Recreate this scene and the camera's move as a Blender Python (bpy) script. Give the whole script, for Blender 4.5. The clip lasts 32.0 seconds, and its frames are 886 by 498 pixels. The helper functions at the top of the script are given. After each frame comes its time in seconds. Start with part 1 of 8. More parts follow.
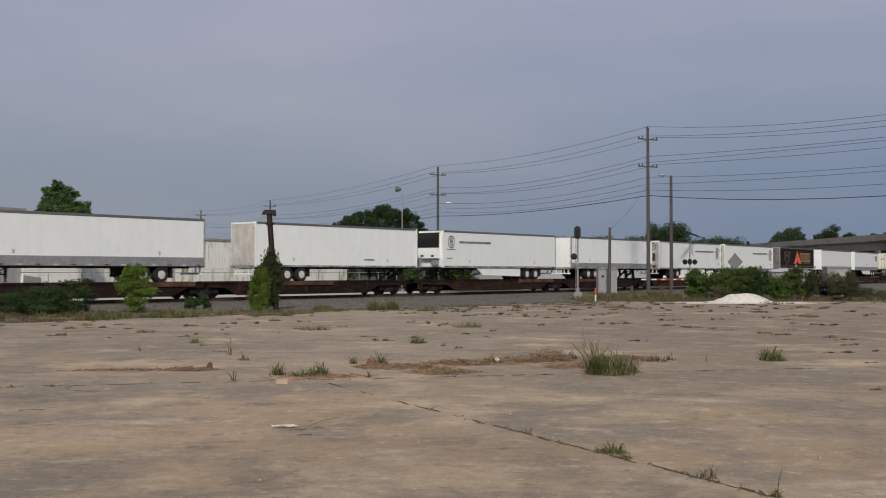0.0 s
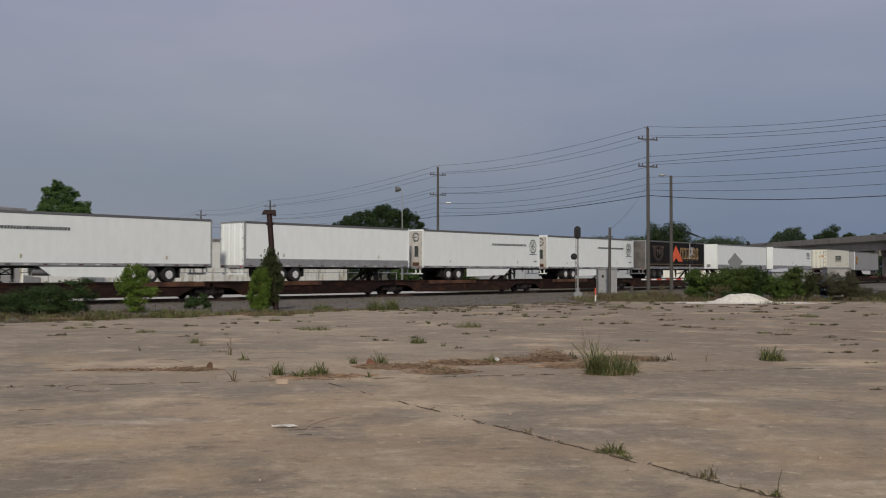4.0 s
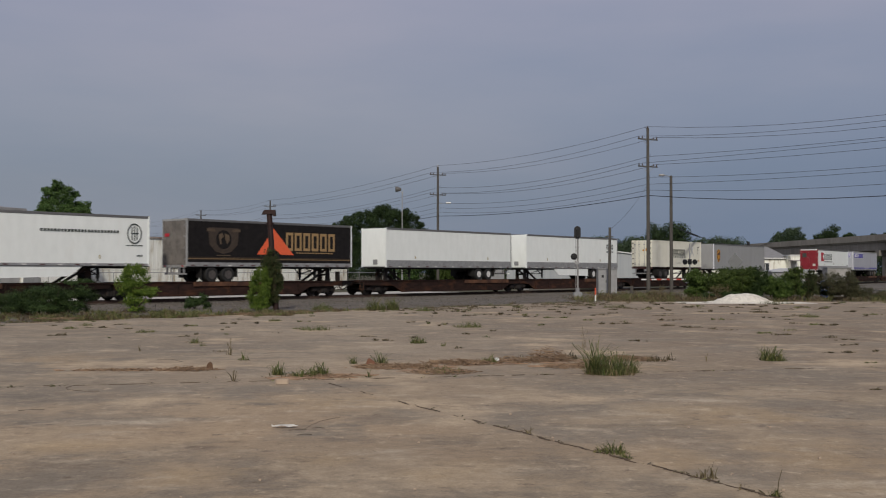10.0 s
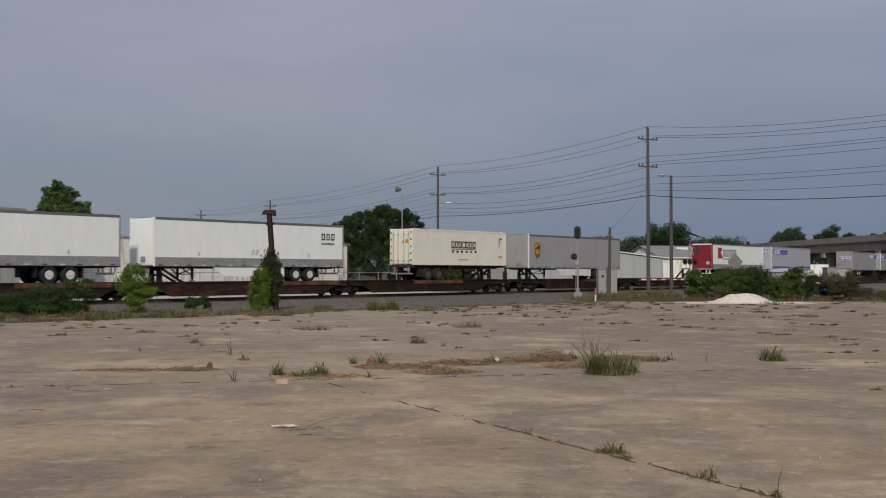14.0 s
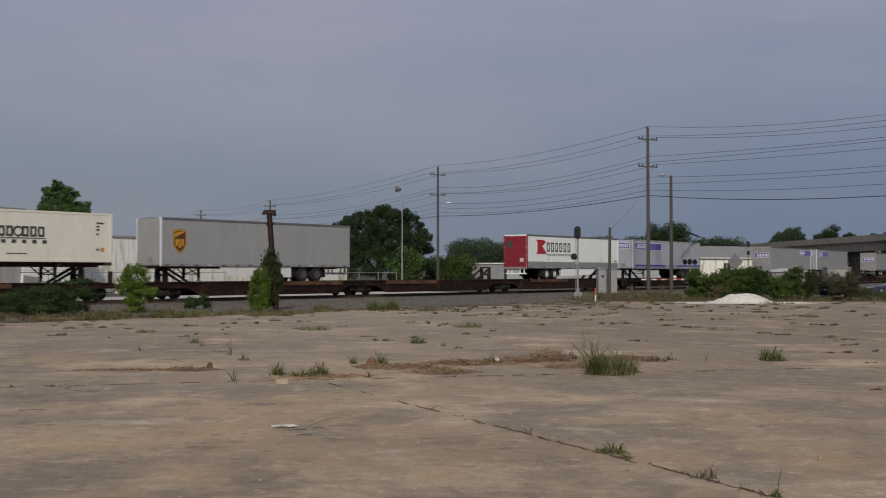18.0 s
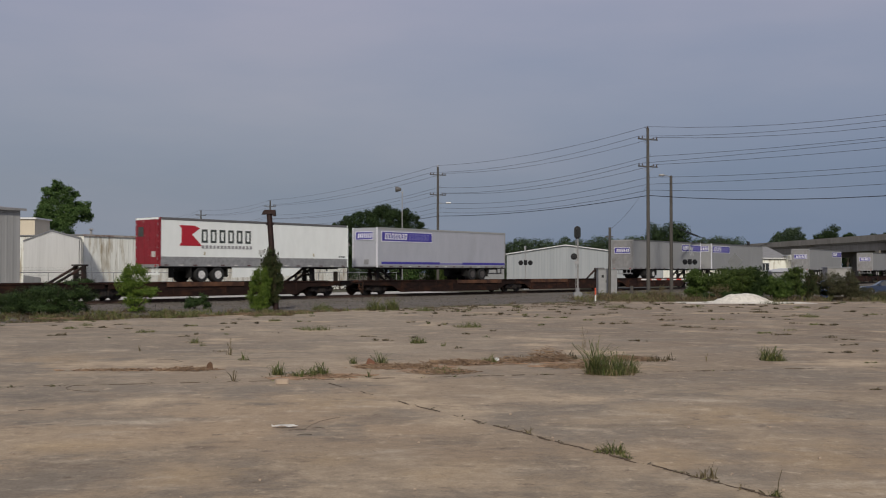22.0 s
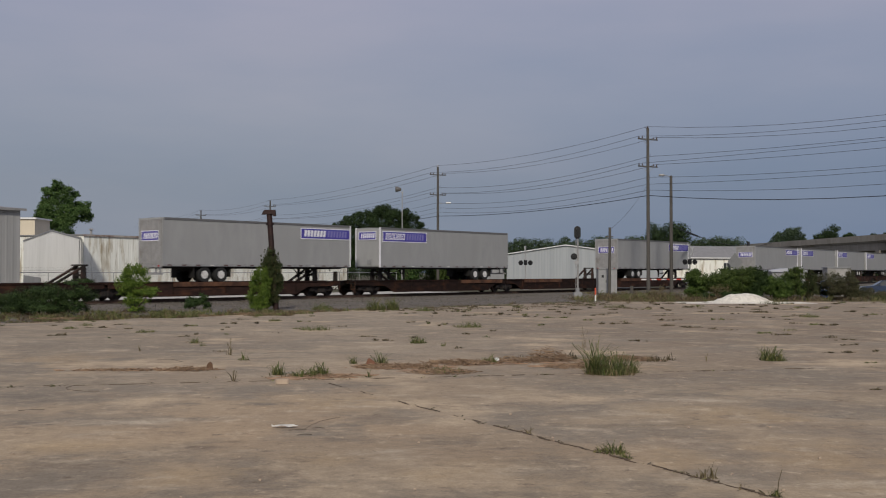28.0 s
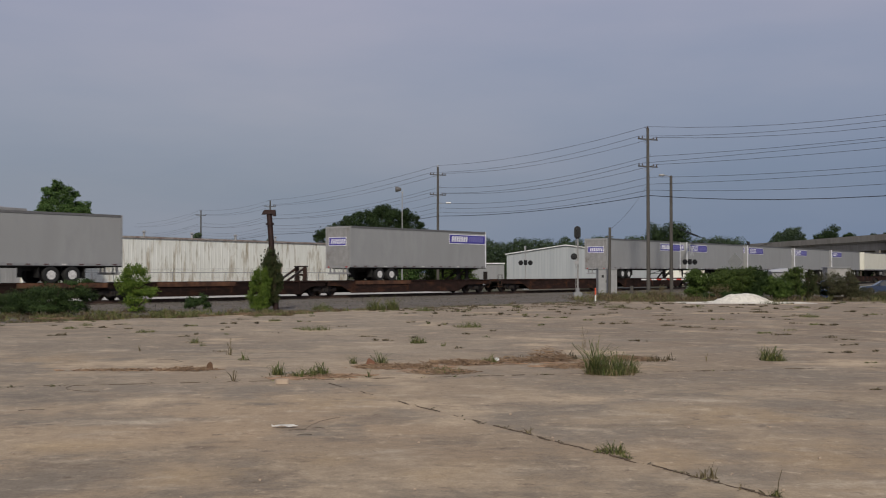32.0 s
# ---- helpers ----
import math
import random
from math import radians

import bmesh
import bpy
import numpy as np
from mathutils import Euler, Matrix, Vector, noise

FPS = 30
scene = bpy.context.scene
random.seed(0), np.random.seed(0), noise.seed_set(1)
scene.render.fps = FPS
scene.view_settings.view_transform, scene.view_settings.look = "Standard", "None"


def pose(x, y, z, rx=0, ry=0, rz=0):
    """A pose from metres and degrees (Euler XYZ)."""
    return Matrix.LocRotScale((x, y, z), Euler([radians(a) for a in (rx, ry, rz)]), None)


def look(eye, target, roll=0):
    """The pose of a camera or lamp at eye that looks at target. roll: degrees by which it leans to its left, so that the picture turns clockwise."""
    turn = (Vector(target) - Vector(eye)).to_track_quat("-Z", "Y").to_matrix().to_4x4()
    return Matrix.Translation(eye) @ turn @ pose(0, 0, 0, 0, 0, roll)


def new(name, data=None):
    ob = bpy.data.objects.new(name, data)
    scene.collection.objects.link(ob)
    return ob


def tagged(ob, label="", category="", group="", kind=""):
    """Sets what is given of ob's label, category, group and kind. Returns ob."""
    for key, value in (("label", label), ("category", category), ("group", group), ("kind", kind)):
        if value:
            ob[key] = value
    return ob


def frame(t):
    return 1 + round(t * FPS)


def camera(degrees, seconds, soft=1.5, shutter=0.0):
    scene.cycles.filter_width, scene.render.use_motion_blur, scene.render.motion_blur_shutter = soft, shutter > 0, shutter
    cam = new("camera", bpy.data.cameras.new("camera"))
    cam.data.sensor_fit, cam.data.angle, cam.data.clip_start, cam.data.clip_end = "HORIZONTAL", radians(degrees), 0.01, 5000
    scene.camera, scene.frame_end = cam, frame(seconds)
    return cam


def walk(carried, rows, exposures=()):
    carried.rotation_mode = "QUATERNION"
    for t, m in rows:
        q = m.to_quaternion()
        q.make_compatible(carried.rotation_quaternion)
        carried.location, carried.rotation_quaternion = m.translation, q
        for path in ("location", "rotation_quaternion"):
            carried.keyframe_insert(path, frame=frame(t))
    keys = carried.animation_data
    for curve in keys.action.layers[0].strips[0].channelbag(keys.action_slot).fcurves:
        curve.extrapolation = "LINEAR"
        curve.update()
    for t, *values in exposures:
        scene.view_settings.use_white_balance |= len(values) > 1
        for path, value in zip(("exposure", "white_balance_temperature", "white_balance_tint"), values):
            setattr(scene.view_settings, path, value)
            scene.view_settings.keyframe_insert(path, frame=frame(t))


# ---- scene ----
cam = camera(45.72, 32.0, soft=1.1, shutter=0.35)
EYE = pose(0, 0, 1.7, 91.284)
walk(cam, [(0, EYE), (32, EYE)], [(0, 0.24), (0.6, 0.15), (1.2, 0.10), (3, 0.07), (9, 0.05), (11, 0.10), (13, 0.13), (15, 0.06), (17, -0.01), (18.5, 0.0), (20, 0.06), (22, 0.12), (25, 0.16), (28, 0.14), (30, 0.16), (32, 0.17)])

# ---- sky, sun ----
SUN_EL, SUN_AZ = 33.0, 184.0          # the hazy sun stands high behind the camera
world = bpy.data.worlds.new("sky")
scene.world = world
world.use_nodes = True
wn, wl = world.node_tree.nodes, world.node_tree.links
wn.clear()


def wnode(kind, **values):
    n = wn.new(kind)
    for k, v in values.items():
        n.inputs[k].default_value = v
    return n


sky = wn.new("ShaderNodeTexSky")
sky.sky_type = "NISHITA"
sky.sun_disc = False
sky.sun_elevation, sky.sun_rotation = radians(SUN_EL), radians(SUN_AZ)
sky.dust_density = 4.0
dim = wn.new("ShaderNodeMix")
dim.data_type, dim.blend_type = "RGBA", "MULTIPLY"
dim.inputs[0].default_value = 1.0
dim.inputs[7].default_value = (0.07, 0.07, 0.07, 1)
wl.new(sky.outputs[0], dim.inputs[6])
wc = wn.new("ShaderNodeTexCoord")
sep = wn.new("ShaderNodeSeparateXYZ")
wl.new(wc.outputs["Generated"], sep.inputs[0])
ramp = wn.new("ShaderNodeValToRGB")      # hazy overcast: slate blue low down, lavender grey above
ramp.color_ramp.elements[0].position, ramp.color_ramp.elements[0].color = 0.0, (0.207, 0.240, 0.298, 1)
ramp.color_ramp.elements[1].position, ramp.color_ramp.elements[1].color = 1.0, (0.36, 0.36, 0.42, 1)
for at, col in ((0.08, (0.222, 0.250, 0.302, 1)), (0.15, (0.261, 0.283, 0.346, 1)), (0.26, (0.296, 0.306, 0.392, 1))):
    e = ramp.color_ramp.elements.new(at)
    e.color = col
wl.new(sep.outputs["Z"], ramp.inputs[0])
squash = wn.new("ShaderNodeMapping")
squash.inputs["Scale"].default_value = (1.0, 1.0, 4.0)
wl.new(wc.outputs["Generated"], squash.inputs[0])
cloud = wnode("ShaderNodeTexNoise", Scale=3.2, Detail=5.0, Roughness=0.5)
wl.new(squash.outputs[0], cloud.inputs[0])
shade = wn.new("ShaderNodeValToRGB")
shade.color_ramp.elements[0].position, shade.color_ramp.elements[0].color = 0.32, (0.90, 0.94, 0.98, 1)
shade.color_ramp.elements[1].position, shade.color_ramp.elements[1].color = 0.68, (1.08, 1.05, 1.04, 1)
wl.new(cloud.outputs[0], shade.inputs[0])
over = wn.new("ShaderNodeMix")
over.data_type, over.blend_type = "RGBA", "MULTIPLY"
over.inputs[0].default_value = 1.0
wl.new(ramp.outputs[0], over.inputs[6])
wl.new(shade.outputs[0], over.inputs[7])
# the haze is thicker and bluer on the east side, low down
east = wnode("ShaderNodeMapRange", **{"From Min": -0.15, "From Max": 0.42})
wl.new(sep.outputs["X"], east.inputs[0])
low = wnode("ShaderNodeMapRange", **{"From Min": 0.26, "From Max": 0.06})
wl.new(sep.outputs["Z"], low.inputs[0])
both = wn.new("ShaderNodeMath")
both.operation = "MULTIPLY"
wl.new(east.outputs[0], both.inputs[0])
wl.new(low.outputs[0], both.inputs[1])
haze = wn.new("ShaderNodeMix")
haze.data_type, haze.blend_type = "RGBA", "MULTIPLY"
haze.inputs[7].default_value = (0.68, 0.79, 0.95, 1)
wl.new(both.outputs[0], haze.inputs[0])
wl.new(over.outputs[2], haze.inputs[6])
veil = wn.new("ShaderNodeMix")
veil.data_type = "RGBA"
veil.inputs[0].default_value = 0.93
wl.new(dim.outputs[2], veil.inputs[6])
wl.new(haze.outputs[2], veil.inputs[7])
bg = wnode("ShaderNodeBackground", Strength=1.03)
wl.new(veil.outputs[2], bg.inputs[0])
wo = wn.new("ShaderNodeOutputWorld")
wl.new(bg.outputs[0], wo.inputs[0])

sun = new("sun", bpy.data.lights.new("sun", "SUN"))
sun.data.energy, sun.data.angle, sun.data.color = 2.2, radians(5), (1.0, 0.93, 0.82)
az, el = radians(SUN_AZ), radians(SUN_EL)
sun.matrix_world = look((math.sin(az) * math.cos(el) * 50, math.cos(az) * math.cos(el) * 50, math.sin(el) * 50), (0, 0, 0))

# ---- materials ----
def material(name, a, b, scale=4.0, rough=0.7, metal=0.0, bump=0.0, bump_scale=None, c=None, c_scale=0.6, c_at=0.6, stretch=(1, 1, 1),
             own=0.0, spec=0.4, clear=0.0):
    """Two colours mixed by fine noise, a third one laid on in larger patches; bump in metres; own: how much each piece differs."""
    m = bpy.data.materials.new(name)
    m.use_nodes = True
    nt = m.node_tree
    n, l = nt.nodes, nt.links
    p = n["Principled BSDF"]
    tc = n.new("ShaderNodeTexCoord")
    mp = n.new("ShaderNodeMapping")
    mp.inputs["Scale"].default_value = stretch
    l.new(tc.outputs["Object"], mp.inputs[0])
    n1 = n.new("ShaderNodeTexNoise")
    n1.inputs["Scale"].default_value, n1.inputs["Detail"].default_value, n1.inputs["Roughness"].default_value = scale, 6.0, 0.62
    l.new(mp.outputs[0], n1.inputs[0])
    r1 = n.new("ShaderNodeValToRGB")
    r1.color_ramp.elements[0].position, r1.color_ramp.elements[0].color = 0.30, (*a, 1)
    r1.color_ramp.elements[1].position, r1.color_ramp.elements[1].color = 0.70, (*b, 1)
    l.new(n1.outputs[0], r1.inputs[0])
    col = r1.outputs[0]
    if c:
        n2 = n.new("ShaderNodeTexNoise")
        n2.inputs["Scale"].default_value, n2.inputs["Detail"].default_value, n2.inputs["Roughness"].default_value = c_scale, 7.0, 0.6
        l.new(mp.outputs[0], n2.inputs[0])
        r2 = n.new("ShaderNodeValToRGB")
        r2.color_ramp.elements[0].position, r2.color_ramp.elements[1].position = c_at - 0.08, c_at + 0.10
        l.new(n2.outputs[0], r2.inputs[0])
        mx = n.new("ShaderNodeMix")
        mx.data_type = "RGBA"
        l.new(r2.outputs[0], mx.inputs[0])
        l.new(col, mx.inputs[6])
        mx.inputs[7].default_value = (*c, 1)
        col = mx.outputs[2]
    if own:
        info = n.new("ShaderNodeObjectInfo")
        mr = n.new("ShaderNodeMapRange")
        mr.inputs["To Min"].default_value, mr.inputs["To Max"].default_value = 1 - own, 1 + own
        l.new(info.outputs["Random"], mr.inputs[0])
        hs = n.new("ShaderNodeHueSaturation")
        l.new(mr.outputs[0], hs.inputs["Value"])
        l.new(col, hs.inputs["Color"])
        col = hs.outputs[0]
    l.new(col, p.inputs["Base Color"])
    p.inputs["Roughness"].default_value, p.inputs["Metallic"].default_value = rough, metal
    p.inputs["Specular IOR Level"].default_value, p.inputs["Coat Weight"].default_value = spec, clear
    if bump:
        nb = n1
        if bump_scale:
            nb = n.new("ShaderNodeTexNoise")
            nb.inputs["Scale"].default_value, nb.inputs["Detail"].default_value = bump_scale, 5.0
            l.new(tc.outputs["Object"], nb.inputs[0])
        bp = n.new("ShaderNodeBump")
        bp.inputs["Strength"].default_value, bp.inputs["Distance"].default_value = 0.8, bump
        l.new(nb.outputs[0], bp.inputs["Height"])
        l.new(bp.outputs[0], p.inputs["Normal"])
    return m


def plain(name, c, rough=0.6, metal=0.0, var=0.12, scale=6.0, **kw):
    return material(name, tuple(x * (1 - var) for x in c), tuple(min(1, x * (1 + var)) for x in c), scale, rough, metal, **kw)


def concrete():
    """Old slab concrete: tan and grey patches, streaks, rusty washes, pale scuffs, dark specks and fine grain."""
    m = bpy.data.materials.new("old_stained_concrete")
    m.use_nodes = True
    n, l = m.node_tree.nodes, m.node_tree.links
    p = n["Principled BSDF"]
    tc = n.new("ShaderNodeTexCoord")

    def field(scale, detail, rough, lo, hi, offset=0.0, warp=0.0, drawn=(1, 1, 1), turn=0.0):
        mp = n.new("ShaderNodeMapping")
        mp.inputs["Scale"].default_value, mp.inputs["Rotation"].default_value = drawn, (0, 0, turn)
        mp.inputs["Location"].default_value = (offset, offset * 0.7, 0)
        l.new(tc.outputs["Object"], mp.inputs[0])
        z = n.new("ShaderNodeTexNoise")
        z.inputs["Scale"].default_value, z.inputs["Detail"].default_value, z.inputs["Roughness"].default_value, z.inputs["Distortion"].default_value = scale, detail, rough, warp
        l.new(mp.outputs[0], z.inputs[0])
        r = n.new("ShaderNodeMapRange")
        r.inputs["From Min"].default_value, r.inputs["From Max"].default_value = lo, hi
        l.new(z.outputs[0], r.inputs[0])
        return r.outputs[0]

    def mix(fac, a, b, kind="MIX"):
        x = n.new("ShaderNodeMix")
        x.data_type, x.blend_type = "RGBA", kind
        l.new(fac, x.inputs[0])
        for at, c in ((6, a), (7, b)):
            if isinstance(c, tuple):
                x.inputs[at].default_value = (*c, 1)
            else:
                l.new(c, x.inputs[at])
        return x.outputs[2]

    def spot(x, y, rx, ry, soft=0.55):
        """A stain of its own, with a frayed edge: 1 inside, 0 outside."""
        mp = n.new("ShaderNodeMapping")
        mp.vector_type = "TEXTURE"
        mp.inputs["Location"].default_value, mp.inputs["Scale"].default_value = (x, y, 0), (rx, ry, 1)
        l.new(tc.outputs["Object"], mp.inputs[0])
        d = n.new("ShaderNodeVectorMath")
        d.operation = "LENGTH"
        l.new(mp.outputs[0], d.inputs[0])
        w = n.new("ShaderNodeMath")
        w.operation = "ADD"
        l.new(d.outputs["Value"], w.inputs[0])
        l.new(fray, w.inputs[1])
        r = n.new("ShaderNodeMapRange")
        r.inputs["From Min"].default_value, r.inputs["From Max"].default_value = 1.0 + soft, 1.0 - soft * 0.6
        l.new(w.outputs[0], r.inputs[0])
        return r.outputs[0]

    fz = n.new("ShaderNodeTexNoise")
    fz.inputs["Scale"].default_value, fz.inputs["Detail"].default_value, fz.inputs["Roughness"].default_value = 1.6, 9.0, 0.74
    l.new(tc.outputs["Object"], fz.inputs[0])
    fm = n.new("ShaderNodeMapRange")
    fm.inputs["From Min"].default_value, fm.inputs["From Max"].default_value, fm.inputs["To Min"].default_value, fm.inputs["To Max"].default_value = 0.25, 0.75, -1.5, 1.5
    l.new(fz.outputs[0], fm.inputs[0])
    fray = fm.outputs[0]

    col = mix(field(0.30, 6.0, 0.60, 0.41, 0.57, 3.0, 0.0), (0.305, 0.250, 0.192), (0.440, 0.352, 0.250))
    col = mix(field(0.16, 4.0, 0.5, 0.44, 0.62, 11.0), col, (0.388, 0.296, 0.205))
    # the slabs turn greyer from 11 to 24 m out, and darker towards the east side
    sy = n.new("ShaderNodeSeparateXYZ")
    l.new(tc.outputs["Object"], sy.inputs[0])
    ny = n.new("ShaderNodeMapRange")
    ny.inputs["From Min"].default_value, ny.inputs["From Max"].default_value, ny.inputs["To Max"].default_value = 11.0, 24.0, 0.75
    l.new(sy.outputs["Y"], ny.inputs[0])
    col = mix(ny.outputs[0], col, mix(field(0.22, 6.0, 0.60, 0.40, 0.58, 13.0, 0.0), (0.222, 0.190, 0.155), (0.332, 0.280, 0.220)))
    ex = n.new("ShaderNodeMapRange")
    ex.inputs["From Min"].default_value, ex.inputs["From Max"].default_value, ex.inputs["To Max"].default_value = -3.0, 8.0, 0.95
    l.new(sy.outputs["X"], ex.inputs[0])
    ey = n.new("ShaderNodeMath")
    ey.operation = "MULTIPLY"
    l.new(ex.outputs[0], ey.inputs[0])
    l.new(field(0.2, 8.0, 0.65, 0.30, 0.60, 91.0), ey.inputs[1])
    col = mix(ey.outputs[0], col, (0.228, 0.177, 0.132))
    # damp grey and ochre stains on the near slabs
    worn = field(2.3, 9.0, 0.74, 0.28, 0.52, 5.0)

    def weak(a, b, k):
        """The product of two masks and a number."""
        x = n.new("ShaderNodeMath")
        x.operation = "MULTIPLY"
        l.new(a, x.inputs[0])
        l.new(b, x.inputs[1])
        y = n.new("ShaderNodeMath")
        y.operation, y.inputs[1].default_value = "MULTIPLY", k
        l.new(x.outputs[0], y.inputs[0])
        return y.outputs[0]

    for x, y, rx, ry in STAIN_GREY:
        col = mix(weak(spot(x, y, rx, ry), worn, 0.62), col, (0.208, 0.178, 0.146))
    for x, y, rx, ry in STAIN_OCHRE:
        col = mix(weak(spot(x, y, rx, ry, 0.8), worn, 0.36), col, (0.455, 0.330, 0.190))
    col = mix(field(0.42, 8.0, 0.62, 0.50, 0.62, 21.0, 0.0), col, (0.248, 0.210, 0.168))
    col = mix(field(0.36, 8.0, 0.60, 0.55, 0.66, 121.0, 0.0), col, (0.470, 0.375, 0.270))
    col = mix(field(1.3, 8.0, 0.70, 0.55, 0.70, 41.0, 0.0), col, (0.215, 0.167, 0.126))
    col = mix(field(1.5, 9.0, 0.76, 0.56, 0.72, 31.0, 0.0), col, (0.545, 0.450, 0.340))
    # long pale scrapes and grey washes, drawn out along the slabs
    col = mix(field(1.1, 9.0, 0.72, 0.55, 0.72, 161.0, 0.0, (0.62, 1.15, 1), -0.12), col, (0.500, 0.425, 0.335))
    col = mix(field(0.8, 9.0, 0.70, 0.55, 0.70, 181.0, 0.0, (0.65, 1.10, 1), 0.10), col, (0.195, 0.168, 0.138))
    col = mix(field(4.2, 7.0, 0.76, 0.58, 0.70, 101.0), col, (0.560, 0.465, 0.350))
    col = mix(field(3.4, 8.0, 0.76, 0.58, 0.68, 141.0), col, (0.170, 0.132, 0.100))
    grain = mix(field(6.0, 8.0, 0.78, 0.34, 0.66, 51.0), (0.83, 0.82, 0.80), (1.13, 1.13, 1.13))
    one = n.new("ShaderNodeValue")
    one.outputs[0].default_value = 1.0
    col = mix(one.outputs[0], col, grain, "MULTIPLY")
    fine = mix(field(34.0, 6.0, 0.85, 0.34, 0.66, 81.0), (0.80, 0.79, 0.77), (1.17, 1.17, 1.16))
    col = mix(one.outputs[0], col, fine, "MULTIPLY")
    col = mix(field(10.0, 6.0, 0.75, 0.64, 0.72, 61.0), col, (0.11, 0.088, 0.066))
    col = mix(field(26.0, 4.0, 0.7, 0.66, 0.71, 17.0), col, (0.09, 0.072, 0.055))
    info = n.new("ShaderNodeObjectInfo")
    mr = n.new("ShaderNodeMapRange")
    mr.inputs["To Min"].default_value, mr.inputs["To Max"].default_value = 0.93, 1.07
    l.new(info.outputs["Random"], mr.inputs[0])
    col = mix(one.outputs[0], col, (1.0, 0.985, 0.950), "MULTIPLY")
    hs = n.new("ShaderNodeHueSaturation")
    l.new(mr.outputs[0], hs.inputs["Value"])
    l.new(col, hs.inputs["Color"])
    l.new(hs.outputs[0], p.inputs["Base Color"])
    p.inputs["Roughness"].default_value, p.inputs["Specular IOR Level"].default_value = 0.9, 0.3
    bp = n.new("ShaderNodeBump")
    bp.inputs["Strength"].default_value, bp.inputs["Distance"].default_value = 0.7, 0.012
    l.new(field(9.0, 9.0, 0.75, 0.2, 0.8, 71.0), bp.inputs["Height"])
    l.new(bp.outputs[0], p.inputs["Normal"])
    return m


WHITE = material("white_trailer_paint", (0.80, 0.83, 0.80), (0.87, 0.90, 0.87), 2.2, 0.45, c=(0.77, 0.78, 0.74), c_scale=0.5, c_at=0.70, stretch=(1, 1, 0.35), own=0.03)
SILVER = material("silver_grey_trailer_skin", (0.318, 0.320, 0.315), (0.37, 0.372, 0.364), 1.6, 0.5, 0.15, c=(0.30, 0.30, 0.29), c_scale=0.4, c_at=0.66, stretch=(1, 1, 0.3), own=0.04)
LILAC = material("pale_blue_grey_trailer_skin", (0.40, 0.41, 0.45), (0.46, 0.47, 0.51), 1.6, 0.5, 0.1, c=(0.33, 0.33, 0.36), c_scale=0.4, c_at=0.68, stretch=(1, 1, 0.3))
CREAM = material("cream_container_paint", (0.72, 0.70, 0.58), (0.79, 0.77, 0.66), 2.0, 0.5, c=(0.55, 0.48, 0.36), c_scale=0.7, c_at=0.72, stretch=(1, 1, 0.4))
ALU = plain("weathered_aluminium_rail", (0.34, 0.34, 0.335), 0.5, 0.4, 0.2, 5.0)
ROOFLINE = plain("dull_roof_rail", (0.16, 0.16, 0.16), 0.6, 0.3, 0.2)
DOORDIRT = material("grimy_white_door", (0.40, 0.37, 0.33), (0.62, 0.60, 0.56), 2.5, 0.6, c=(0.22, 0.12, 0.075), c_scale=1.4, c_at=0.62, stretch=(1, 1, 0.5))
RED = material("chipped_red_door_paint", (0.19, 0.014, 0.022), (0.26, 0.022, 0.032), 3.0, 0.5, c=(0.50, 0.42, 0.40), c_scale=1.6, c_at=0.70)
BLACKSIDE = material("black_printed_side", (0.008, 0.007, 0.0075), (0.016, 0.014, 0.014), 3.0, 0.8, c=(0.030, 0.025, 0.022), c_scale=0.6, c_at=0.66, spec=0.2)
ORANGE = plain("orange_print", (0.78, 0.13, 0.05), 0.5, 0, 0.06)
GOLDPRINT = plain("tan_gold_print", (0.34, 0.22, 0.10), 0.5, 0, 0.15)
BLUEPRINT = plain("blue_violet_print", (0.06, 0.05, 0.30), 0.5, 0, 0.08)
BLUELIGHT = plain("faded_blue_print", (0.19, 0.18, 0.42), 0.5, 0, 0.1)
WHITEPRINT = plain("white_print", (0.75, 0.75, 0.78), 0.5, 0, 0.03)
INK = plain("dark_grey_green_print", (0.05, 0.06, 0.055), 0.5, 0, 0.15)
REDPRINT = plain("red_print", (0.42, 0.02, 0.035), 0.5, 0, 0.06)
BROWNPRINT = plain("brown_shield_print", (0.09, 0.035, 0.012), 0.5, 0, 0.1)
AMBER = plain("gold_shield_print", (0.55, 0.27, 0.03), 0.5, 0, 0.1)
TYRE = plain("tyre_rubber", (0.018, 0.018, 0.018), 0.85, 0, 0.3, 9.0)
RIM = plain("pale_wheel_rim", (0.66, 0.65, 0.63), 0.45, 0.1, 0.2)
UNDER = plain("black_undercarriage", (0.014, 0.0135, 0.013), 0.8, 0.1, 0.4, 5.0)
RUST = material("rusty_brown_flatcar_steel", (0.015, 0.0092, 0.0080), (0.037, 0.0185, 0.0140), 2.4, 0.9, 0.1, 0.004, c=(0.085, 0.036, 0.019), c_scale=0.9, c_at=0.615, stretch=(0.6, 1, 1.6), own=0.4, spec=0.2)
RUSTPAD = material("worn_orange_brown_deck_steel", (0.085, 0.040, 0.022), (0.17, 0.078, 0.042), 3.0, 0.85, 0.1, 0.004, c=(0.05, 0.024, 0.016), c_scale=1.0, c_at=0.53)
GRIME = material("greasy_black_running_gear", (0.012, 0.010, 0.0095), (0.026, 0.020, 0.016), 4.0, 0.7, 0.1, c=(0.065, 0.032, 0.020), c_scale=1.5, c_at=0.58)
RAILSTEEL = material("brown_rail_steel", (0.07, 0.045, 0.035), (0.12, 0.08, 0.06), 3.0, 0.6, 0.4)
TIE = material("dark_creosote_tie", (0.035, 0.028, 0.022), (0.075, 0.06, 0.05), 5.0, 0.9, 0, 0.006, own=0.25)
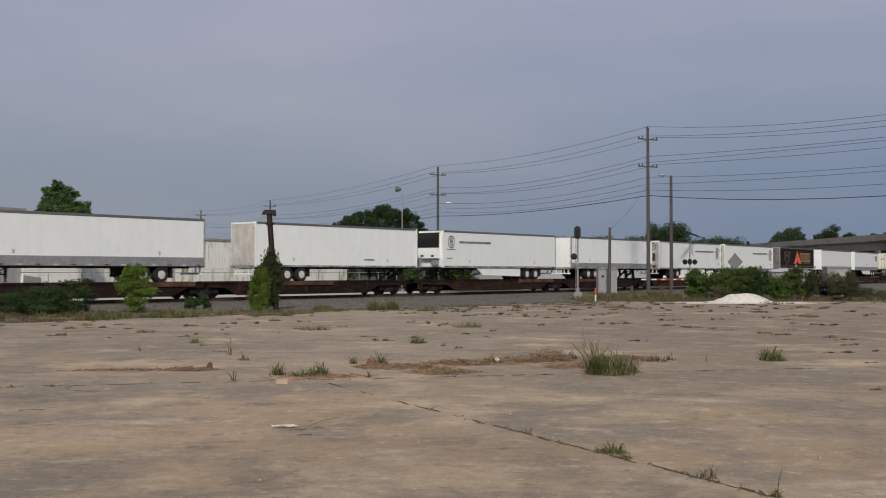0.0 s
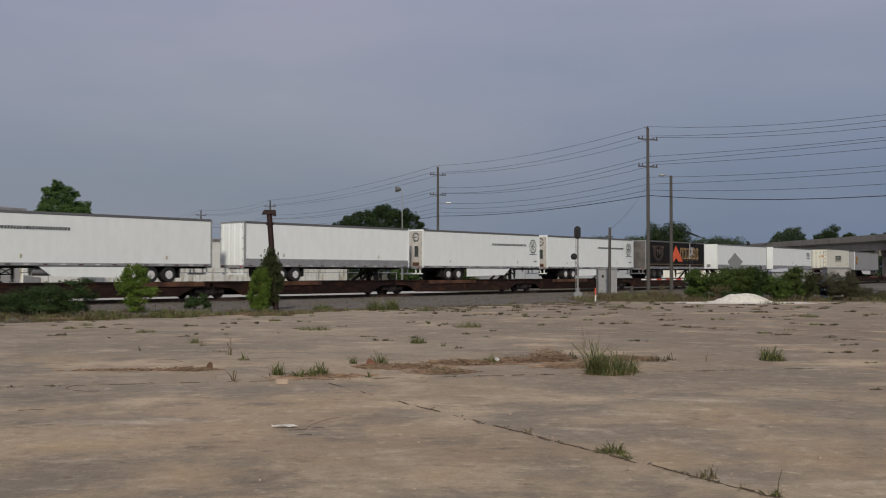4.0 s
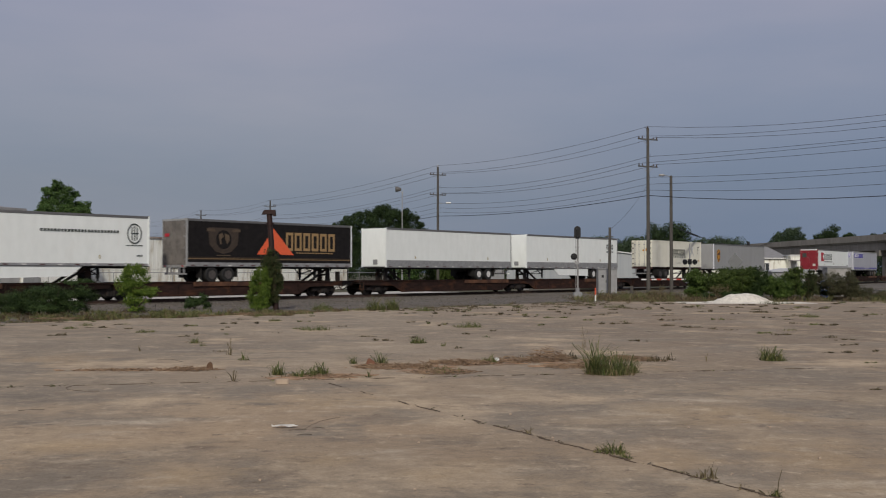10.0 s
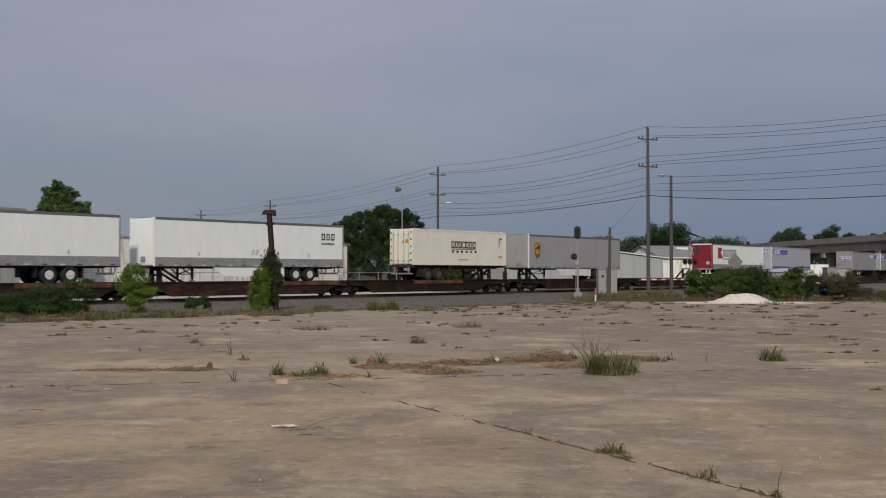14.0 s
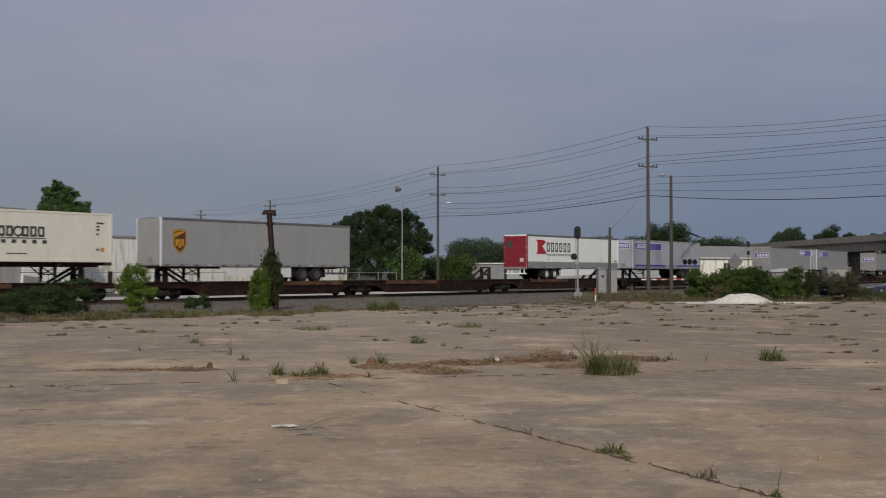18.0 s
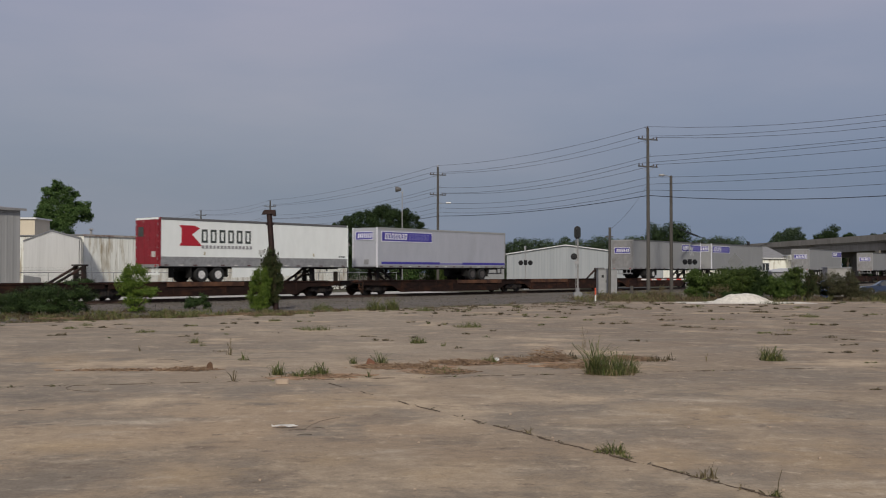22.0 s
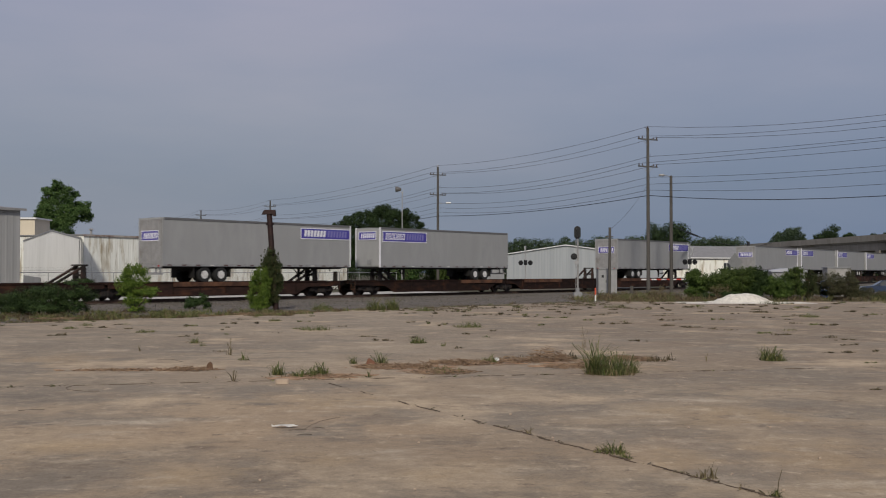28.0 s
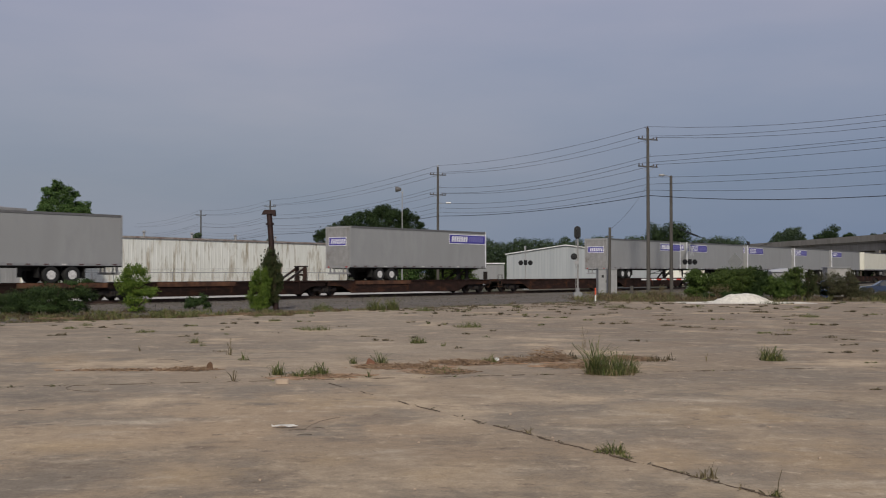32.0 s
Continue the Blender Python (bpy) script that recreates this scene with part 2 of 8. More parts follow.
BALLAST = material("grey_ballast_stone", (0.060, 0.053, 0.046), (0.185, 0.165, 0.142), 9.0, 0.9, 0, 0.05, c=(0.090, 0.070, 0.048), c_scale=0.35, c_at=0.55)
STAIN_GREY = [(-3.91, 13.65, 0.51, 0.82), (-4.26, 12.33, 0.99, 0.43), (-3.28, 9.36, 0.55, 0.5), (-2.11, 8.16, 0.24, 0.25), (-0.63, 12.43, 0.6, 0.58), (-1.52, 9.02, 0.34, 0.56), (0.87, 9.2, 0.54, 0.43), (-0.74, 8.42, 0.27, 0.27), (0.81, 13.09, 0.77, 0.43), (2.24, 11.44, 0.67, 0.58), (4.81, 13.48, 1.01, 0.57), (4.03, 16.48, 1.77, 0.86), (-6.24, 16.07, 0.95, 0.73), (-3.97, 15.29, 1.15, 0.44), (2.6, 8.89, 0.38, 0.35), (1.54, 8.31, 0.31, 0.26), (-5.0, 23.07, 1.86, 1.18), (-8.53, 23.94, 1.54, 1.09)]
STAIN_OCHRE = [(3.61, 9.56, 0.56, 0.81), (-0.11, 8.65, 0.32, 0.33), (-2.13, 8.77, 0.28, 0.34), (-1.15, 9.56, 0.31, 0.29), (-1.22, 13.83, 0.82, 0.6), (3.48, 12.57, 0.81, 0.7), (0.32, 9.14, 0.34, 0.37), (2.21, 9.7, 0.31, 0.41), (-3.67, 10.33, 0.33, 0.27), (3.01, 18.94, 0.71, 0.68), (-7.83, 20.14, 0.97, 1.28)]
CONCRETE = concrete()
JOINTDIRT = material("brown_joint_dirt", (0.070, 0.050, 0.034), (0.150, 0.112, 0.078), 6.0, 0.95, 0, 0.01)
SOIL = material("dry_grassy_soil", (0.062, 0.050, 0.032), (0.120, 0.100, 0.066), 1.2, 0.95, 0, 0.03, 9.0, c=(0.042, 0.045, 0.018), c_scale=0.12, c_at=0.5)
PALEPAVE = material("pale_yard_paving", (0.34, 0.33, 0.30), (0.50, 0.48, 0.44), 1.0, 0.9, 0, 0.003)
ASPHALT = material("grey_road_asphalt", (0.030, 0.029, 0.027), (0.052, 0.049, 0.045), 3.0, 0.95, 0, 0.004, 30.0)
SAND = material("white_crushed_stone", (0.50, 0.47, 0.41), (0.74, 0.70, 0.62), 6.0, 0.95, 0, 0.04, c=(0.46, 0.41, 0.34), c_scale=1.2, c_at=0.62)
WALLWHITE = material("streaked_white_metal_wall", (0.78, 0.78, 0.70), (0.88, 0.88, 0.81), 1.6, 0.6, 0, c=(0.42, 0.36, 0.26), c_scale=1.2, c_at=0.590, stretch=(1.5, 1.5, 0.30))
WALLPALE = material("pale_grey_white_metal_wall", (0.62, 0.62, 0.60), (0.74, 0.74, 0.72), 1.0, 0.6, 0, c=(0.56, 0.56, 0.54), c_scale=0.5, c_at=0.62, stretch=(1.4, 1.4, 0.2))
WALLBLUE = material("bluish_white_metal_wall", (0.29, 0.315, 0.33), (0.375, 0.395, 0.41), 0.8, 0.5, 0.1, stretch=(2.2, 2.2, 0.05))
WALLGREY = material("grey_metal_wall", (0.21, 0.215, 0.22), (0.27, 0.275, 0.28), 1.0, 0.6, 0.1, stretch=(2, 2, 0.1))
WALLHALL = material("pale_grey_corrugated_wall", (0.26, 0.26, 0.255), (0.34, 0.338, 0.33), 1.0, 0.6, 0.1, c=(0.24, 0.20, 0.17), c_scale=0.5, c_at=0.66, stretch=(2, 2, 0.15))
WALLCREAM = plain("cream_rendered_wall", (0.60, 0.53, 0.41), 0.8, 0, 0.06, 1.0)
ROOFGREY = plain("grey_sheet_roof", (0.25, 0.245, 0.24), 0.6, 0.2, 0.15, 1.5)
FASCIA = material("rust_stained_eave_trim", (0.16, 0.095, 0.075), (0.46, 0.42, 0.38), 1.3, 0.7, 0.1)
TRIMWHITE = plain("white_trim", (0.72, 0.72, 0.70), 0.6, 0, 0.05)
DARKGLASS = plain("dark_window_glass", (0.05, 0.055, 0.06), 0.15, 0, 0.1)
WOODPOLE = material("weathered_wood_pole", (0.056, 0.052, 0.046), (0.11, 0.102, 0.091), 6.0, 0.9, 0, 0.01, stretch=(3, 3, 0.15))
DARKPOLE = material("rust_red_painted_steel", (0.016, 0.009, 0.0085), (0.040, 0.017, 0.014), 4.0, 0.7, 0.2)
GALV = plain("galvanised_steel", (0.33, 0.33, 0.33), 0.5, 0.4, 0.12)
CABLE = plain("black_cable", (0.012, 0.012, 0.013), 0.7, 0, 0.1)
WIRE = plain("dull_conductor_wire", (0.045, 0.046, 0.05), 0.6, 0.2, 0.1)
INSUL = plain("brown_insulator", (0.06, 0.04, 0.035), 0.3, 0, 0.1)
MASTGREY = plain("dull_grey_mast_paint", (0.27, 0.265, 0.26), 0.7, 0.1, 0.25)
SIGNALBLACK = plain("black_signal_paint", (0.012, 0.012, 0.013), 0.6, 0, 0.2)
CABGREY = plain("pale_grey_cabinet_paint", (0.29, 0.29, 0.29), 0.5, 0.1, 0.1, 2.0)
CROSSWHITE = plain("weathered_white_board", (0.50, 0.50, 0.49), 0.6, 0, 0.08)
REDPAINT = plain("red_gate_stripe", (0.50, 0.05, 0.03), 0.5, 0, 0.08)
BRIDGECON = material("bridge_concrete", (0.25, 0.230, 0.198), (0.33, 0.305, 0.262), 0.6, 0.9, 0, c=(0.19, 0.175, 0.15), c_scale=0.12, c_at=0.58, stretch=(1, 1, 0.4))
SIGNBACK = plain("bare_aluminium_sign_back", (0.23, 0.235, 0.23), 0.7, 0.0, 0.08)
BLUEPLASTIC = plain("blue_barrel_plastic", (0.05, 0.11, 0.30), 0.5, 0, 0.1)
CARBLUE = plain("metallic_blue_car_paint", (0.045, 0.065, 0.12), 0.3, 0.3, 0.05, clear=0.6)
CHROME = plain("chrome_trim", (0.6, 0.6, 0.6), 0.2, 0.9, 0.05)
BARK = material("grey_brown_bark", (0.05, 0.04, 0.03), (0.11, 0.09, 0.07), 8.0, 0.95, 0, 0.02, stretch=(2, 2, 0.4))
PAPER = plain("white_scrap_paper", (0.52, 0.50, 0.46), 0.8, 0, 0.05)
GREYDOOR = material("dull_grey_trailer_door", (0.24, 0.235, 0.23), (0.33, 0.325, 0.32), 2.5, 0.6, 0.15, c=(0.16, 0.14, 0.125), c_scale=1.2, c_at=0.64)
CLAY = plain("pale_clay_brick", (0.42, 0.33, 0.25), 0.9, 0, 0.15)
STRAW = material("brown_dead_weed", (0.13, 0.082, 0.048), (0.34, 0.235, 0.150), 9.0, 0.95)


def foliage(name, a, b, c):
    """Leaf colours that differ from leaf to leaf."""
    m = bpy.data.materials.new(name)
    m.use_nodes = True
    n, l = m.node_tree.nodes, m.node_tree.links
    p = n["Principled BSDF"]
    g = n.new("ShaderNodeNewGeometry")
    r = n.new("ShaderNodeValToRGB")
    for i, (at, col) in enumerate(((0.0, a), (0.5, b), (1.0, c))):
        e = r.color_ramp.elements[i] if i < 2 else r.color_ramp.elements.new(at)
        e.position, e.color = at, (*col, 1)
    l.new(g.outputs["Random Per Island"], r.inputs[0])
    tc = n.new("ShaderNodeTexCoord")
    nz = n.new("ShaderNodeTexNoise")
    nz.inputs["Scale"].default_value = 0.6
    l.new(tc.outputs["Object"], nz.inputs[0])
    mr = n.new("ShaderNodeMapRange")
    mr.inputs["To Min"].default_value, mr.inputs["To Max"].default_value = 0.6, 1.4
    l.new(nz.outputs[0], mr.inputs[0])
    hs = n.new("ShaderNodeHueSaturation")
    l.new(mr.outputs[0], hs.inputs["Value"])
    l.new(r.outputs[0], hs.inputs["Color"])
    l.new(hs.outputs[0], p.inputs["Base Color"])
    p.inputs["Roughness"].default_value, p.inputs["Specular IOR Level"].default_value = 0.7, 0.25
    return m


LEAF = foliage("tree_leaf", (0.022, 0.050, 0.011), (0.050, 0.096, 0.022), (0.095, 0.150, 0.042))
LEAFDARK = foliage("dark_tree_leaf", (0.010, 0.021, 0.008), (0.019, 0.036, 0.012), (0.034, 0.055, 0.018))
LEAFMID = foliage("broad_tree_leaf", (0.010, 0.022, 0.007), (0.021, 0.040, 0.011), (0.042, 0.068, 0.020))
# distance haze is put into this leaf colour: a paler, greyer green
LEAFHAZED = foliage("haze_paled_tree_leaf", (0.028, 0.046, 0.023), (0.040, 0.063, 0.030), (0.054, 0.082, 0.038))
LEAFBRIGHT = foliage("fresh_bush_leaf", (0.034, 0.074, 0.009), (0.085, 0.148, 0.016), (0.20, 0.265, 0.042))
LEAFFRESH = foliage("feathery_fresh_leaf", (0.044, 0.085, 0.010), (0.085, 0.140, 0.016), (0.150, 0.205, 0.032))
LEAFBUSHY = foliage("sunny_bush_leaf", (0.028, 0.054, 0.009), (0.056, 0.098, 0.016), (0.100, 0.145, 0.030))
LEAFDRYGREEN = foliage("grey_green_dry_weed", (0.030, 0.034, 0.014), (0.054, 0.056, 0.025), (0.095, 0.082, 0.045))
LEAFVINE = foliage("vine_leaf", (0.020, 0.035, 0.010), (0.038, 0.056, 0.016), (0.085, 0.075, 0.030))
LEAFBUSH = foliage("bramble_leaf", (0.022, 0.042, 0.008), (0.048, 0.078, 0.013), (0.092, 0.126, 0.026))
GRASS = foliage("green_grass_blade", (0.042, 0.056, 0.015), (0.095, 0.116, 0.032), (0.23, 0.205, 0.092))
LEAFDEEP = foliage("deep_green_bush_leaf", (0.012, 0.028, 0.007), (0.026, 0.050, 0.011), (0.052, 0.084, 0.020))
WEED = foliage("brown_green_weed_mat", (0.042, 0.036, 0.018), (0.082, 0.066, 0.035), (0.16, 0.122, 0.068))
GRAVEL = foliage("broken_ballast_stone", (0.045, 0.039, 0.033), (0.110, 0.097, 0.082), (0.21, 0.185, 0.155))
DARKBLADE = foliage("dark_grass_blade", (0.026, 0.036, 0.010), (0.052, 0.068, 0.018), (0.095, 0.105, 0.036))
VERGEDRY = foliage("brown_verge_weed", (0.050, 0.036, 0.020), (0.105, 0.076, 0.042), (0.20, 0.155, 0.085))
DRYGRASS = foliage("dry_grass_blade", (0.075, 0.060, 0.030), (0.13, 0.105, 0.052), (0.22, 0.17, 0.09))


# ---- geometry helpers ----
class Shape:
    """Collects boxes, tubes and plates as one mesh."""

    def __init__(self):
        self.v, self.f = [], []

    def add(self, verts, faces):
        o = len(self.v)
        self.v += [tuple(p) for p in verts]
        self.f += [tuple(i + o for i in q) for q in faces]
        return self

    def box(self, x0, x1, y0, y1, z0, z1, e=0.0):
        """A box; e: how far its upright edges are cut off."""
        if not e:
            v = [(x, y, z) for z in (z0, z1) for x, y in ((x0, y0), (x1, y0), (x1, y1), (x0, y1))]
            return self.add(v, [(3, 2, 1, 0), (4, 5, 6, 7), (0, 1, 5, 4), (1, 2, 6, 5), (2, 3, 7, 6), (3, 0, 4, 7)])
        ring = [(x0 + e, y0), (x1 - e, y0), (x1, y0 + e), (x1, y1 - e), (x1 - e, y1), (x0 + e, y1), (x0, y1 - e), (x0, y0 + e)]
        return self.prism([(x, y, z0) for x, y in ring], (0, 0, z1 - z0))

    def prism(self, ring, by):
        n = len(ring)
        v = list(ring) + [(x + by[0], y + by[1], z + by[2]) for x, y, z in ring]
        return self.add(v, [tuple(range(n))[::-1], tuple(range(n, 2 * n))] + [(i, (i + 1) % n, n + (i + 1) % n, n + i) for i in range(n)])

    def tube(self, a, b, r, r2=None, n=8, caps=True):
        a, b = Vector(a), Vector(b)
        r2 = r if r2 is None else r2
        d = (b - a).normalized()
        s = d.orthogonal().normalized()
        t = d.cross(s)
        ring = [(math.cos(2 * math.pi * i / n), math.sin(2 * math.pi * i / n)) for i in range(n)]
        v = [a + r * (s * c + t * q) for c, q in ring] + [b + r2 * (s * c + t * q) for c, q in ring]
        f = [(i, (i + 1) % n, n + (i + 1) % n, n + i) for i in range(n)]
        if caps:
            f += [tuple(range(n))[::-1], tuple(range(n, 2 * n))]
        return self.add(v, f)

    def cable(self, pts, r, n=5):
        """One bent tube along the points."""
        pts = [Vector(p) for p in pts]
        v, f = [], []
        for k, p in enumerate(pts):
            d = (pts[min(k + 1, len(pts) - 1)] - pts[max(k - 1, 0)]).normalized()
            s = d.cross(Vector((0, 0, 1))).normalized()
            t = s.cross(d)
            v += [p + r * (s * math.cos(2 * math.pi * i / n) + t * math.sin(2 * math.pi * i / n)) for i in range(n)]
        for k in range(len(pts) - 1):
            f += [(k * n + i, k * n + (i + 1) % n, k * n + n + (i + 1) % n, k * n + n + i) for i in range(n)]
        return self.add(v, f)

    def bar(self, a, b, w):
        """A square bar from a to b."""
        return self.tube(a, b, w * 0.707, None, 4)

    def lathe(self, rings, at=(0, 0, 0), axis="y", n=20):
        """Rings of (along, radius) turned about an axis."""
        v, f = [], []
        for h, r in rings:
            for i in range(n):
                c, s = r * math.cos(2 * math.pi * i / n), r * math.sin(2 * math.pi * i / n)
                p = {"y": (c, h, s), "z": (c, s, h), "x": (h, c, s)}[axis]
                v.append((p[0] + at[0], p[1] + at[1], p[2] + at[2]))
        for k in range(len(rings) - 1):
            for i in range(n):
                j = (i + 1) % n
                f.append((k * n + i, k * n + j, k * n + n + j, k * n + n + i))
        f += [tuple(range(n))[::-1], tuple(range((len(rings) - 1) * n, len(rings) * n))]
        return self.add(v, f)

    def mesh(self, name, mat, smooth=False):
        me = bpy.data.meshes.new(name)
        me.from_pydata(self.v, [], self.f)
        me.materials.append(mat)
        b = bmesh.new()
        b.from_mesh(me)
        bmesh.ops.recalc_face_normals(b, faces=b.faces)
        b.to_mesh(me)
        b.free()
        if smooth:
            me.shade_smooth()
        return me


def part(name, shape, mat, parent=None, label="", m=None, smooth=False):
    """One mesh object, under a thing or a part."""
    me = shape.mesh(name, mat, smooth) if isinstance(shape, Shape) else shape
    ob = new(name, me)
    if parent:
        ob.parent = parent
    if m is not None:
        ob.matrix_basis = m
    if label:
        ob["label"] = label
    return ob


def thing(name, label, category, m=None, group="", kind=""):
    ob = new(name)
    ob.empty_display_size = 0.3
    if m is not None:
        ob.matrix_basis = m
    return tagged(ob, label, category, group, kind)


# ---- the track: straight, then a wide left-hand bend far away ----
GROUND, RAIL = -0.25, 0.02
HEAD, BEND, BEND_FROM = radians(40.852), -7.662e-4, -8.68
START = (-2.389, 82.301)                 # a point of the train's near flank
SPEED, SLOWING = 9.805, -0.445e-3        # metres a second at the start


def along(s, side=1.3, z=0.0):
    """The pose on the track s metres along; side: metres beyond the near flank."""
    a = min(s, BEND_FROM)
    x, y = START[0] + a * math.sin(HEAD), START[1] + a * math.cos(HEAD)
    d = max(s - BEND_FROM, 0)
    h = HEAD + BEND * d
    x += (math.cos(HEAD) - math.cos(h)) / BEND
    y += (math.sin(h) - math.sin(HEAD)) / BEND
    return pose(x - math.cos(h) * side, y + math.sin(h) * side, z, 0, 0, 90 - math.degrees(h))


def gone(t):
    """How far the train has run by t seconds."""
    return SPEED * (t + SLOWING * t * t)


RUNNERS, WHEELS = [], []                 # what the train carries, with its place along it

# ---- ground, lot, track bed ----
def sheet(name, xs, ys, mat, z):
    v = [(x, y, z) for y in ys for x in xs]
    n = len(xs)
    f = [(j * n + i, j * n + i + 1, j * n + n + i + 1, j * n + n + i) for j in range(len(ys) - 1) for i in range(n - 1)]
    me = bpy.data.meshes.new(name)
    me.from_pydata(v, [], f)
    me.materials.append(mat)
    return new(name, me)


steps = [-4000, -1500, -600, -300, -160, -80, -40, 0, 40, 80, 160, 300, 600, 1500, 4000]
tagged(sheet("ground", steps, [y + 80 for y in steps], SOIL, GROUND), "dry soil with patchy thin grass", "ground", kind="structure")

U, W = Vector((0.463, -0.886)), Vector((0.974, 0.228))
LOT = [(-52.0, -7.0), (70.0, -7.0), (70.0, 61.5), (8.0, 61.5), (-5.4, 46.0)]


def clip(poly, a, b):
    """The part of a polygon on the left of the line from a to b."""
    out = []
    side = [(b[0] - a[0]) * (p[1] - a[1]) - (b[1] - a[1]) * (p[0] - a[0]) for p in poly]
    for i in range(len(poly)):
        p, q, sp, sq = poly[i], poly[(i + 1) % len(poly)], side[i], side[(i + 1) % len(poly)]
        if sp >= 0:
            out.append(p)
        if (sp >= 0) != (sq >= 0):
            k = sp / (sp - sq)
            out.append((p[0] + k * (q[0] - p[0]), p[1] + k * (q[1] - p[1])))
    return out


def in_lot(x, y, by=0.0):
    return all((b[0] - a[0]) * (y - a[1]) - (b[1] - a[1]) * (x - a[0]) > by * math.dist(a, b) for a, b in zip(LOT, LOT[1:] + LOT[:1]))


lot = thing("concrete_lot", "old stained concrete lot in cracked slabs with weedy joints", "pavement", kind="structure")
bed = Shape().prism([(x, y, GROUND) for x, y in LOT], (0, 0, 0.246))
part("joint_dirt", bed, material("pale_joint_dirt", (0.105, 0.082, 0.060), (0.22, 0.175, 0.13), 3.0, 0.95), lot, "brown dirt in the slab joints")
rnd = random.Random(4)
SLAB, SLAB_W = 6.0, 5.43
anchor = Vector((-2.03, 16.65))           # a joint crossing in the foreground
for i in range(-16, 17):
    for j in range(-16, 17):
        g = 0.003 + 0.005 * rnd.random()
        w0, w1, u0, u1 = (0.0035 if j == 0 and i >= 0 else g), (0.0035 if j == -1 and i >= 0 else g), (0.010 if i == 0 else g), (0.010 if i == -1 else g)
        c = [anchor + U * (i * SLAB + a) + W * (j * SLAB_W + b) for a, b in ((u0, w0), (SLAB - u1, w0), (SLAB - u1, SLAB_W - w1), (u0, SLAB_W - w1))]
        poly = [tuple(p) for p in c]
        for a, b in zip(LOT, LOT[1:] + LOT[:1]):
            poly = clip(poly, a, b) if poly else poly
        if len(poly) > 2:
            top = rnd.uniform(-0.0015, 0.0015)
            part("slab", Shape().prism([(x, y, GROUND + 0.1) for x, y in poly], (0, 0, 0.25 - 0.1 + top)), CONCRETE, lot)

# hairline cracks wandering over the slabs
rk = random.Random(31)
for k in range(3):
    y = 15 + 20 * rk.random() ** 1.3
    x, a = rk.uniform(-0.42, 0.42) * y, rk.uniform(0, 6.28)
    sh, p = Shape(), Vector((x, y))
    w = rk.uniform(0.001, 0.0024)
    for q in range(rk.randrange(4, 10)):
        a += rk.uniform(-0.7, 0.7)
        d = Vector((math.cos(a), math.sin(a)))
        e = p + d * rk.uniform(0.10, 0.35)
        o = Vector((-d.y, d.x)) * w * rk.uniform(0.4, 1.2)
        sh.prism([(p.x - o.x, p.y - o.y, 0.002), (e.x - o.x, e.y - o.y, 0.002), (e.x + o.x, e.y + o.y, 0.002), (p.x + o.x, p.y + o.y, 0.002)], (0, 0, 0.0065))
        p = e
    tagged(part("crack", sh, JOINTDIRT, lot), kind="stuff")

# dark crumbled dirt along the two wide joints, broken and uneven
rj = random.Random(52)
line = Shape()
for d, o, k0, k1 in ((U, W, 0.6, 10.6), (W, U, -8.0, 9.0)):
    k = k0
    while k < k1:
        step = rj.uniform(0.05, 0.22)
        if rj.random() < (0.36 if k < 5.0 or d is W else 0.80):
            w0, w1, c = 0.002 + 0.018 * rj.random() ** 3, 0.002 + 0.018 * rj.random() ** 3, rj.gauss(0, 0.012)
            a, b = anchor + d * k + o * c, anchor + d * (k + step * 1.15) + o * c
            line.prism([(*(a - o * w0), 0.0035), (*(b - o * w1), 0.0035), (*(b + o * w1 * 0.7), 0.0035), (*(a + o * w0 * 0.7), 0.0035)], (0, 0, rj.uniform(0.003, 0.009)))
        k += step
tagged(part("joint_crumbs", line, JOINTDIRT, lot), kind="stuff")

bow = Shape().cable([(-1.50, 11.45, 0.004), (-1.47, 11.75, 0.004), (-1.38, 12.1, 0.004), (-1.20, 12.4, 0.004)], 0.0018, 4)
tagged(part("crack", bow, JOINTDIRT, lot), kind="stuff")
# ballast shoulder, ties and rails
S_ALL = [-150 + 10 * i for i in range(70)]
sh = Shape()
prof = [(-27.0, GROUND - 0.02), (-24.0, GROUND + 0.03), (-11.0, GROUND + 0.03), (-4.6, GROUND + 0.02), (-2.2, -0.19), (-1.4, -0.17), (1.4, -0.17), (2.2, -0.19), (4.6, GROUND - 0.02)]
v = [along(s, 1.3, 0) @ Vector((0, y, z)) for s in S_ALL for y, z in prof]
n = len(prof)
sh.add(v, [(i * n + k, i * n + k + 1, i * n + n + k + 1, i * n + n + k) for i in range(len(S_ALL) - 1) for k in range(n - 1)])
tagged(part("ballast_bed", sh, BALLAST), "grey crushed stone railway ballast", "ballast", kind="structure")
gs = np.random.default_rng(66)
gv, gf = [], []
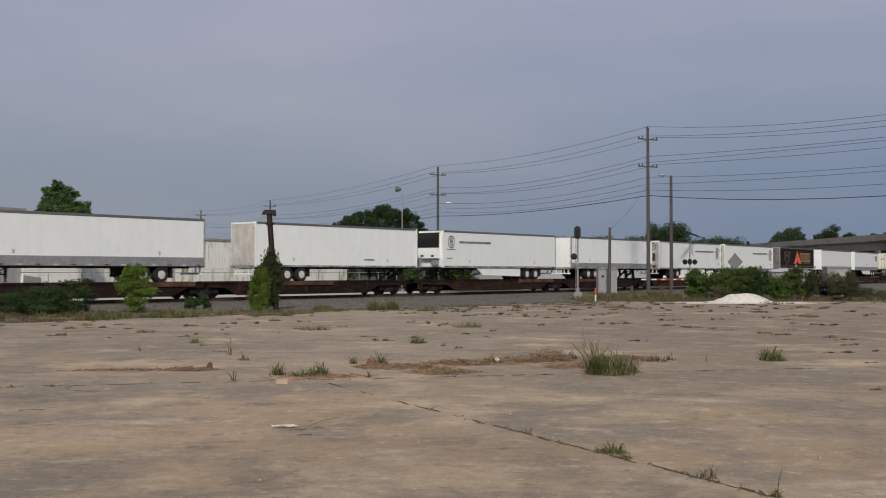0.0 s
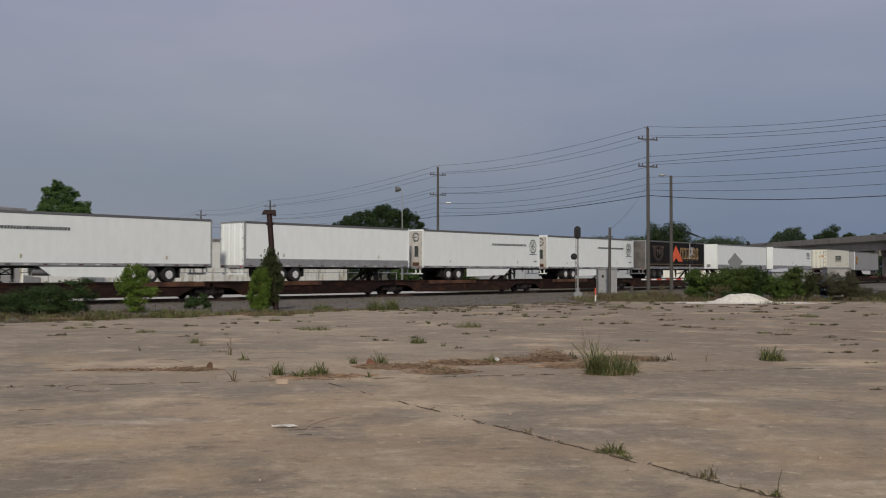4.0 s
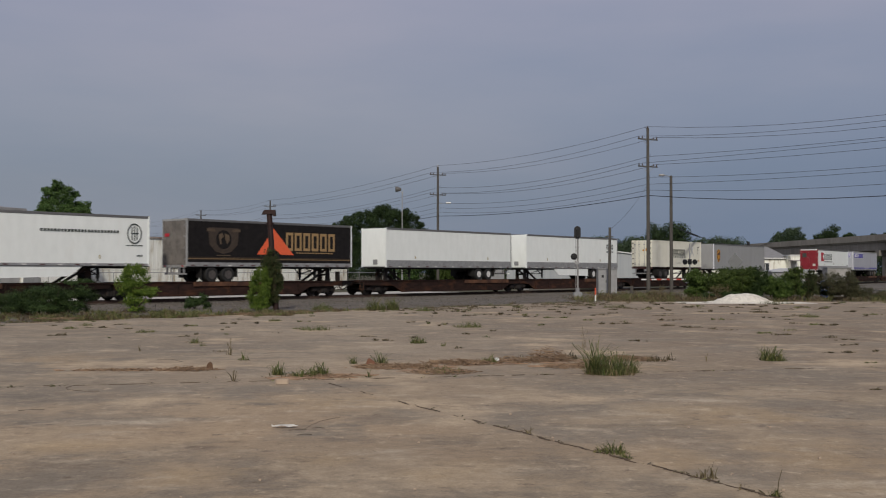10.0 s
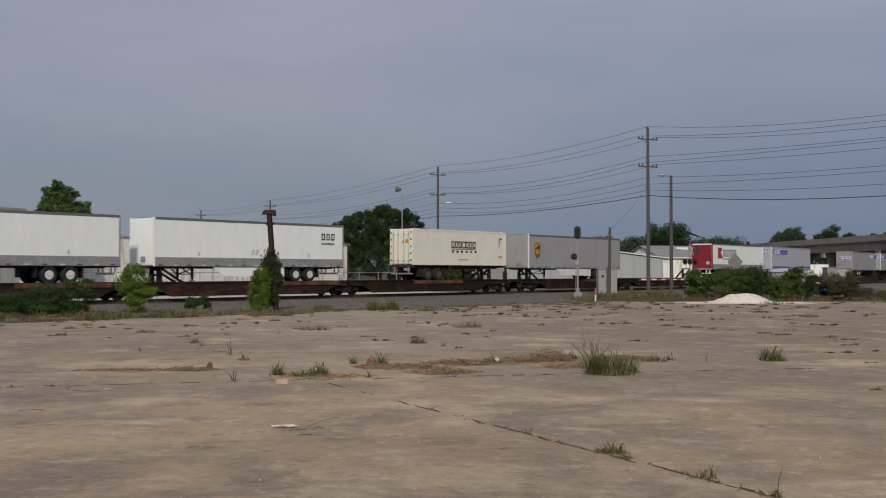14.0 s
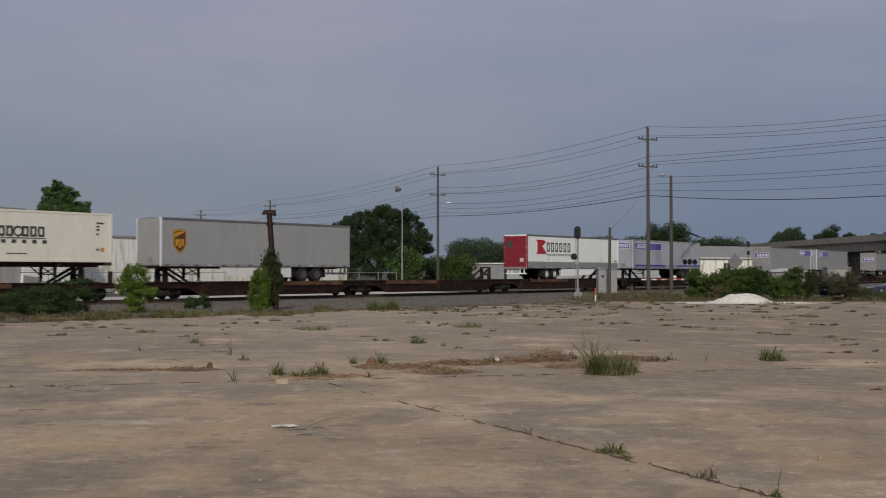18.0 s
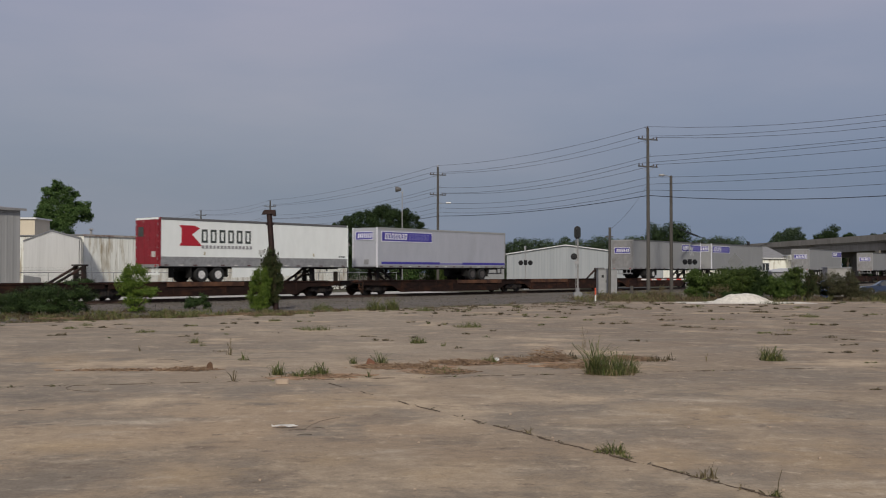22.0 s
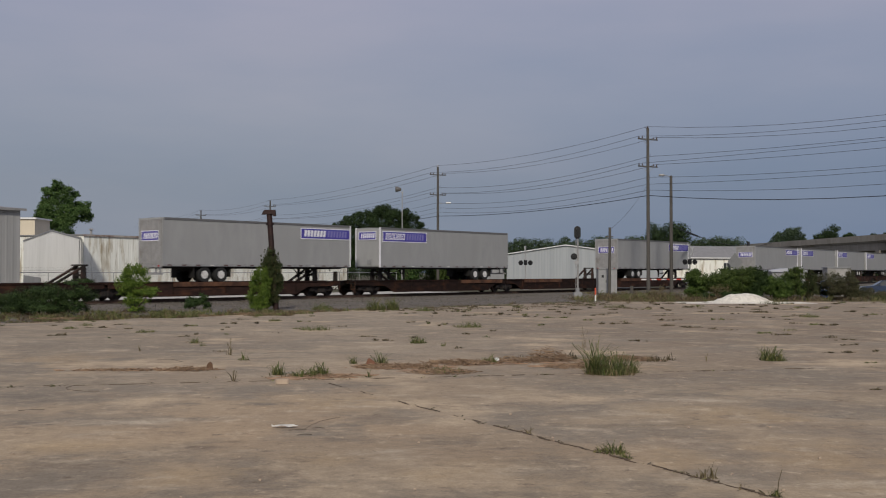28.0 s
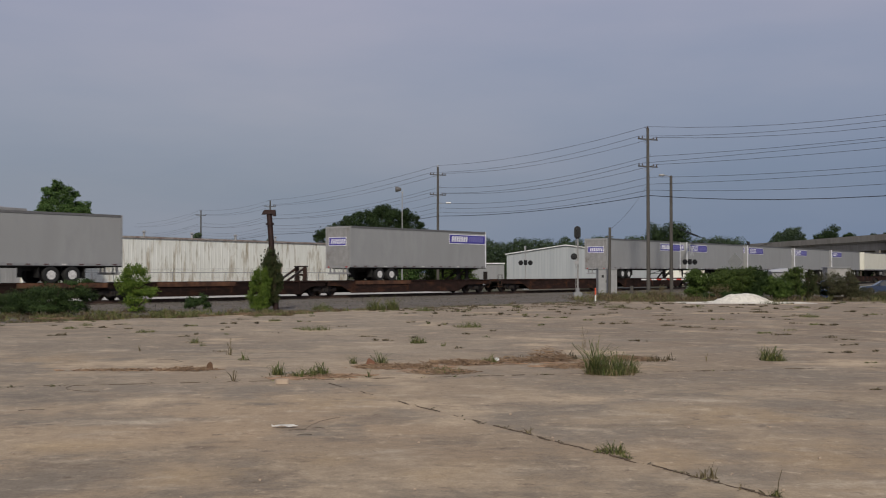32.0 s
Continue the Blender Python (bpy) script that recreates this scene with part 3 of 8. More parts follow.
for k in range(22000):
    s, o = -46 + 118 * gs.random(), (-1.5 - 20.0 * gs.random() ** 1.2 if k % 7 else gs.uniform(-1.2, 1.2))
    q = along(s, 1.3, 0) @ Vector((0, o, 0))
    if in_lot(q.x, q.y, -0.1):
        continue
    r, z = 0.02 + 0.045 * gs.random() ** 2, (GROUND + 0.03 if o < -2.4 else -0.165)
    n0 = len(gv)
    a = gs.random() * 6.28
    gv += [(q.x + r * gs.uniform(0.7, 1.3) * math.cos(a + b), q.y + r * gs.uniform(0.7, 1.3) * math.sin(a + b), z - 0.02) for b in (0, 1.57, 3.14, 4.71)]
    gv += [(q.x + 0.4 * r * math.cos(a + 0.8 + b), q.y + 0.4 * r * math.sin(a + 0.8 + b), z + r * gs.uniform(0.5, 1.0)) for b in (0, 3.14)]
    gf += [(n0, n0 + 1, n0 + 4), (n0 + 1, n0 + 2, n0 + 5, n0 + 4), (n0 + 2, n0 + 3, n0 + 5), (n0 + 3, n0, n0 + 4, n0 + 5)]
gm = bpy.data.meshes.new("loose_ballast")
gm.from_pydata(gv, [], gf)
gm.materials.append(GRAVEL)
tagged(part("loose_ballast", gm, None), "loose grey and tan ballast stones beside the track", "gravel", kind="stuff")
track = thing("railway_track", "single railway track of steel rails on dark wooden ties", "railway", kind="structure")
for y in (-0.75, 0.75):
    sh = Shape()
    prof = [(-0.07, -0.15), (0.07, -0.15), (0.07, -0.135), (0.012, -0.12), (0.012, -0.03), (0.036, -0.02), (0.036, 0.02), (-0.036, 0.02), (-0.036, -0.02), (-0.012, -0.03), (-0.012, -0.12), (-0.07, -0.135)]
    fine = [-150 + 5 * i for i in range(140)]
    v = [along(s, 1.3, 0) @ Vector((0, y + a, b)) for s in fine for a, b in prof]
    n = len(prof)
    sh.add(v, [(i * n + k, i * n + (k + 1) % n, i * n + n + (k + 1) % n, i * n + n + k) for i in range(len(fine) - 1) for k in range(n)])
    part("rail", sh, RAILSTEEL, track)
tie_mesh = Shape().box(-0.11, 0.11, -1.3, 1.3, -0.30, -0.148).mesh("tie", TIE)
for i in range(260):
    part("tie", tie_mesh, None, track, m=along(-38 + 0.55 * i, 1.3, 0))
rest = Shape()
for i in range(600):
    for k, sgn in ((-38 - 0.55 * (i + 1), i < 120), (-38 + 0.55 * (260 + i), True)):
        if sgn:
            m = along(k, 1.3, 0)
            rest.add([m @ Vector(p) for p in [(x, y, z) for z in (-0.30, -0.148) for x, y in ((-0.11, -1.3), (0.11, -1.3), (0.11, 1.3), (-0.11, 1.3))]],
                     [(4, 5, 6, 7), (0, 1, 5, 4), (1, 2, 6, 5), (2, 3, 7, 6), (3, 0, 4, 7)])
tagged(part("far_ties", rest, TIE, track), kind="stuff")

# ---- the train: flat cars ----
WHEEL_R = 0.457
ws = Shape()
for y in (-0.75, 0.75):
    s = 1 if y > 0 else -1
    ws.lathe([(y - 0.10 * s, 0.485), (y - 0.06 * s, 0.485), (y - 0.055 * s, WHEEL_R), (y + 0.06 * s, WHEEL_R - 0.006), (y + 0.06 * s, 0.38), (y + 0.03 * s, 0.36), (y + 0.03 * s, 0.15), (y + 0.08 * s, 0.13), (y + 0.08 * s, 0.10)], n=20)
ws.tube((0, -1.05, 0), (0, 1.05, 0), 0.08, n=8)
WHEELSET = ws.mesh("wheelset", GRIME)
tr_side = Shape()
tr_side.prism([(-1.15, -0.05, 0.38), (-0.62, -0.05, 0.38), (-0.40, -0.05, 0.20), (0.40, -0.05, 0.20), (0.62, -0.05, 0.38), (1.15, -0.05, 0.38), (1.15, -0.05, 0.58), (0.75, -0.05, 0.62), (0.45, -0.05, 0.78), (-0.45, -0.05, 0.78), (-0.75, -0.05, 0.62), (-1.15, -0.05, 0.58)], (0, 0.12, 0))
tr_side.box(-1.1, -0.72, -0.12, 0.1, 0.36, 0.60).box(0.72, 1.1, -0.12, 0.1, 0.36, 0.60)
for x in (-0.2, 0.0, 0.2):
    tr_side.tube((x, -0.10, 0.28), (x, -0.10, 0.56), 0.09, n=8)
SIDEFRAME = tr_side.mesh("side_frame", GRIME)
BOLSTER = Shape().box(-0.2, 0.2, -1.0, 1.0, 0.50, 0.82).mesh("bolster", GRIME)


def truck(car, x):
    t = part("truck", BOLSTER, None, car, "greasy black two-axle truck", pose(x, 0, 0))
    part("side_frame", SIDEFRAME, None, t, m=pose(0, -1.0, 0))
    part("side_frame", SIDEFRAME, None, t, m=pose(0, 1.0, 0, 0, 0, 180))
    for a in (-0.89, 0.89):
        w = part("wheelset", WHEELSET, None, t, m=pose(a, 0, WHEEL_R))
        WHEELS.append((w, a))


def hitch(car, x, lean):
    """The trailer hitch: an upright stand with a sloping strut and a top plate; lean: the way its strut slopes down."""
    h = part("hitch", Shape().box(x - 0.35, x + 0.35, -0.45, 0.45, 2.06, 2.16, 0.1), GRIME, car, "dark steel trailer hitch")
    for y in (-0.42, 0.42):
        part("upright", Shape().prism([(x - 0.22, y - 0.06, 1.0), (x + 0.22, y - 0.06, 1.0), (x + 0.13, y - 0.06, 2.08), (x - 0.13, y - 0.06, 2.08)], (0, 0.12, 0)), GRIME, h)
        part("strut", Shape().bar((x + 0.05 * lean, y, 2.0), (x + 1.75 * lean, y, 1.05), 0.13), GRIME, h)
    part("brace", Shape().box(x - 0.08, x + 0.08, -0.42, 0.42, 1.45, 1.60), GRIME, h)


def flat_car(a, b, first, last, hitches=(), pads=()):
    """One platform of an articulated flat car from truck to truck, a and b metres along the train."""
    L = b - a
    car = thing("flat_car", "rusty brown flat car platform with deep side sills, on the railway", "flat car", group="flat cars of the train")
    x0, x1 = (-1.6 if first else 0.15), L + (1.6 if last else -0.15)
    part("deck", Shape().box(x0, x1, -1.28, 1.28, 0.94, 1.02).box(x0 + 0.3, x1 - 0.3, -0.34, 0.34, 1.02, 1.10), RUST, car)
    for s in (-1, 1):
        y0, y1 = sorted((s * 1.20, s * 1.31))
        ring = [(x0, y0, 1.05), (x0, y0, 0.74), (1.5, y0, 0.68), (2.5, y0, 0.20), (L - 2.5, y0, 0.20), (L - 1.5, y0, 0.68), (x1, y0, 0.74), (x1, y0, 1.05)]
        sill = part("side_sill", Shape().prism(ring, (0, y1 - y0, 0)), RUST, car)
        fl = Shape().box(2.5, L - 2.5, min(s * 1.20, s * 1.36), max(s * 1.20, s * 1.36), 0.18, 0.22)
        fl.box(x0, x1, min(s * 1.20, s * 1.37), max(s * 1.20, s * 1.37), 1.02, 1.07)
        for k in range(7):
            xx = 2.6 + k * (L - 5.2) / 6
            fl.box(xx - 0.03, xx + 0.03, min(s * 1.30, s * 1.355), max(s * 1.30, s * 1.355), 0.36, 1.02)
        part("sill_flange", fl, RUST, sill)
    part("center_sill", Shape().box(1.2, L - 1.2, -0.3, 0.3, 0.45, 0.94), GRIME, car)
    cross = Shape()
    for k in range(6):
        xx = 2.0 + k * (L - 4.0) / 5
        cross.box(xx - 0.06, xx + 0.06, -1.2, 1.2, 0.62, 0.94)
    part("cross_bearers", cross, GRIME, car)
    for p0, p1 in pads:
        for y in (-0.95, 0.95):
            part("wheel_pad", Shape().box(p0 - a, p1 - a, y - 0.42, y + 0.42, 1.02, 1.046), RUSTPAD, car, "worn orange-brown wheel runway")
        part("runway_edge", Shape().box(p0 - a, p1 - a, -1.385, -1.372, 0.80, 1.08), RUSTPAD, car)
    for x, lean in hitches:
        hitch(car, x - a, lean)
    if first:
        truck(car, 0)
        part("coupler", Shape().box(-2.7, -1.6, -0.12, 0.12, 0.72, 0.95).box(-2.75, -2.5, -0.2, 0.2, 0.68, 0.98), GRIME, car)
        part("end_ladder", Shape().box(-1.62, -1.58, -1.30, -1.26, 0.4, 1.5).box(-1.62, -1.58, -0.86, -0.82, 0.4, 1.5).box(-1.62, -1.59, -1.3, -0.82, 0.75, 0.79).box(-1.62, -1.59, -1.3, -0.82, 1.46, 1.5), GRIME, car)
    truck(car, L)
    for x in ([-1.62] if first else []) + ([L + 1.62] if last else []):
        d = -1 if x < 0 else 1
        part("air_hose", Shape().cable([(x, 0.35, 0.80), (x + 0.35 * d, 0.36, 0.50), (x + 0.70 * d, 0.34, 0.42), (x + 0.98 * d, 0.33, 0.62)], 0.035, 6), GRIME, car)
        part("grab_iron", Shape().cable([(x, -1.28, 0.80), (x + 0.08 * d, -1.28, 0.62), (x + 0.08 * d, -0.92, 0.62), (x, -0.92, 0.80)], 0.018, 5).bar((x, -1.25, 0.45), (x, -0.85, 0.45), 0.04).bar((x, -1.25, 0.45), (x, -1.25, 0.95), 0.03).bar((x, -0.85, 0.45), (x, -0.85, 0.95), 0.03), RUSTPAD, car)
        part("cut_lever", Shape().bar((x + 0.05 * d, -1.2, 0.86), (x + 0.12 * d, 0.0, 0.90), 0.035), GRIME, car)
    if last:
        part("coupler", Shape().box(L + 1.6, L + 2.7, -0.12, 0.12, 0.72, 0.95), GRIME, car)
        part("brake_stand", Shape().box(L + 1.50, L + 1.58, -1.1, -0.7, 1.0, 1.75), GRIME, car)
    RUNNERS.append((car, a, RAIL))
    return car


# ---- the train: trailers ----
ty = Shape().lathe([(-0.27, 0.26), (-0.30, 0.36), (-0.30, 0.46), (-0.26, 0.50), (-0.06, 0.50), (-0.02, 0.46), (0.02, 0.46), (0.06, 0.50), (0.26, 0.50), (0.30, 0.46), (0.30, 0.36)], n=22)
TYRES = ty.mesh("tyre", TYRE)
RIMS = Shape().lathe([(-0.285, 0.262), (-0.290, 0.240), (-0.19, 0.20), (-0.18, 0.11), (-0.30, 0.085), (-0.31, 0.05)], n=18).mesh("rim", RIM)
DIRTYRIM = Shape().lathe([(-0.315, 0.285), (-0.315, 0.265), (-0.16, 0.22), (-0.15, 0.12), (-0.30, 0.09), (-0.31, 0.05)], n=18).mesh("rim", plain("grimy_wheel_rim", (0.09, 0.08, 0.075), 0.7, 0.2, 0.3))
RIB = plain("faded_marking", (0.42, 0.36, 0.22), 0.6, 0, 0.2)
LAMPRED = plain("red_tail_lens", (0.35, 0.02, 0.02), 0.3, 0, 0.1)


MARKS = [Shape().box(-0.15, 0.15, -0.006, 0.006, -0.035, 0.035).mesh("marker_strip", m) for m in (plain("dull_dark_marker", (0.10, 0.055, 0.05), 0.4, 0, 0.1), plain("pale_marker", (0.62, 0.60, 0.57), 0.4, 0, 0.1))]


def running_gear(t, rear, d, rims):
    """Tandem axles 3.9 m from the rear end; d: the way from the rear to the nose."""
    gear = part("bogie_frame", Shape().box(rear + d * 3.85 - 1.5, rear + d * 3.85 + 1.5, -0.55, 0.55, 0.72, 1.0).box(rear + d * 3.85 - 1.2, rear + d * 3.85 + 1.2, -0.62, -0.5, 0.45, 0.75).box(rear + d * 3.85 - 1.2, rear + d * 3.85 + 1.2, 0.5, 0.62, 0.45, 0.75), UNDER, t)
    for k in (3.2, 4.5):
        x = rear + d * k
        part("axle", Shape().tube((x, -1.0, 0.5), (x, 1.0, 0.5), 0.07), UNDER, gear)
        for y, turn in ((-0.97, 0), (0.97, 180)):
            w = part("tyre", TYRES, None, t, m=pose(x, y, 0.5, 0, 0, turn))
            part("rim", rims, None, w)
    for y in (-1.25, 0.65):
        part("mud_flap", Shape().box(rear + d * 5.25 - 0.01, rear + d * 5.25 + 0.01, y, y + 0.6, 0.35, 1.0), UNDER, gear)
    for y in (-1.25, 0.65):
        part("mud_flap", Shape().box(rear + d * 2.4 - 0.01, rear + d * 2.4 + 0.01, y, y + 0.6, 0.30, 1.0), UNDER, gear)


def legs(t, x):
    for y in (-0.8, 0.8):
        leg = part("landing_leg", Shape().box(x - 0.07, x + 0.07, y - 0.07, y + 0.07, 0.28, 1.0).box(x - 0.045, x + 0.045, y - 0.045, y + 0.045, 0.12, 0.3).box(x - 0.14, x + 0.14, y - 0.12, y + 0.12, 0.10, 0.13), UNDER, t)
        part("leg_brace", Shape().bar((x, y, 0.45), (x - 0.75, y * 0.75, 0.98), 0.06), UNDER, leg)
    part("leg_crossbar", Shape().box(x - 0.03, x + 0.03, -0.8, 0.8, 0.5, 0.56).bar((x, -0.8, 0.9), (x, 0.8, 0.5), 0.05), UNDER, t)


def blocks(t, name, x0, x1, z0, z1, count, mat, gap=0.22, slant=0.0, y=-1.312, label=""):
    """A row of plain blocks where a word is printed."""
    w = (x1 - x0) / count
    q, u = (1 - gap) * w * 0.27, min(0.22 * (z1 - z0), 0.3 * (1 - gap) * w)
    up = lambda x, z: (x + slant * (z - z0) / (z1 - z0), y, z)
    sh, ob = Shape(), None
    for k in range(count):
        a, b = x0 + k * w, x0 + (k + 1 - gap) * w
        quads = ((a, a + q, z0, z1), (b - q, b, z0, z1), (a + q, b - q, z0, z0 + u), (a + q, b - q, z1 - u, z1)) if w > 0.3 else ((a, b, z0, z1),)
        for c, e, lo, hi in quads:
            sh.prism([up(c, lo), up(e, lo), up(e, hi), up(c, hi)], (0, 0.008, 0))
        if w > 0.3:
            ob, sh = part(name, sh, mat, t, label), Shape()
    return ob or tagged(part(name, sh, mat, t, label), kind="stuff")


def panel(t, name, x0, x1, z0, z1, mat, y=-1.308, label=""):
    return part(name, Shape().box(x0, x1, y, y + 0.01, z0, z1), mat, t, label)


def ring_sign(t, x, z, r, mat):
    """A ring with three uprights, a plain emblem."""
    sh = Shape()
    n = 24
    for i in range(n):
        a, b = 2 * math.pi * i / n, 2 * math.pi * (i + 1) / n
        q = [(x + k * r * 0.82 * math.cos(c), -1.314, z + k * r * math.sin(c)) for k, c in ((0.86, a), (1.0, a), (1.0, b), (0.86, b))]
        sh.prism(q, (0, 0.01, 0))
    for dx, hh in ((-0.28, 0.62), (0.0, 0.72), (0.28, 0.62)):
        sh.box(x + dx * r - 0.05 * r, x + dx * r + 0.05 * r, -1.314, -1.304, z - hh * r, z + hh * r)
    sh.box(x - 0.4 * r, x + 0.45 * r, -1.314, -1.304, z - 0.02 * r, z + 0.08 * r)
    return part("emblem", sh, mat, t, "dark ring emblem")


def trailer(label, s0, s1, nose, skin, rail=0.30, skirt=False, door=None, reefer=False, rims=None, group="trailers of the train", side=None, top=4.07, rail_mat=None, gear=0.0):
    """A box trailer whose flank runs from s0 to s1 along the train; nose: +1 where its front end trails, -1 where it leads."""
    L = s1 - s0
    h = L / 2
    t = thing("semi_trailer", label, "semi-trailer", group=group)
    z0 = 1.03
    part("body", Shape().box(-h + 0.02, h - 0.02, -1.285, 1.285, z0 + 0.05, top - 0.04, 0.03), side or skin, t)
    part("roof", Shape().prism([(-h + 0.04, -1.26, top - 0.045), (-h + 0.04, 1.26, top - 0.045), (-h + 0.04, 0, top + 0.02)], (L - 0.08, 0, 0)), ROOFLINE, t)
    for s in (-1, 1):
        y0, y1 = sorted((s * 1.27, s * 1.305))
        part("top_rail", Shape().box(-h, h, y0, y1, top - 0.13, top).box(-h, h, y0, y1, top - 0.15, top - 0.135), ROOFLINE if skin is not LILAC else SILVER, t)
        br = Shape().box(-h, h, y0, y1, z0, z0 + max(rail, 0.12))
        lower = part("bottom_rail", br, rail_mat or ALU, t)
        if s < 0:
            for k in range(15):
                xx = -h + 0.5 + k * (L - 1.0) / 14
                part("marker_strip", MARKS[k % 2 if skin is WHITE else k % 4 // 3], None, lower, m=pose(xx, -1.31, z0 + 0.07))
            part("rail_lip", Shape().box(-h, h, -1.31, -1.28, z0 - 0.03, z0), UNDER, lower)
    if skin is WHITE:
        for x in (-0.58 * h, 0.58 * h):
            part("side_tag", Shape().box(x - 0.05, x + 0.05, -1.309, -1.303, z0 + max(rail, 0.3) + 0.12, z0 + max(rail, 0.3) + 0.34), RIB, t)
    part("floor", Shape().box(-h + 0.05, h - 0.05, -1.25, 1.25, z0 - 0.06, z0 + 0.05), UNDER, t)
    beams = Shape()
    for k in range(int(L / 0.9)):
        xx = -h + 0.6 + 0.9 * k
        beams.box(xx - 0.03, xx + 0.03, -1.2, 1.2, z0 - 0.14, z0 - 0.05)
    part("floor_beams", beams, UNDER, t)
    rear, front = -nose * h, nose * h
    for s in (-1, 1):
        y0, y1 = sorted((s * 1.22, s * 1.308))
        for x in (-h, h):
            xa, xb = sorted((x - 0.006 * (1 if x > 0 else -1) * -1, x - 0.10 * (1 if x > 0 else -1)))
            part("corner_post", Shape().box(xa, xb, y0, y1, z0, top - 0.005), (WHITEPRINT if skin in (SILVER, LILAC) else skin) if x == front else ALU if door is None else (door if door is RED else skin), t)
    # rear end: frame, two doors with lock rods, guard, lamps
    d = nose
    xr = sorted((rear, rear - d * 0.03))
    for y0, y1 in ((-1.20, -0.01), (0.01, 1.20)):
        dr = part("door", Shape().box(xr[0] - 0.012, xr[1], y0, y1, z0 + 0.12, top - 0.14), door or skin, t)
        for yy in (y0 + 0.28, y1 - 0.28):
            x = rear - d * 0.05
            part("lock_rod", Shape().tube((x, yy, z0 + 0.05), (x, yy, top - 0.12), 0.02, n=6), door or skin, dr)
        hg = Shape()
        edge = -1.19 if y0 < -0.5 else 1.13
        for k in range(4):
            zz = z0 + 0.4 + k * 0.72
            hg.box(min(rear, rear - d * 0.055), max(rear, rear - d * 0.055), edge, edge + 0.06, zz, zz + 0.12)
        part("hinge", hg, GALV, dr)
    part("rear_header", Shape().box(xr[0] - 0.015, xr[1], -1.22, 1.22, top - 0.13, top - 0.01), ALU if door is None else skin, t)
    part("rear_sill", Shape().box(xr[0] - 0.015, xr[1] + 0.02, -1.25, 1.25, z0 - 0.08, z0 + 0.11), ALU, t)
    gx = rear + d * 0.10
    part("rear_guard", Shape().box(gx - 0.05, gx + 0.05, -1.15, 1.15, 0.50, 0.60).box(gx - 0.04, gx + 0.04, -0.95, -0.85, 0.55, z0).box(gx - 0.04, gx + 0.04, 0.85, 0.95, 0.55, z0).box(gx - 0.04, gx + 0.04, -0.5, -0.42, 0.55, z0).box(gx - 0.04, gx + 0.04, 0.42, 0.5, 0.55, z0), WHITE if skin is WHITE else GALV, t)
    for y in (-1.05, 0.85):
        part("tail_lamp", Shape().box(min(rear - d * 0.055, rear), max(rear - d * 0.055, rear), y, y + 0.2, z0 - 0.02, z0 + 0.06), LAMPRED, t)
    # front end
    xf = sorted((front, front + d * 0.02))
    part("front_wall", Shape().box(xf[0], xf[1], -1.2, 1.2, z0 + 0.1, top - 0.13), skin, t)
    part("hose_box", Shape().box(min(front, front + d * 0.07), max(front, front + d * 0.07), -0.45, 0.0, z0 + 0.25, z0 + 0.6), GALV, t)
    part("kingpin_plate", Shape().box(front - d * 0.9 - 0.6, front - d * 0.9 + 0.6, -0.6, 0.6, z0 - 0.15, z0 - 0.05).tube((front - d * 0.9, 0, z0 - 0.3), (front - d * 0.9, 0, z0 - 0.1), 0.05), UNDER, t)
    legs(t, front - d * 3.2)
    running_gear(t, rear + d * gear, d, rims or RIMS)
    if skirt:
        a, b = front - d * 4.4, rear + d * 5.6
        ring = [(a, -1.27, z0), (a + d * -0.9, -1.27, 0.42), (b, -1.27, 0.30), (b, -1.27, z0)]
        part("side_skirt", Shape().prism(ring, (0, 0.04, 0)), WHITE if skin is WHITE else WALLPALE, t, "smooth pale side skirt")
    if reefer:
        u = part("cooling_unit", Shape().prism([(front, -1.05, 1.75), (front + d * 0.50, -1.0, 1.8), (front + d * 0.50, -1.0, 3.45), (front + d * 0.40, -1.0, 3.82), (front, -1.05, 3.88)], (0, 2.0, 0)), WHITE, t, "white and black front cooling unit")
        part("grille", Shape().prism([(front + d * 0.01, -1.03, 3.90), (front + d * 0.42, -1.03, 3.85), (front + d * 0.53, -1.03, 3.46), (front + d * 0.53, -1.03, 2.66), (front + d * 0.01, -1.03, 2.66)], (0, 2.06, 0)), UNDER, u, "black upper grille")
        lv = Shape()
        for k in range(5):
            lv.box(min(front + d * 0.53, front + d * 0.55), max(front + d * 0.53, front + d * 0.55), -0.92, 0.92, 2.75 + 0.14 * k, 2.79 + 0.14 * k)
        part("louvre", lv, SIGNALBLACK, u)
        part("service_panel", Shape().box(min(front + d * 0.50, front + d * 0.515), max(front + d * 0.50, front + d * 0.515), -0.9, 0.9, 2.1, 2.6), WHITE, u)
        part("lower_vent", Shape().box(min(front + d * 0.50, front + d * 0.525), max(front + d * 0.50, front + d * 0.525), -0.75, -0.45, 1.92, 2.05).box(min(front + d * 0.50, front + d * 0.525), max(front + d * 0.50, front + d * 0.525), 0.35, 0.65, 1.92, 2.05), UNDER, u)
        part("gas_box", Shape().box(min(front, front + d * 0.30), max(front, front + d * 0.30), -0.9, -0.3, 1.25, 1.7), GALV, u)
        part("fuel_tank", Shape().tube((front - d * 4.2, -0.85, 0.72), (front - d * 5.3, -0.85, 0.72), 0.27, n=14), GALV, t)
    RUNNERS.append((t, s0 + h, RAIL + 1.046))
    return t, h


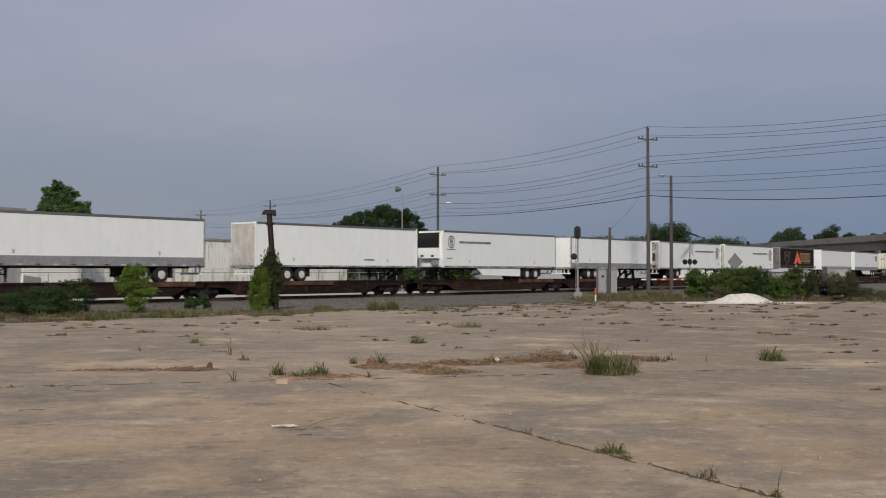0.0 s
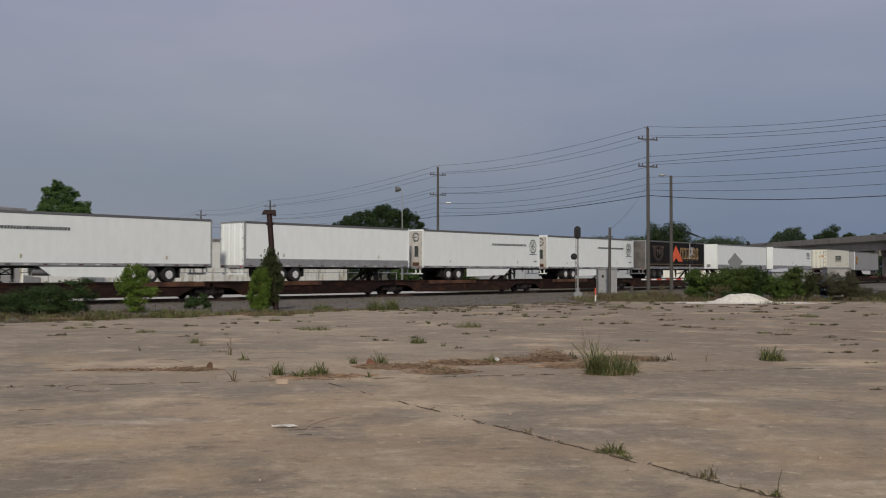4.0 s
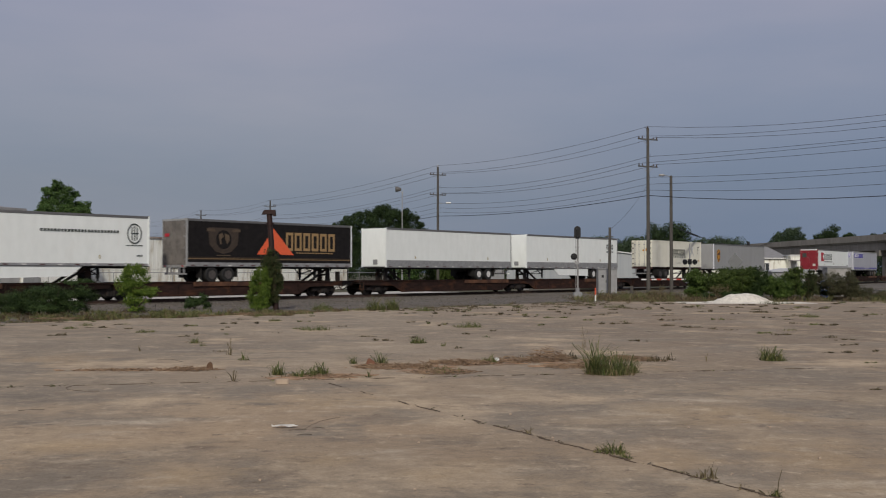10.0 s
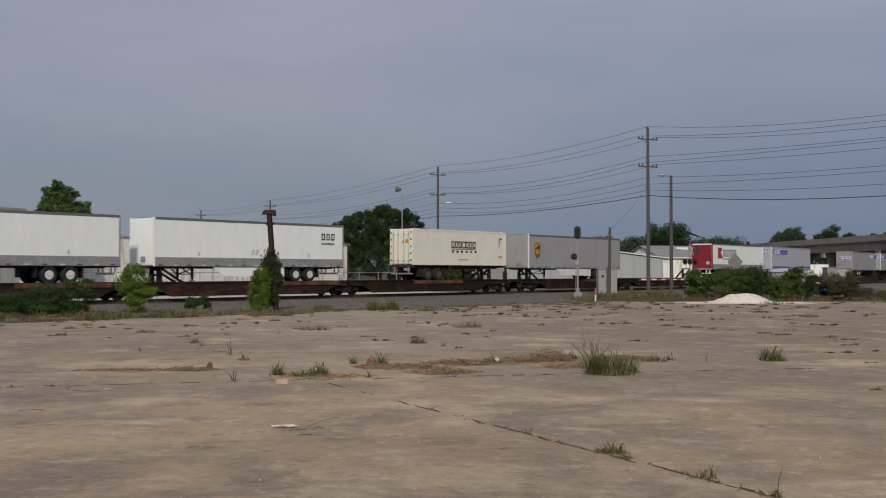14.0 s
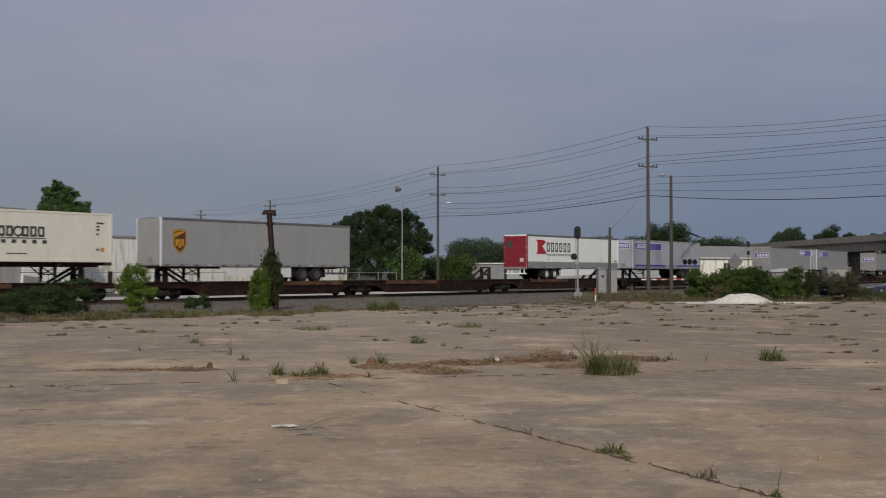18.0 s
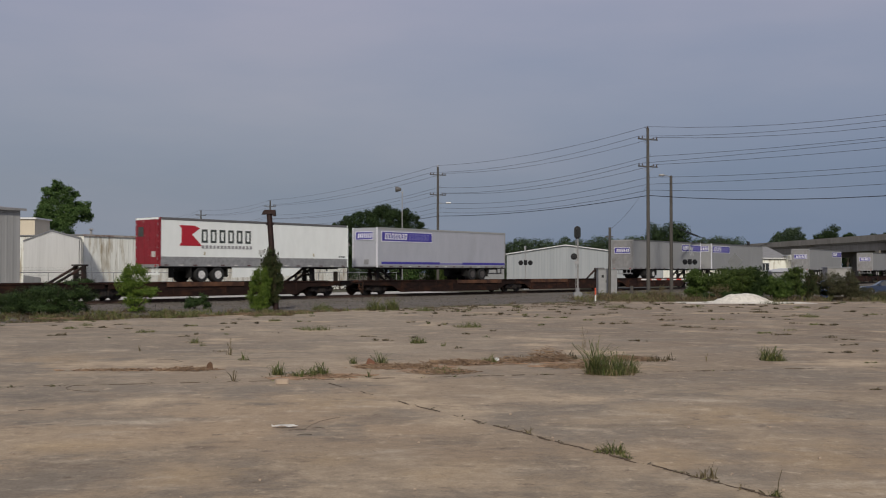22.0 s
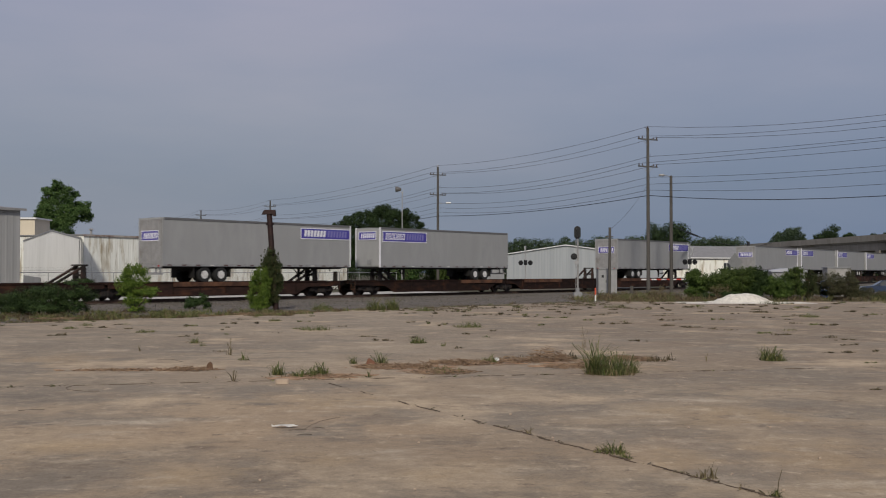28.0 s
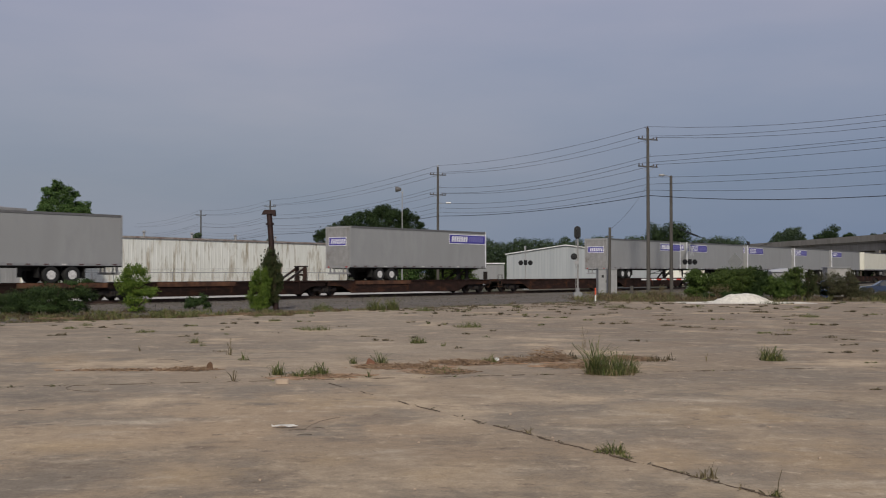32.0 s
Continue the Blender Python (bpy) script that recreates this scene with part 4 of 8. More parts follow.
def oval_blocks(t, h, left):
    """Ring emblem and a long row of small blocks on the white flank; left: the emblem leads."""
    if left:
        ring_sign(t, -h + 1.05, 3.15, 0.52, INK)
        blocks(t, "lettering_bar", -h + 2.1, -h + 6.4, 3.06, 3.23, 24, INK, 0.3)
        blocks(t, "small_lettering_bar", -h + 0.5, -h + 1.6, 2.50, 2.56, 12, INK, 0.3)
        blocks(t, "decal", -h + 0.5, -h + 1.2, 1.75, 1.83, 5, INK, 0.4)
    else:
        ring_sign(t, h - 1.05, 2.98, 0.62, INK)
        blocks(t, "lettering_bar", h - 7.1, h - 2.05, 2.98, 3.14, 24, INK, 0.3)
        blocks(t, "small_lettering_bar", h - 1.6, h - 0.45, 2.24, 2.30, 12, INK, 0.3)
        blocks(t, "decal", h - 0.9, h - 0.45, 1.60, 1.70, 4, INK, 0.4)


def door_marks(t, h):
    sh = Shape()
    for i in range(18):
        a, b = 2 * math.pi * i / 18, 2 * math.pi * (i + 1) / 18
        sh.prism([(-h - 0.066, -0.60 + k * math.cos(c), 3.45 + k * math.sin(c)) for k, c in ((0.27, a), (0.36, a), (0.36, b), (0.27, b))], (0.008, 0, 0))
    sh.box(-h - 0.066, -h - 0.058, -0.78, -0.42, 3.42, 3.48)
    part("emblem", sh, INK, t)
    part("door_plate", Shape().box(-h - 0.066, -h - 0.055, -0.85, -0.45, 1.9, 2.75), INK, t, "dark hanging door plate")
    part("door_rust", Shape().box(-h - 0.066, -h - 0.055, -0.95, -0.25, 1.18, 1.45), RUSTPAD, t, "rust-stained door foot")


def sign_panel(t, x0, x1, z0, z1, whole=True):
    """A blue name panel with a white border and plain slanted blocks."""
    panel(t, "name_panel_border", x0 - 0.06, x1 + 0.06, z0 - 0.06, z1 + 0.06, WHITEPRINT, -1.3095)
    panel(t, "name_panel", x0, x1, z0, z1, BLUEPRINT, -1.314)
    d = (x1 - x0)
    blocks(t, "lettering_bar", x0 + 0.05 * d, x0 + 0.50 * d, z0 + 0.12, z1 - 0.10, 7, WHITEPRINT, 0.24, 0.07, -1.319)
    blocks(t, "lettering_bar", x0 + 0.53 * d, x0 + 0.95 * d, z0 + 0.12, z1 - 0.10, 7, BLUELIGHT, 0.35, 0.07, -1.319)


def end_sign(t, x, front, y0=-0.90, y1=0.85):
    """The name panel on the end wall that leads: higher on a nose than on doors."""
    z0, z1 = (3.16, 3.72) if front else (2.66, 3.22)
    part("end_panel_border", Shape().box(x - 0.075, x - 0.06, y0 - 0.05, y1 + 0.05, z0 - 0.05, z1 + 0.05), WHITEPRINT, t)
    part("end_panel", Shape().box(x - 0.080, x - 0.070, y0, y1, z0, z1), BLUEPRINT, t, "blue end name panel")
    sh = Shape()
    for k in range(7):
        a = y0 + 0.12 + (6 - k) * (y1 - y0 - 0.24) / 7
        sh.prism([(x - 0.085, a, z0 + 0.1), (x - 0.085, a + 0.13, z0 + 0.1), (x - 0.085, a + 0.08, z1 - 0.1), (x - 0.085, a - 0.05, z1 - 0.1)], (0.008, 0, 0))
    part("lettering_bar", sh, WHITEPRINT, t)


# cars: platforms between trucks, with the hitches under the trailer noses
flat_car(-54.0, -36.8, True, False)
flat_car(-36.8, -19.6, False, False, [(-35.0, 1)], [(-26.0, -20.5)])
flat_car(-19.6, -2.4, False, True, [(-0.3, -1)], [(-15.0, -8.5)])
flat_car(2.8, 20.0, True, False, [(4.8, 1)], [(14.0, 19.4)])
flat_car(20.0, 37.1, False, False, [(36.0, -1)], [(23.5, 29.5)])
flat_car(37.1, 54.2, False, False, [(53.0, -1)], [(41.0, 47.0)])
flat_car(54.2, 71.3, False, False, [(70.2, -1)], [(58.5, 64.5)])
flat_car(71.3, 88.4, False, True, [(89.4, -1)], [(77.0, 82.5)])
flat_car(93.9, 111.7, True, False, [(95.5, 1)], [(104.0, 110.0)])
flat_car(111.7, 129.5, False, False, [(113.9, 1)], [(122.5, 128.6)])
flat_car(129.5, 147.3, False, True, [(147.2, -1)], [(136.5, 142.5)])
flat_car(152.6, 169.6, True, False, [(153.0, 1)], [(161.5, 167.5)])
flat_car(169.6, 186.9, False, False, [(185.9, -1)], [(172.0, 178.0)])
flat_car(186.9, 204.2, False, True, [(203.9, -1)], [(191.0, 197.0)])
flat_car(209.8, 227.1, True, False, [(210.6, 1)], [(219.0, 225.0)])
flat_car(227.1, 244.4, False, False, [(243.4, -1)], [(229.5, 235.5)])
flat_car(244.4, 261.7, False, True, [(261.7, -1)], [(249.0, 255.0)])
flat_car(266.5, 283.2, True, False, [(268.4, 1)], [(277.0, 282.6)])
flat_car(283.2, 300.2, False, False, [(298.9, -1)], [(286.0, 292.0)])
flat_car(300.2, 317.4, False, True, [(317.0, -1)], [(303.0, 309.0)])
flat_car(322.6, 339.6, True, False)
flat_car(339.6, 356.6, False, True, [(354.2, -1)])
for a in (361.8, 379.0, 396.2):
    flat_car(a, a + 17.2, a == 361.8, a == 396.2, [(a + 1.6, 1)])
for a in (419.0, 436.2, 453.4, 470.6):
    flat_car(a, a + 17.2, a == 419.0, a == 470.6)

# trailers and the container, in their order on the train
trailer("plain white box trailer with grey lower rail", -35.85, -19.7, -1, WHITE, 0.56)
t, h = trailer("white box trailer with grimy rear doors, on a flat car", -15.6, 0.55, 1, WHITE, 0.12, door=DOORDIRT, gear=-0.35)
blocks(t, "decal", 2.2, 3.3, 1.55, 1.64, 6, INK, 0.2)
t, h = trailer("white refrigerated trailer with dark front cooling unit", 3.7, 20.0, -1, WHITE, 0.16, True, reefer=True)
oval_blocks(t, h, True)
t, h = trailer("plain white box trailer with white rear doors, on a flat car", 22.65, 38.75, 1, WHITE, 0.54)
t, h = trailer("white box trailer with ring emblem and side skirt", 40.4, 56.5, 1, WHITE, 0.15, True, door=DOORDIRT)
oval_blocks(t, h, False), door_marks(t, h)
t, h = trailer("white box trailer with ring emblem and rusty rear doors", 57.75, 73.8, 1, WHITE, 0.15, True, door=DOORDIRT)
oval_blocks(t, h, False), door_marks(t, h)
# black printed trailer with the orange peak
t, h = trailer("black printed box trailer with an orange peak, on a flat car", 76.5, 91.0, 1, SILVER, 0.26, rims=DIRTYRIM, side=BLACKSIDE, door=plain("dull_brown_grey_door", (0.16, 0.145, 0.13), 0.7, 0.1, 0.3, 2.0), gear=-1.2)
part("orange_peak", Shape().prism([(-1.58, -1.302, 1.85), (-0.15, -1.302, 3.62), (1.65, -1.302, 1.85), (0.50, -1.302, 1.85), (-0.12, -1.302, 2.27), (-0.60, -1.302, 1.85)], (0, 0.012, 0)), ORANGE, t, "orange peak print")
blocks(t, "lettering_bar", 0.95, 5.7, 2.14, 3.40, 6, GOLDPRINT, 0.2, 0.0, -1.300, "tan lettering block")
blocks(t, "small_lettering_bar", 1.9, 5.4, 1.96, 2.04, 14, GOLDPRINT, 0.3, 0.0, -1.300)
panel(t, "print_stripe", -h + 0.1, h - 0.1, 1.49, 1.56, plain("dull_gold_stripe", (0.17, 0.11, 0.055), 0.7, 0, 0.2), -1.300)
panel(t, "print_stripe", -h + 0.1, h - 0.1, 1.60, 1.63, plain("dark_gold_stripe", (0.07, 0.048, 0.028), 0.7, 0, 0.2), -1.300)
FADED = plain("faded_brown_print", (0.050, 0.036, 0.026), 0.7, 0, 0.25)
crest = part("crest_print", Shape().prism([(-4.35 + x, -1.300, 2.70 + z) for x, z in ((-1.25, 0.85), (1.25, 0.85), (1.12, -0.25), (0.62, -0.72), (0.0, -0.85), (-0.62, -0.72), (-1.12, -0.25))], (0, 0.01, 0)), FADED, t, "faded brown crest print")
part("globe_print", Shape().prism([(-4.35 + 0.62 * math.cos(6.283 * k / 20), -1.303, 2.78 + 0.62 * math.sin(6.283 * k / 20)) for k in range(20)], (0, 0.01, 0)), BLACKSIDE, crest)
land = Shape().prism([(-4.35 + x, -1.306, 2.78 + z) for x, z in ((-0.42, 0.30), (-0.12, 0.44), (-0.02, 0.20), (-0.22, 0.02), (-0.16, -0.32), (-0.30, -0.30), (-0.36, 0.05))], (0, 0.01, 0))
land.prism([(-4.35 + x, -1.306, 2.78 + z) for x, z in ((0.10, 0.40), (0.44, 0.28), (0.46, 0.02), (0.30, -0.30), (0.16, -0.06), (0.08, 0.12))], (0, 0.01, 0))
part("globe_land", land, plain("faded_tan_print", (0.115, 0.080, 0.050), 0.7, 0, 0.2), crest)
part("crest_ribbon", Shape().box(-5.70, -5.05, -1.304, -1.296, 3.30, 3.48).box(-3.65, -3.0, -1.304, -1.296, 3.30, 3.48).box(-4.9, -3.8, -1.304, -1.296, 1.72, 1.78), plain("faded_tan_ribbon", (0.090, 0.064, 0.042), 0.7, 0, 0.2), crest)
part("door_decal", Shape().box(-h - 0.07, -h - 0.06, 0.45, 0.95, 2.95, 3.15), REDPRINT, t)
trailer("plain white box trailer with its nose leading, on a flat car", 94.6, 110.6, -1, WHITE, 0.56)
t, h = trailer("white box trailer with partly peeled dark lettering, on a flat car", 112.9, 128.95, -1, WHITE, 0.56, True)
blocks(t, "lettering_bar", h - 2.15, h - 0.75, 2.95, 3.42, 3, INK, 0.3)
blocks(t, "small_lettering_bar", h - 2.15, h - 0.85, 2.62, 2.76, 6, INK, 0.35)
blocks(t, "scrape", -h + 7.6, -h + 8.3, 1.85, 2.15, 2, plain("grey_scrape", (0.35, 0.34, 0.31), 0.7), 0.6, 0.1)

# cream refrigerated container on a chassis
ct = thing("shipping_container", "cream refrigerated shipping container on a road chassis", "container")
h = 6.1
part("body", Shape().box(-h + 0.03, h - 0.03, -1.20, 1.20, 1.30, 4.05), CREAM, ct)
for x in (-h, h - 0.16):
    for y in (-1.22, 1.10):
        part("corner_post", Shape().box(x, x + 0.16, y, y + 0.12, 1.24, 4.12), CREAM, ct)
for y in (-1.22, 1.12):
    part("side_beam", Shape().box(-h + 0.16, h - 0.16, y, y + 0.10, 1.24, 1.42).box(-h + 0.16, h - 0.16, y, y + 0.10, 4.0, 4.12), CREAM, ct)
part("roof", Shape().box(-h + 0.1, h - 0.1, -1.12, 1.12, 4.05, 4.10), CREAM, ct)
for y0, y1 in ((-1.1, -0.01), (0.01, 1.1)):
    dr = part("door", Shape().box(-h - 0.01, -h + 0.03, y0, y1, 1.36, 4.0), CREAM, ct)
    for yy in (y0 + 0.3, y1 - 0.3):
        part("lock_rod", Shape().tube((-h - 0.05, yy, 1.3), (-h - 0.05, yy, 4.05), 0.025, n=6).box(-h - 0.08, -h - 0.02, yy - 0.07, yy + 0.07, 1.5, 1.6).box(-h - 0.08, -h - 0.02, yy - 0.07, yy + 0.07, 3.6, 3.7), GALV, dr)
    hg = Shape()
    for k in range(5):
        e = y0 if y0 < -0.5 else y1 - 0.1
        hg.box(-h - 0.06, -h - 0.01, e, e + 0.1, 1.55 + 0.55 * k, 1.68 + 0.55 * k)
    part("hinge", hg, UNDER, dr)
part("door_label", Shape().box(-h - 0.03, -h - 0.012, -0.75, -0.45, 2.95, 3.25).box(-h - 0.03, -h - 0.012, -0.3, -0.12, 2.95, 3.15), AMBER, ct)
blocks(ct, "lettering_bar", -1.35, 0.05, 2.65, 3.22, 3, INK, 0.18, 0.0, -1.228)
blocks(ct, "lettering_bar", 0.50, 1.90, 2.65, 3.22, 3, INK, 0.18, 0.0, -1.228)
ring = Shape()
for i in range(16):
    a, b = 2 * math.pi * i / 16, 2 * math.pi * (i + 1) / 16
    ring.prism([(0.27 + k * math.cos(c), -1.228, 2.93 + k * math.sin(c)) for k, c in ((0.2, a), (0.3, a), (0.3, b), (0.2, b))], (0, 0.01, 0))
part("emblem", ring, INK, ct)
panel(ct, "print_line", -1.3, 1.9, 2.54, 2.58, INK, -1.228)
sh = Shape()
for k in range(6):
    sh.box(-1.3 + k * 0.6, -1.05 + k * 0.6, -1.228, -1.218, 2.28, 2.46)
part("lettering_bar", sh, INK, ct)
sh = Shape()
for zz, w in ((3.5, 0.5), (3.3, 0.2), (3.1, 0.2), (2.85, 0.16), (1.95, 0.2)):
    sh.box(h - 1.05, h - 1.05 + w, -1.228, -1.218, zz, zz + 0.08)
part("small_lettering_bar", sh, INK, ct)
panel(ct, "warning_label", h - 0.75, h - 0.55, 1.9, 2.1, AMBER, -1.228)
panel(ct, "print_line", -0.4, 0.8, 1.68, 1.72, INK, -1.228)
RUNNERS.append((ct, 136.55 + h, RAIL + 1.046))
ch = thing("container_chassis", "dark red container chassis under the cream container", "chassis")
part("main_beam", Shape().box(-h, h - 0.5, -0.55, -0.40, 0.95, 1.24).box(-h, h - 0.5, 0.40, 0.55, 0.95, 1.24).box(-h, -h + 0.25, -1.2, 1.2, 1.05, 1.24).box(h - 0.5, h, -1.2, 1.2, 1.05, 1.24).box(-h + 4.6, -h + 4.8, -1.1, 1.1, 1.0, 1.24).box(h - 3.4, h - 3.2, -1.1, 1.1, 1.0, 1.24), plain("dark_red_chassis_paint", (0.055, 0.022, 0.02), 0.7, 0.1, 0.3), ch)
part("rear_guard", Shape().box(-h, -h + 0.1, -1.15, 1.15, 0.5, 0.6).box(-h, -h + 0.1, -0.8, -0.7, 0.55, 1.1).box(-h, -h + 0.1, 0.7, 0.8, 0.55, 1.1).box(-h - 0.02, -h, -0.9, -0.3, 0.78, 1.0), GALV, ch)
legs(ch, h - 3.4)
running_gear(ch, -h - 1.4, 1, DIRTYRIM)
RUNNERS.append((ch, 136.55 + h, RAIL + 1.046))

# grey trailer with the shield
t, h = trailer("grey box trailer with brown shield emblem and white skirt", 152.05, 168.25, -1, SILVER, 0.18, True, rims=DIRTYRIM)
sh_ring = [(-0.42, 0.60), (0.0, 0.72), (0.42, 0.60), (0.42, -0.2), (0.25, -0.5), (0.0, -0.68), (-0.25, -0.5), (-0.42, -0.2)]
shield = part("shield", Shape().prism([(-h + 1.40 + x * 1.15, -1.309, 2.60 + z * 1.11) for x, z in sh_ring], (0, 0.008, 0)), BROWNPRINT, t, "brown and gold shield")
scale = lambda k, y: [(-h + 1.40 + x * 1.12 * k, y, 2.60 + z * 1.08 * k) for x, z in sh_ring]
part("shield_rim", Shape().prism(scale(1.0, -1.3125), (0, 0.010, 0)), AMBER, shield)
part("shield_field", Shape().prism(scale(0.88, -1.318), (0, 0.008, 0)), BROWNPRINT, shield)
part("shield_crest", Shape().prism([(-h + 1.40 + x * 1.12, -1.324, 2.60 + z * 1.08) for x, z in ((-0.35, 0.46), (0.05, 0.58), (0.30, 0.52), (-0.05, 0.36), (-0.35, 0.20))], (0, 0.008, 0)), AMBER, shield)
part("shield_bar", Shape().box(-h + 1.08, -h + 1.28, -1.324, -1.316, 2.30, 2.74).box(-h + 1.33, -h + 1.47, -1.324, -1.316, 2.16, 2.74).box(-h + 1.52, -h + 1.70, -1.324, -1.316, 2.30, 2.74), AMBER, shield)

# white trailer with red doors
t, h = trailer("white box trailer with chipped red rear doors, on a flat car", 190.5, 206.6, 1, WHITE, 0.60, True, door=RED)
part("letter_block", Shape().prism([(-h + x, -1.302, z) for x, z in ((1.45, 2.33), (3.15, 2.33), (2.9, 2.6), (2.4, 3.05), (3.0, 3.45), (2.6, 3.62), (1.45, 3.62), (1.62, 3.4), (1.62, 2.55))], (0, 0.012, 0)), REDPRINT, t, "red letter-shaped block")
blocks(t, "lettering_bar", -h + 3.15, -h + 7.35, 2.55, 3.40, 6, INK, 0.34, 0.0, -1.301)
blocks(t, "small_lettering_bar", -h + 3.15, -h + 7.3, 2.18, 2.38, 14, plain("grey_print", (0.30, 0.30, 0.30), 0.6), 0.3, 0.0, -1.301)
blocks(t, "decal", h - 0.9, h - 0.3, 1.72, 1.82, 3, INK, 0.3)
blocks(t, "decal", -h + 7.8, -h + 8.3, 1.85, 2.15, 2, plain("pale_grey_print", (0.5, 0.5, 0.48), 0.6), 0.3)
panel(t, "door_patch", -h, -h + 0.01, 1.2, 1.3, WHITE)
part("door_decal", Shape().box(-h - 0.07, -h - 0.055, 0.35, 0.95, 2.9, 3.5), INK, t, "dark worn door emblem")
part("door_decal", Shape().box(-h - 0.07, -h - 0.055, -0.95, -0.55, 1.6, 1.95), DOORDIRT, t)

# grey trailers with blue name panels
GREY = "trailers with blue name panels"
BLU = "grey box trailer with blue name panel"
t, h = trailer("pale grey trailer with blue lower stripe and name panel", 209.6, 225.7, -1, LILAC, 0.16, group=GREY, rims=DIRTYRIM)
sign_panel(t, -h + 0.55, -h + 6.3, 3.05, 3.73), end_sign(t, -h, True)
panel(t, "blue_stripe", -h + 0.5, -h + 7.3, 1.28, 1.46, BLUEPRINT)
panel(t, "blue_stripe", -h + 10.2, h - 0.1, 1.28, 1.46, BLUEPRINT)
panel(t, "blue_stripe", -h + 7.3, -h + 10.2, 1.28, 1.40, BLUELIGHT)
for s0, s1, nose in ((248.25, 264.4, 1), (267.45, 283.6, -1), (302.5, 318.65, 1), (338.6, 354.8, 1), (356.5, 372.7, -1), (374.2, 390.4, -1), (391.7, 407.9, -1), (409.2, 425.4, -1), (446.5, 462.7, -1)):
    t, h = trailer(BLU + (", rear doors leading" if nose > 0 else ", nose leading"), s0, s1, nose, SILVER, 0.16, group=GREY, door=GREYDOOR if nose > 0 else None)
    if nose > 0:
        sign_panel(t, h - 4.8, h - 0.15, 3.05, 3.72)
    else:
        sign_panel(t, -h + 0.35, -h + 5.3, 3.03, 3.74)
    end_sign(t, -h, nose < 0)
trailer("cream white box trailer far down the train, on a flat car", 428.4, 444.6, -1, CREAM, 0.16)

# ---- buildings beyond the track ----
def ribbed(a, b, z0, z1, pitch=0.45, depth=0.010, top=None):
    """A sheet-metal wall from a to b with upright ribs; top(k): its upper edge at the share k of its length."""
    a, b = Vector(a), Vector(b)
    L = (b - a).length
    d = (b - a) / L
    nrm = Vector((d.y, -d.x))
    n = max(1, int(L / pitch))
    pts = []
    for i in range(n):
        for k, o in ((0.0, 0.0), (0.62, 0.0), (0.70, depth), (0.92, depth)):
            pts.append(((i + k) * L / n, o))
    pts.append((L, 0.0))
    s = Shape()
    v = []
    for x, o in pts:
        p = a + d * x + nrm * o
        v += [(p.x, p.y, z0), (p.x, p.y, top(x / L) if top else z1)]
    back = [(q.x, q.y) for q in (a - nrm * 0.15, b - nrm * 0.15)]
    s.add(v, [(2 * i, 2 * i + 2, 2 * i + 3, 2 * i + 1) for i in range(len(pts) - 1)])
    s.add([(back[0][0], back[0][1], z0), (back[1][0], back[1][1], z0), (back[1][0], back[1][1], (top(1) if top else z1)), (back[0][0], back[0][1], (top(0) if top else z1))], [(0, 1, 2, 3)])
    return s


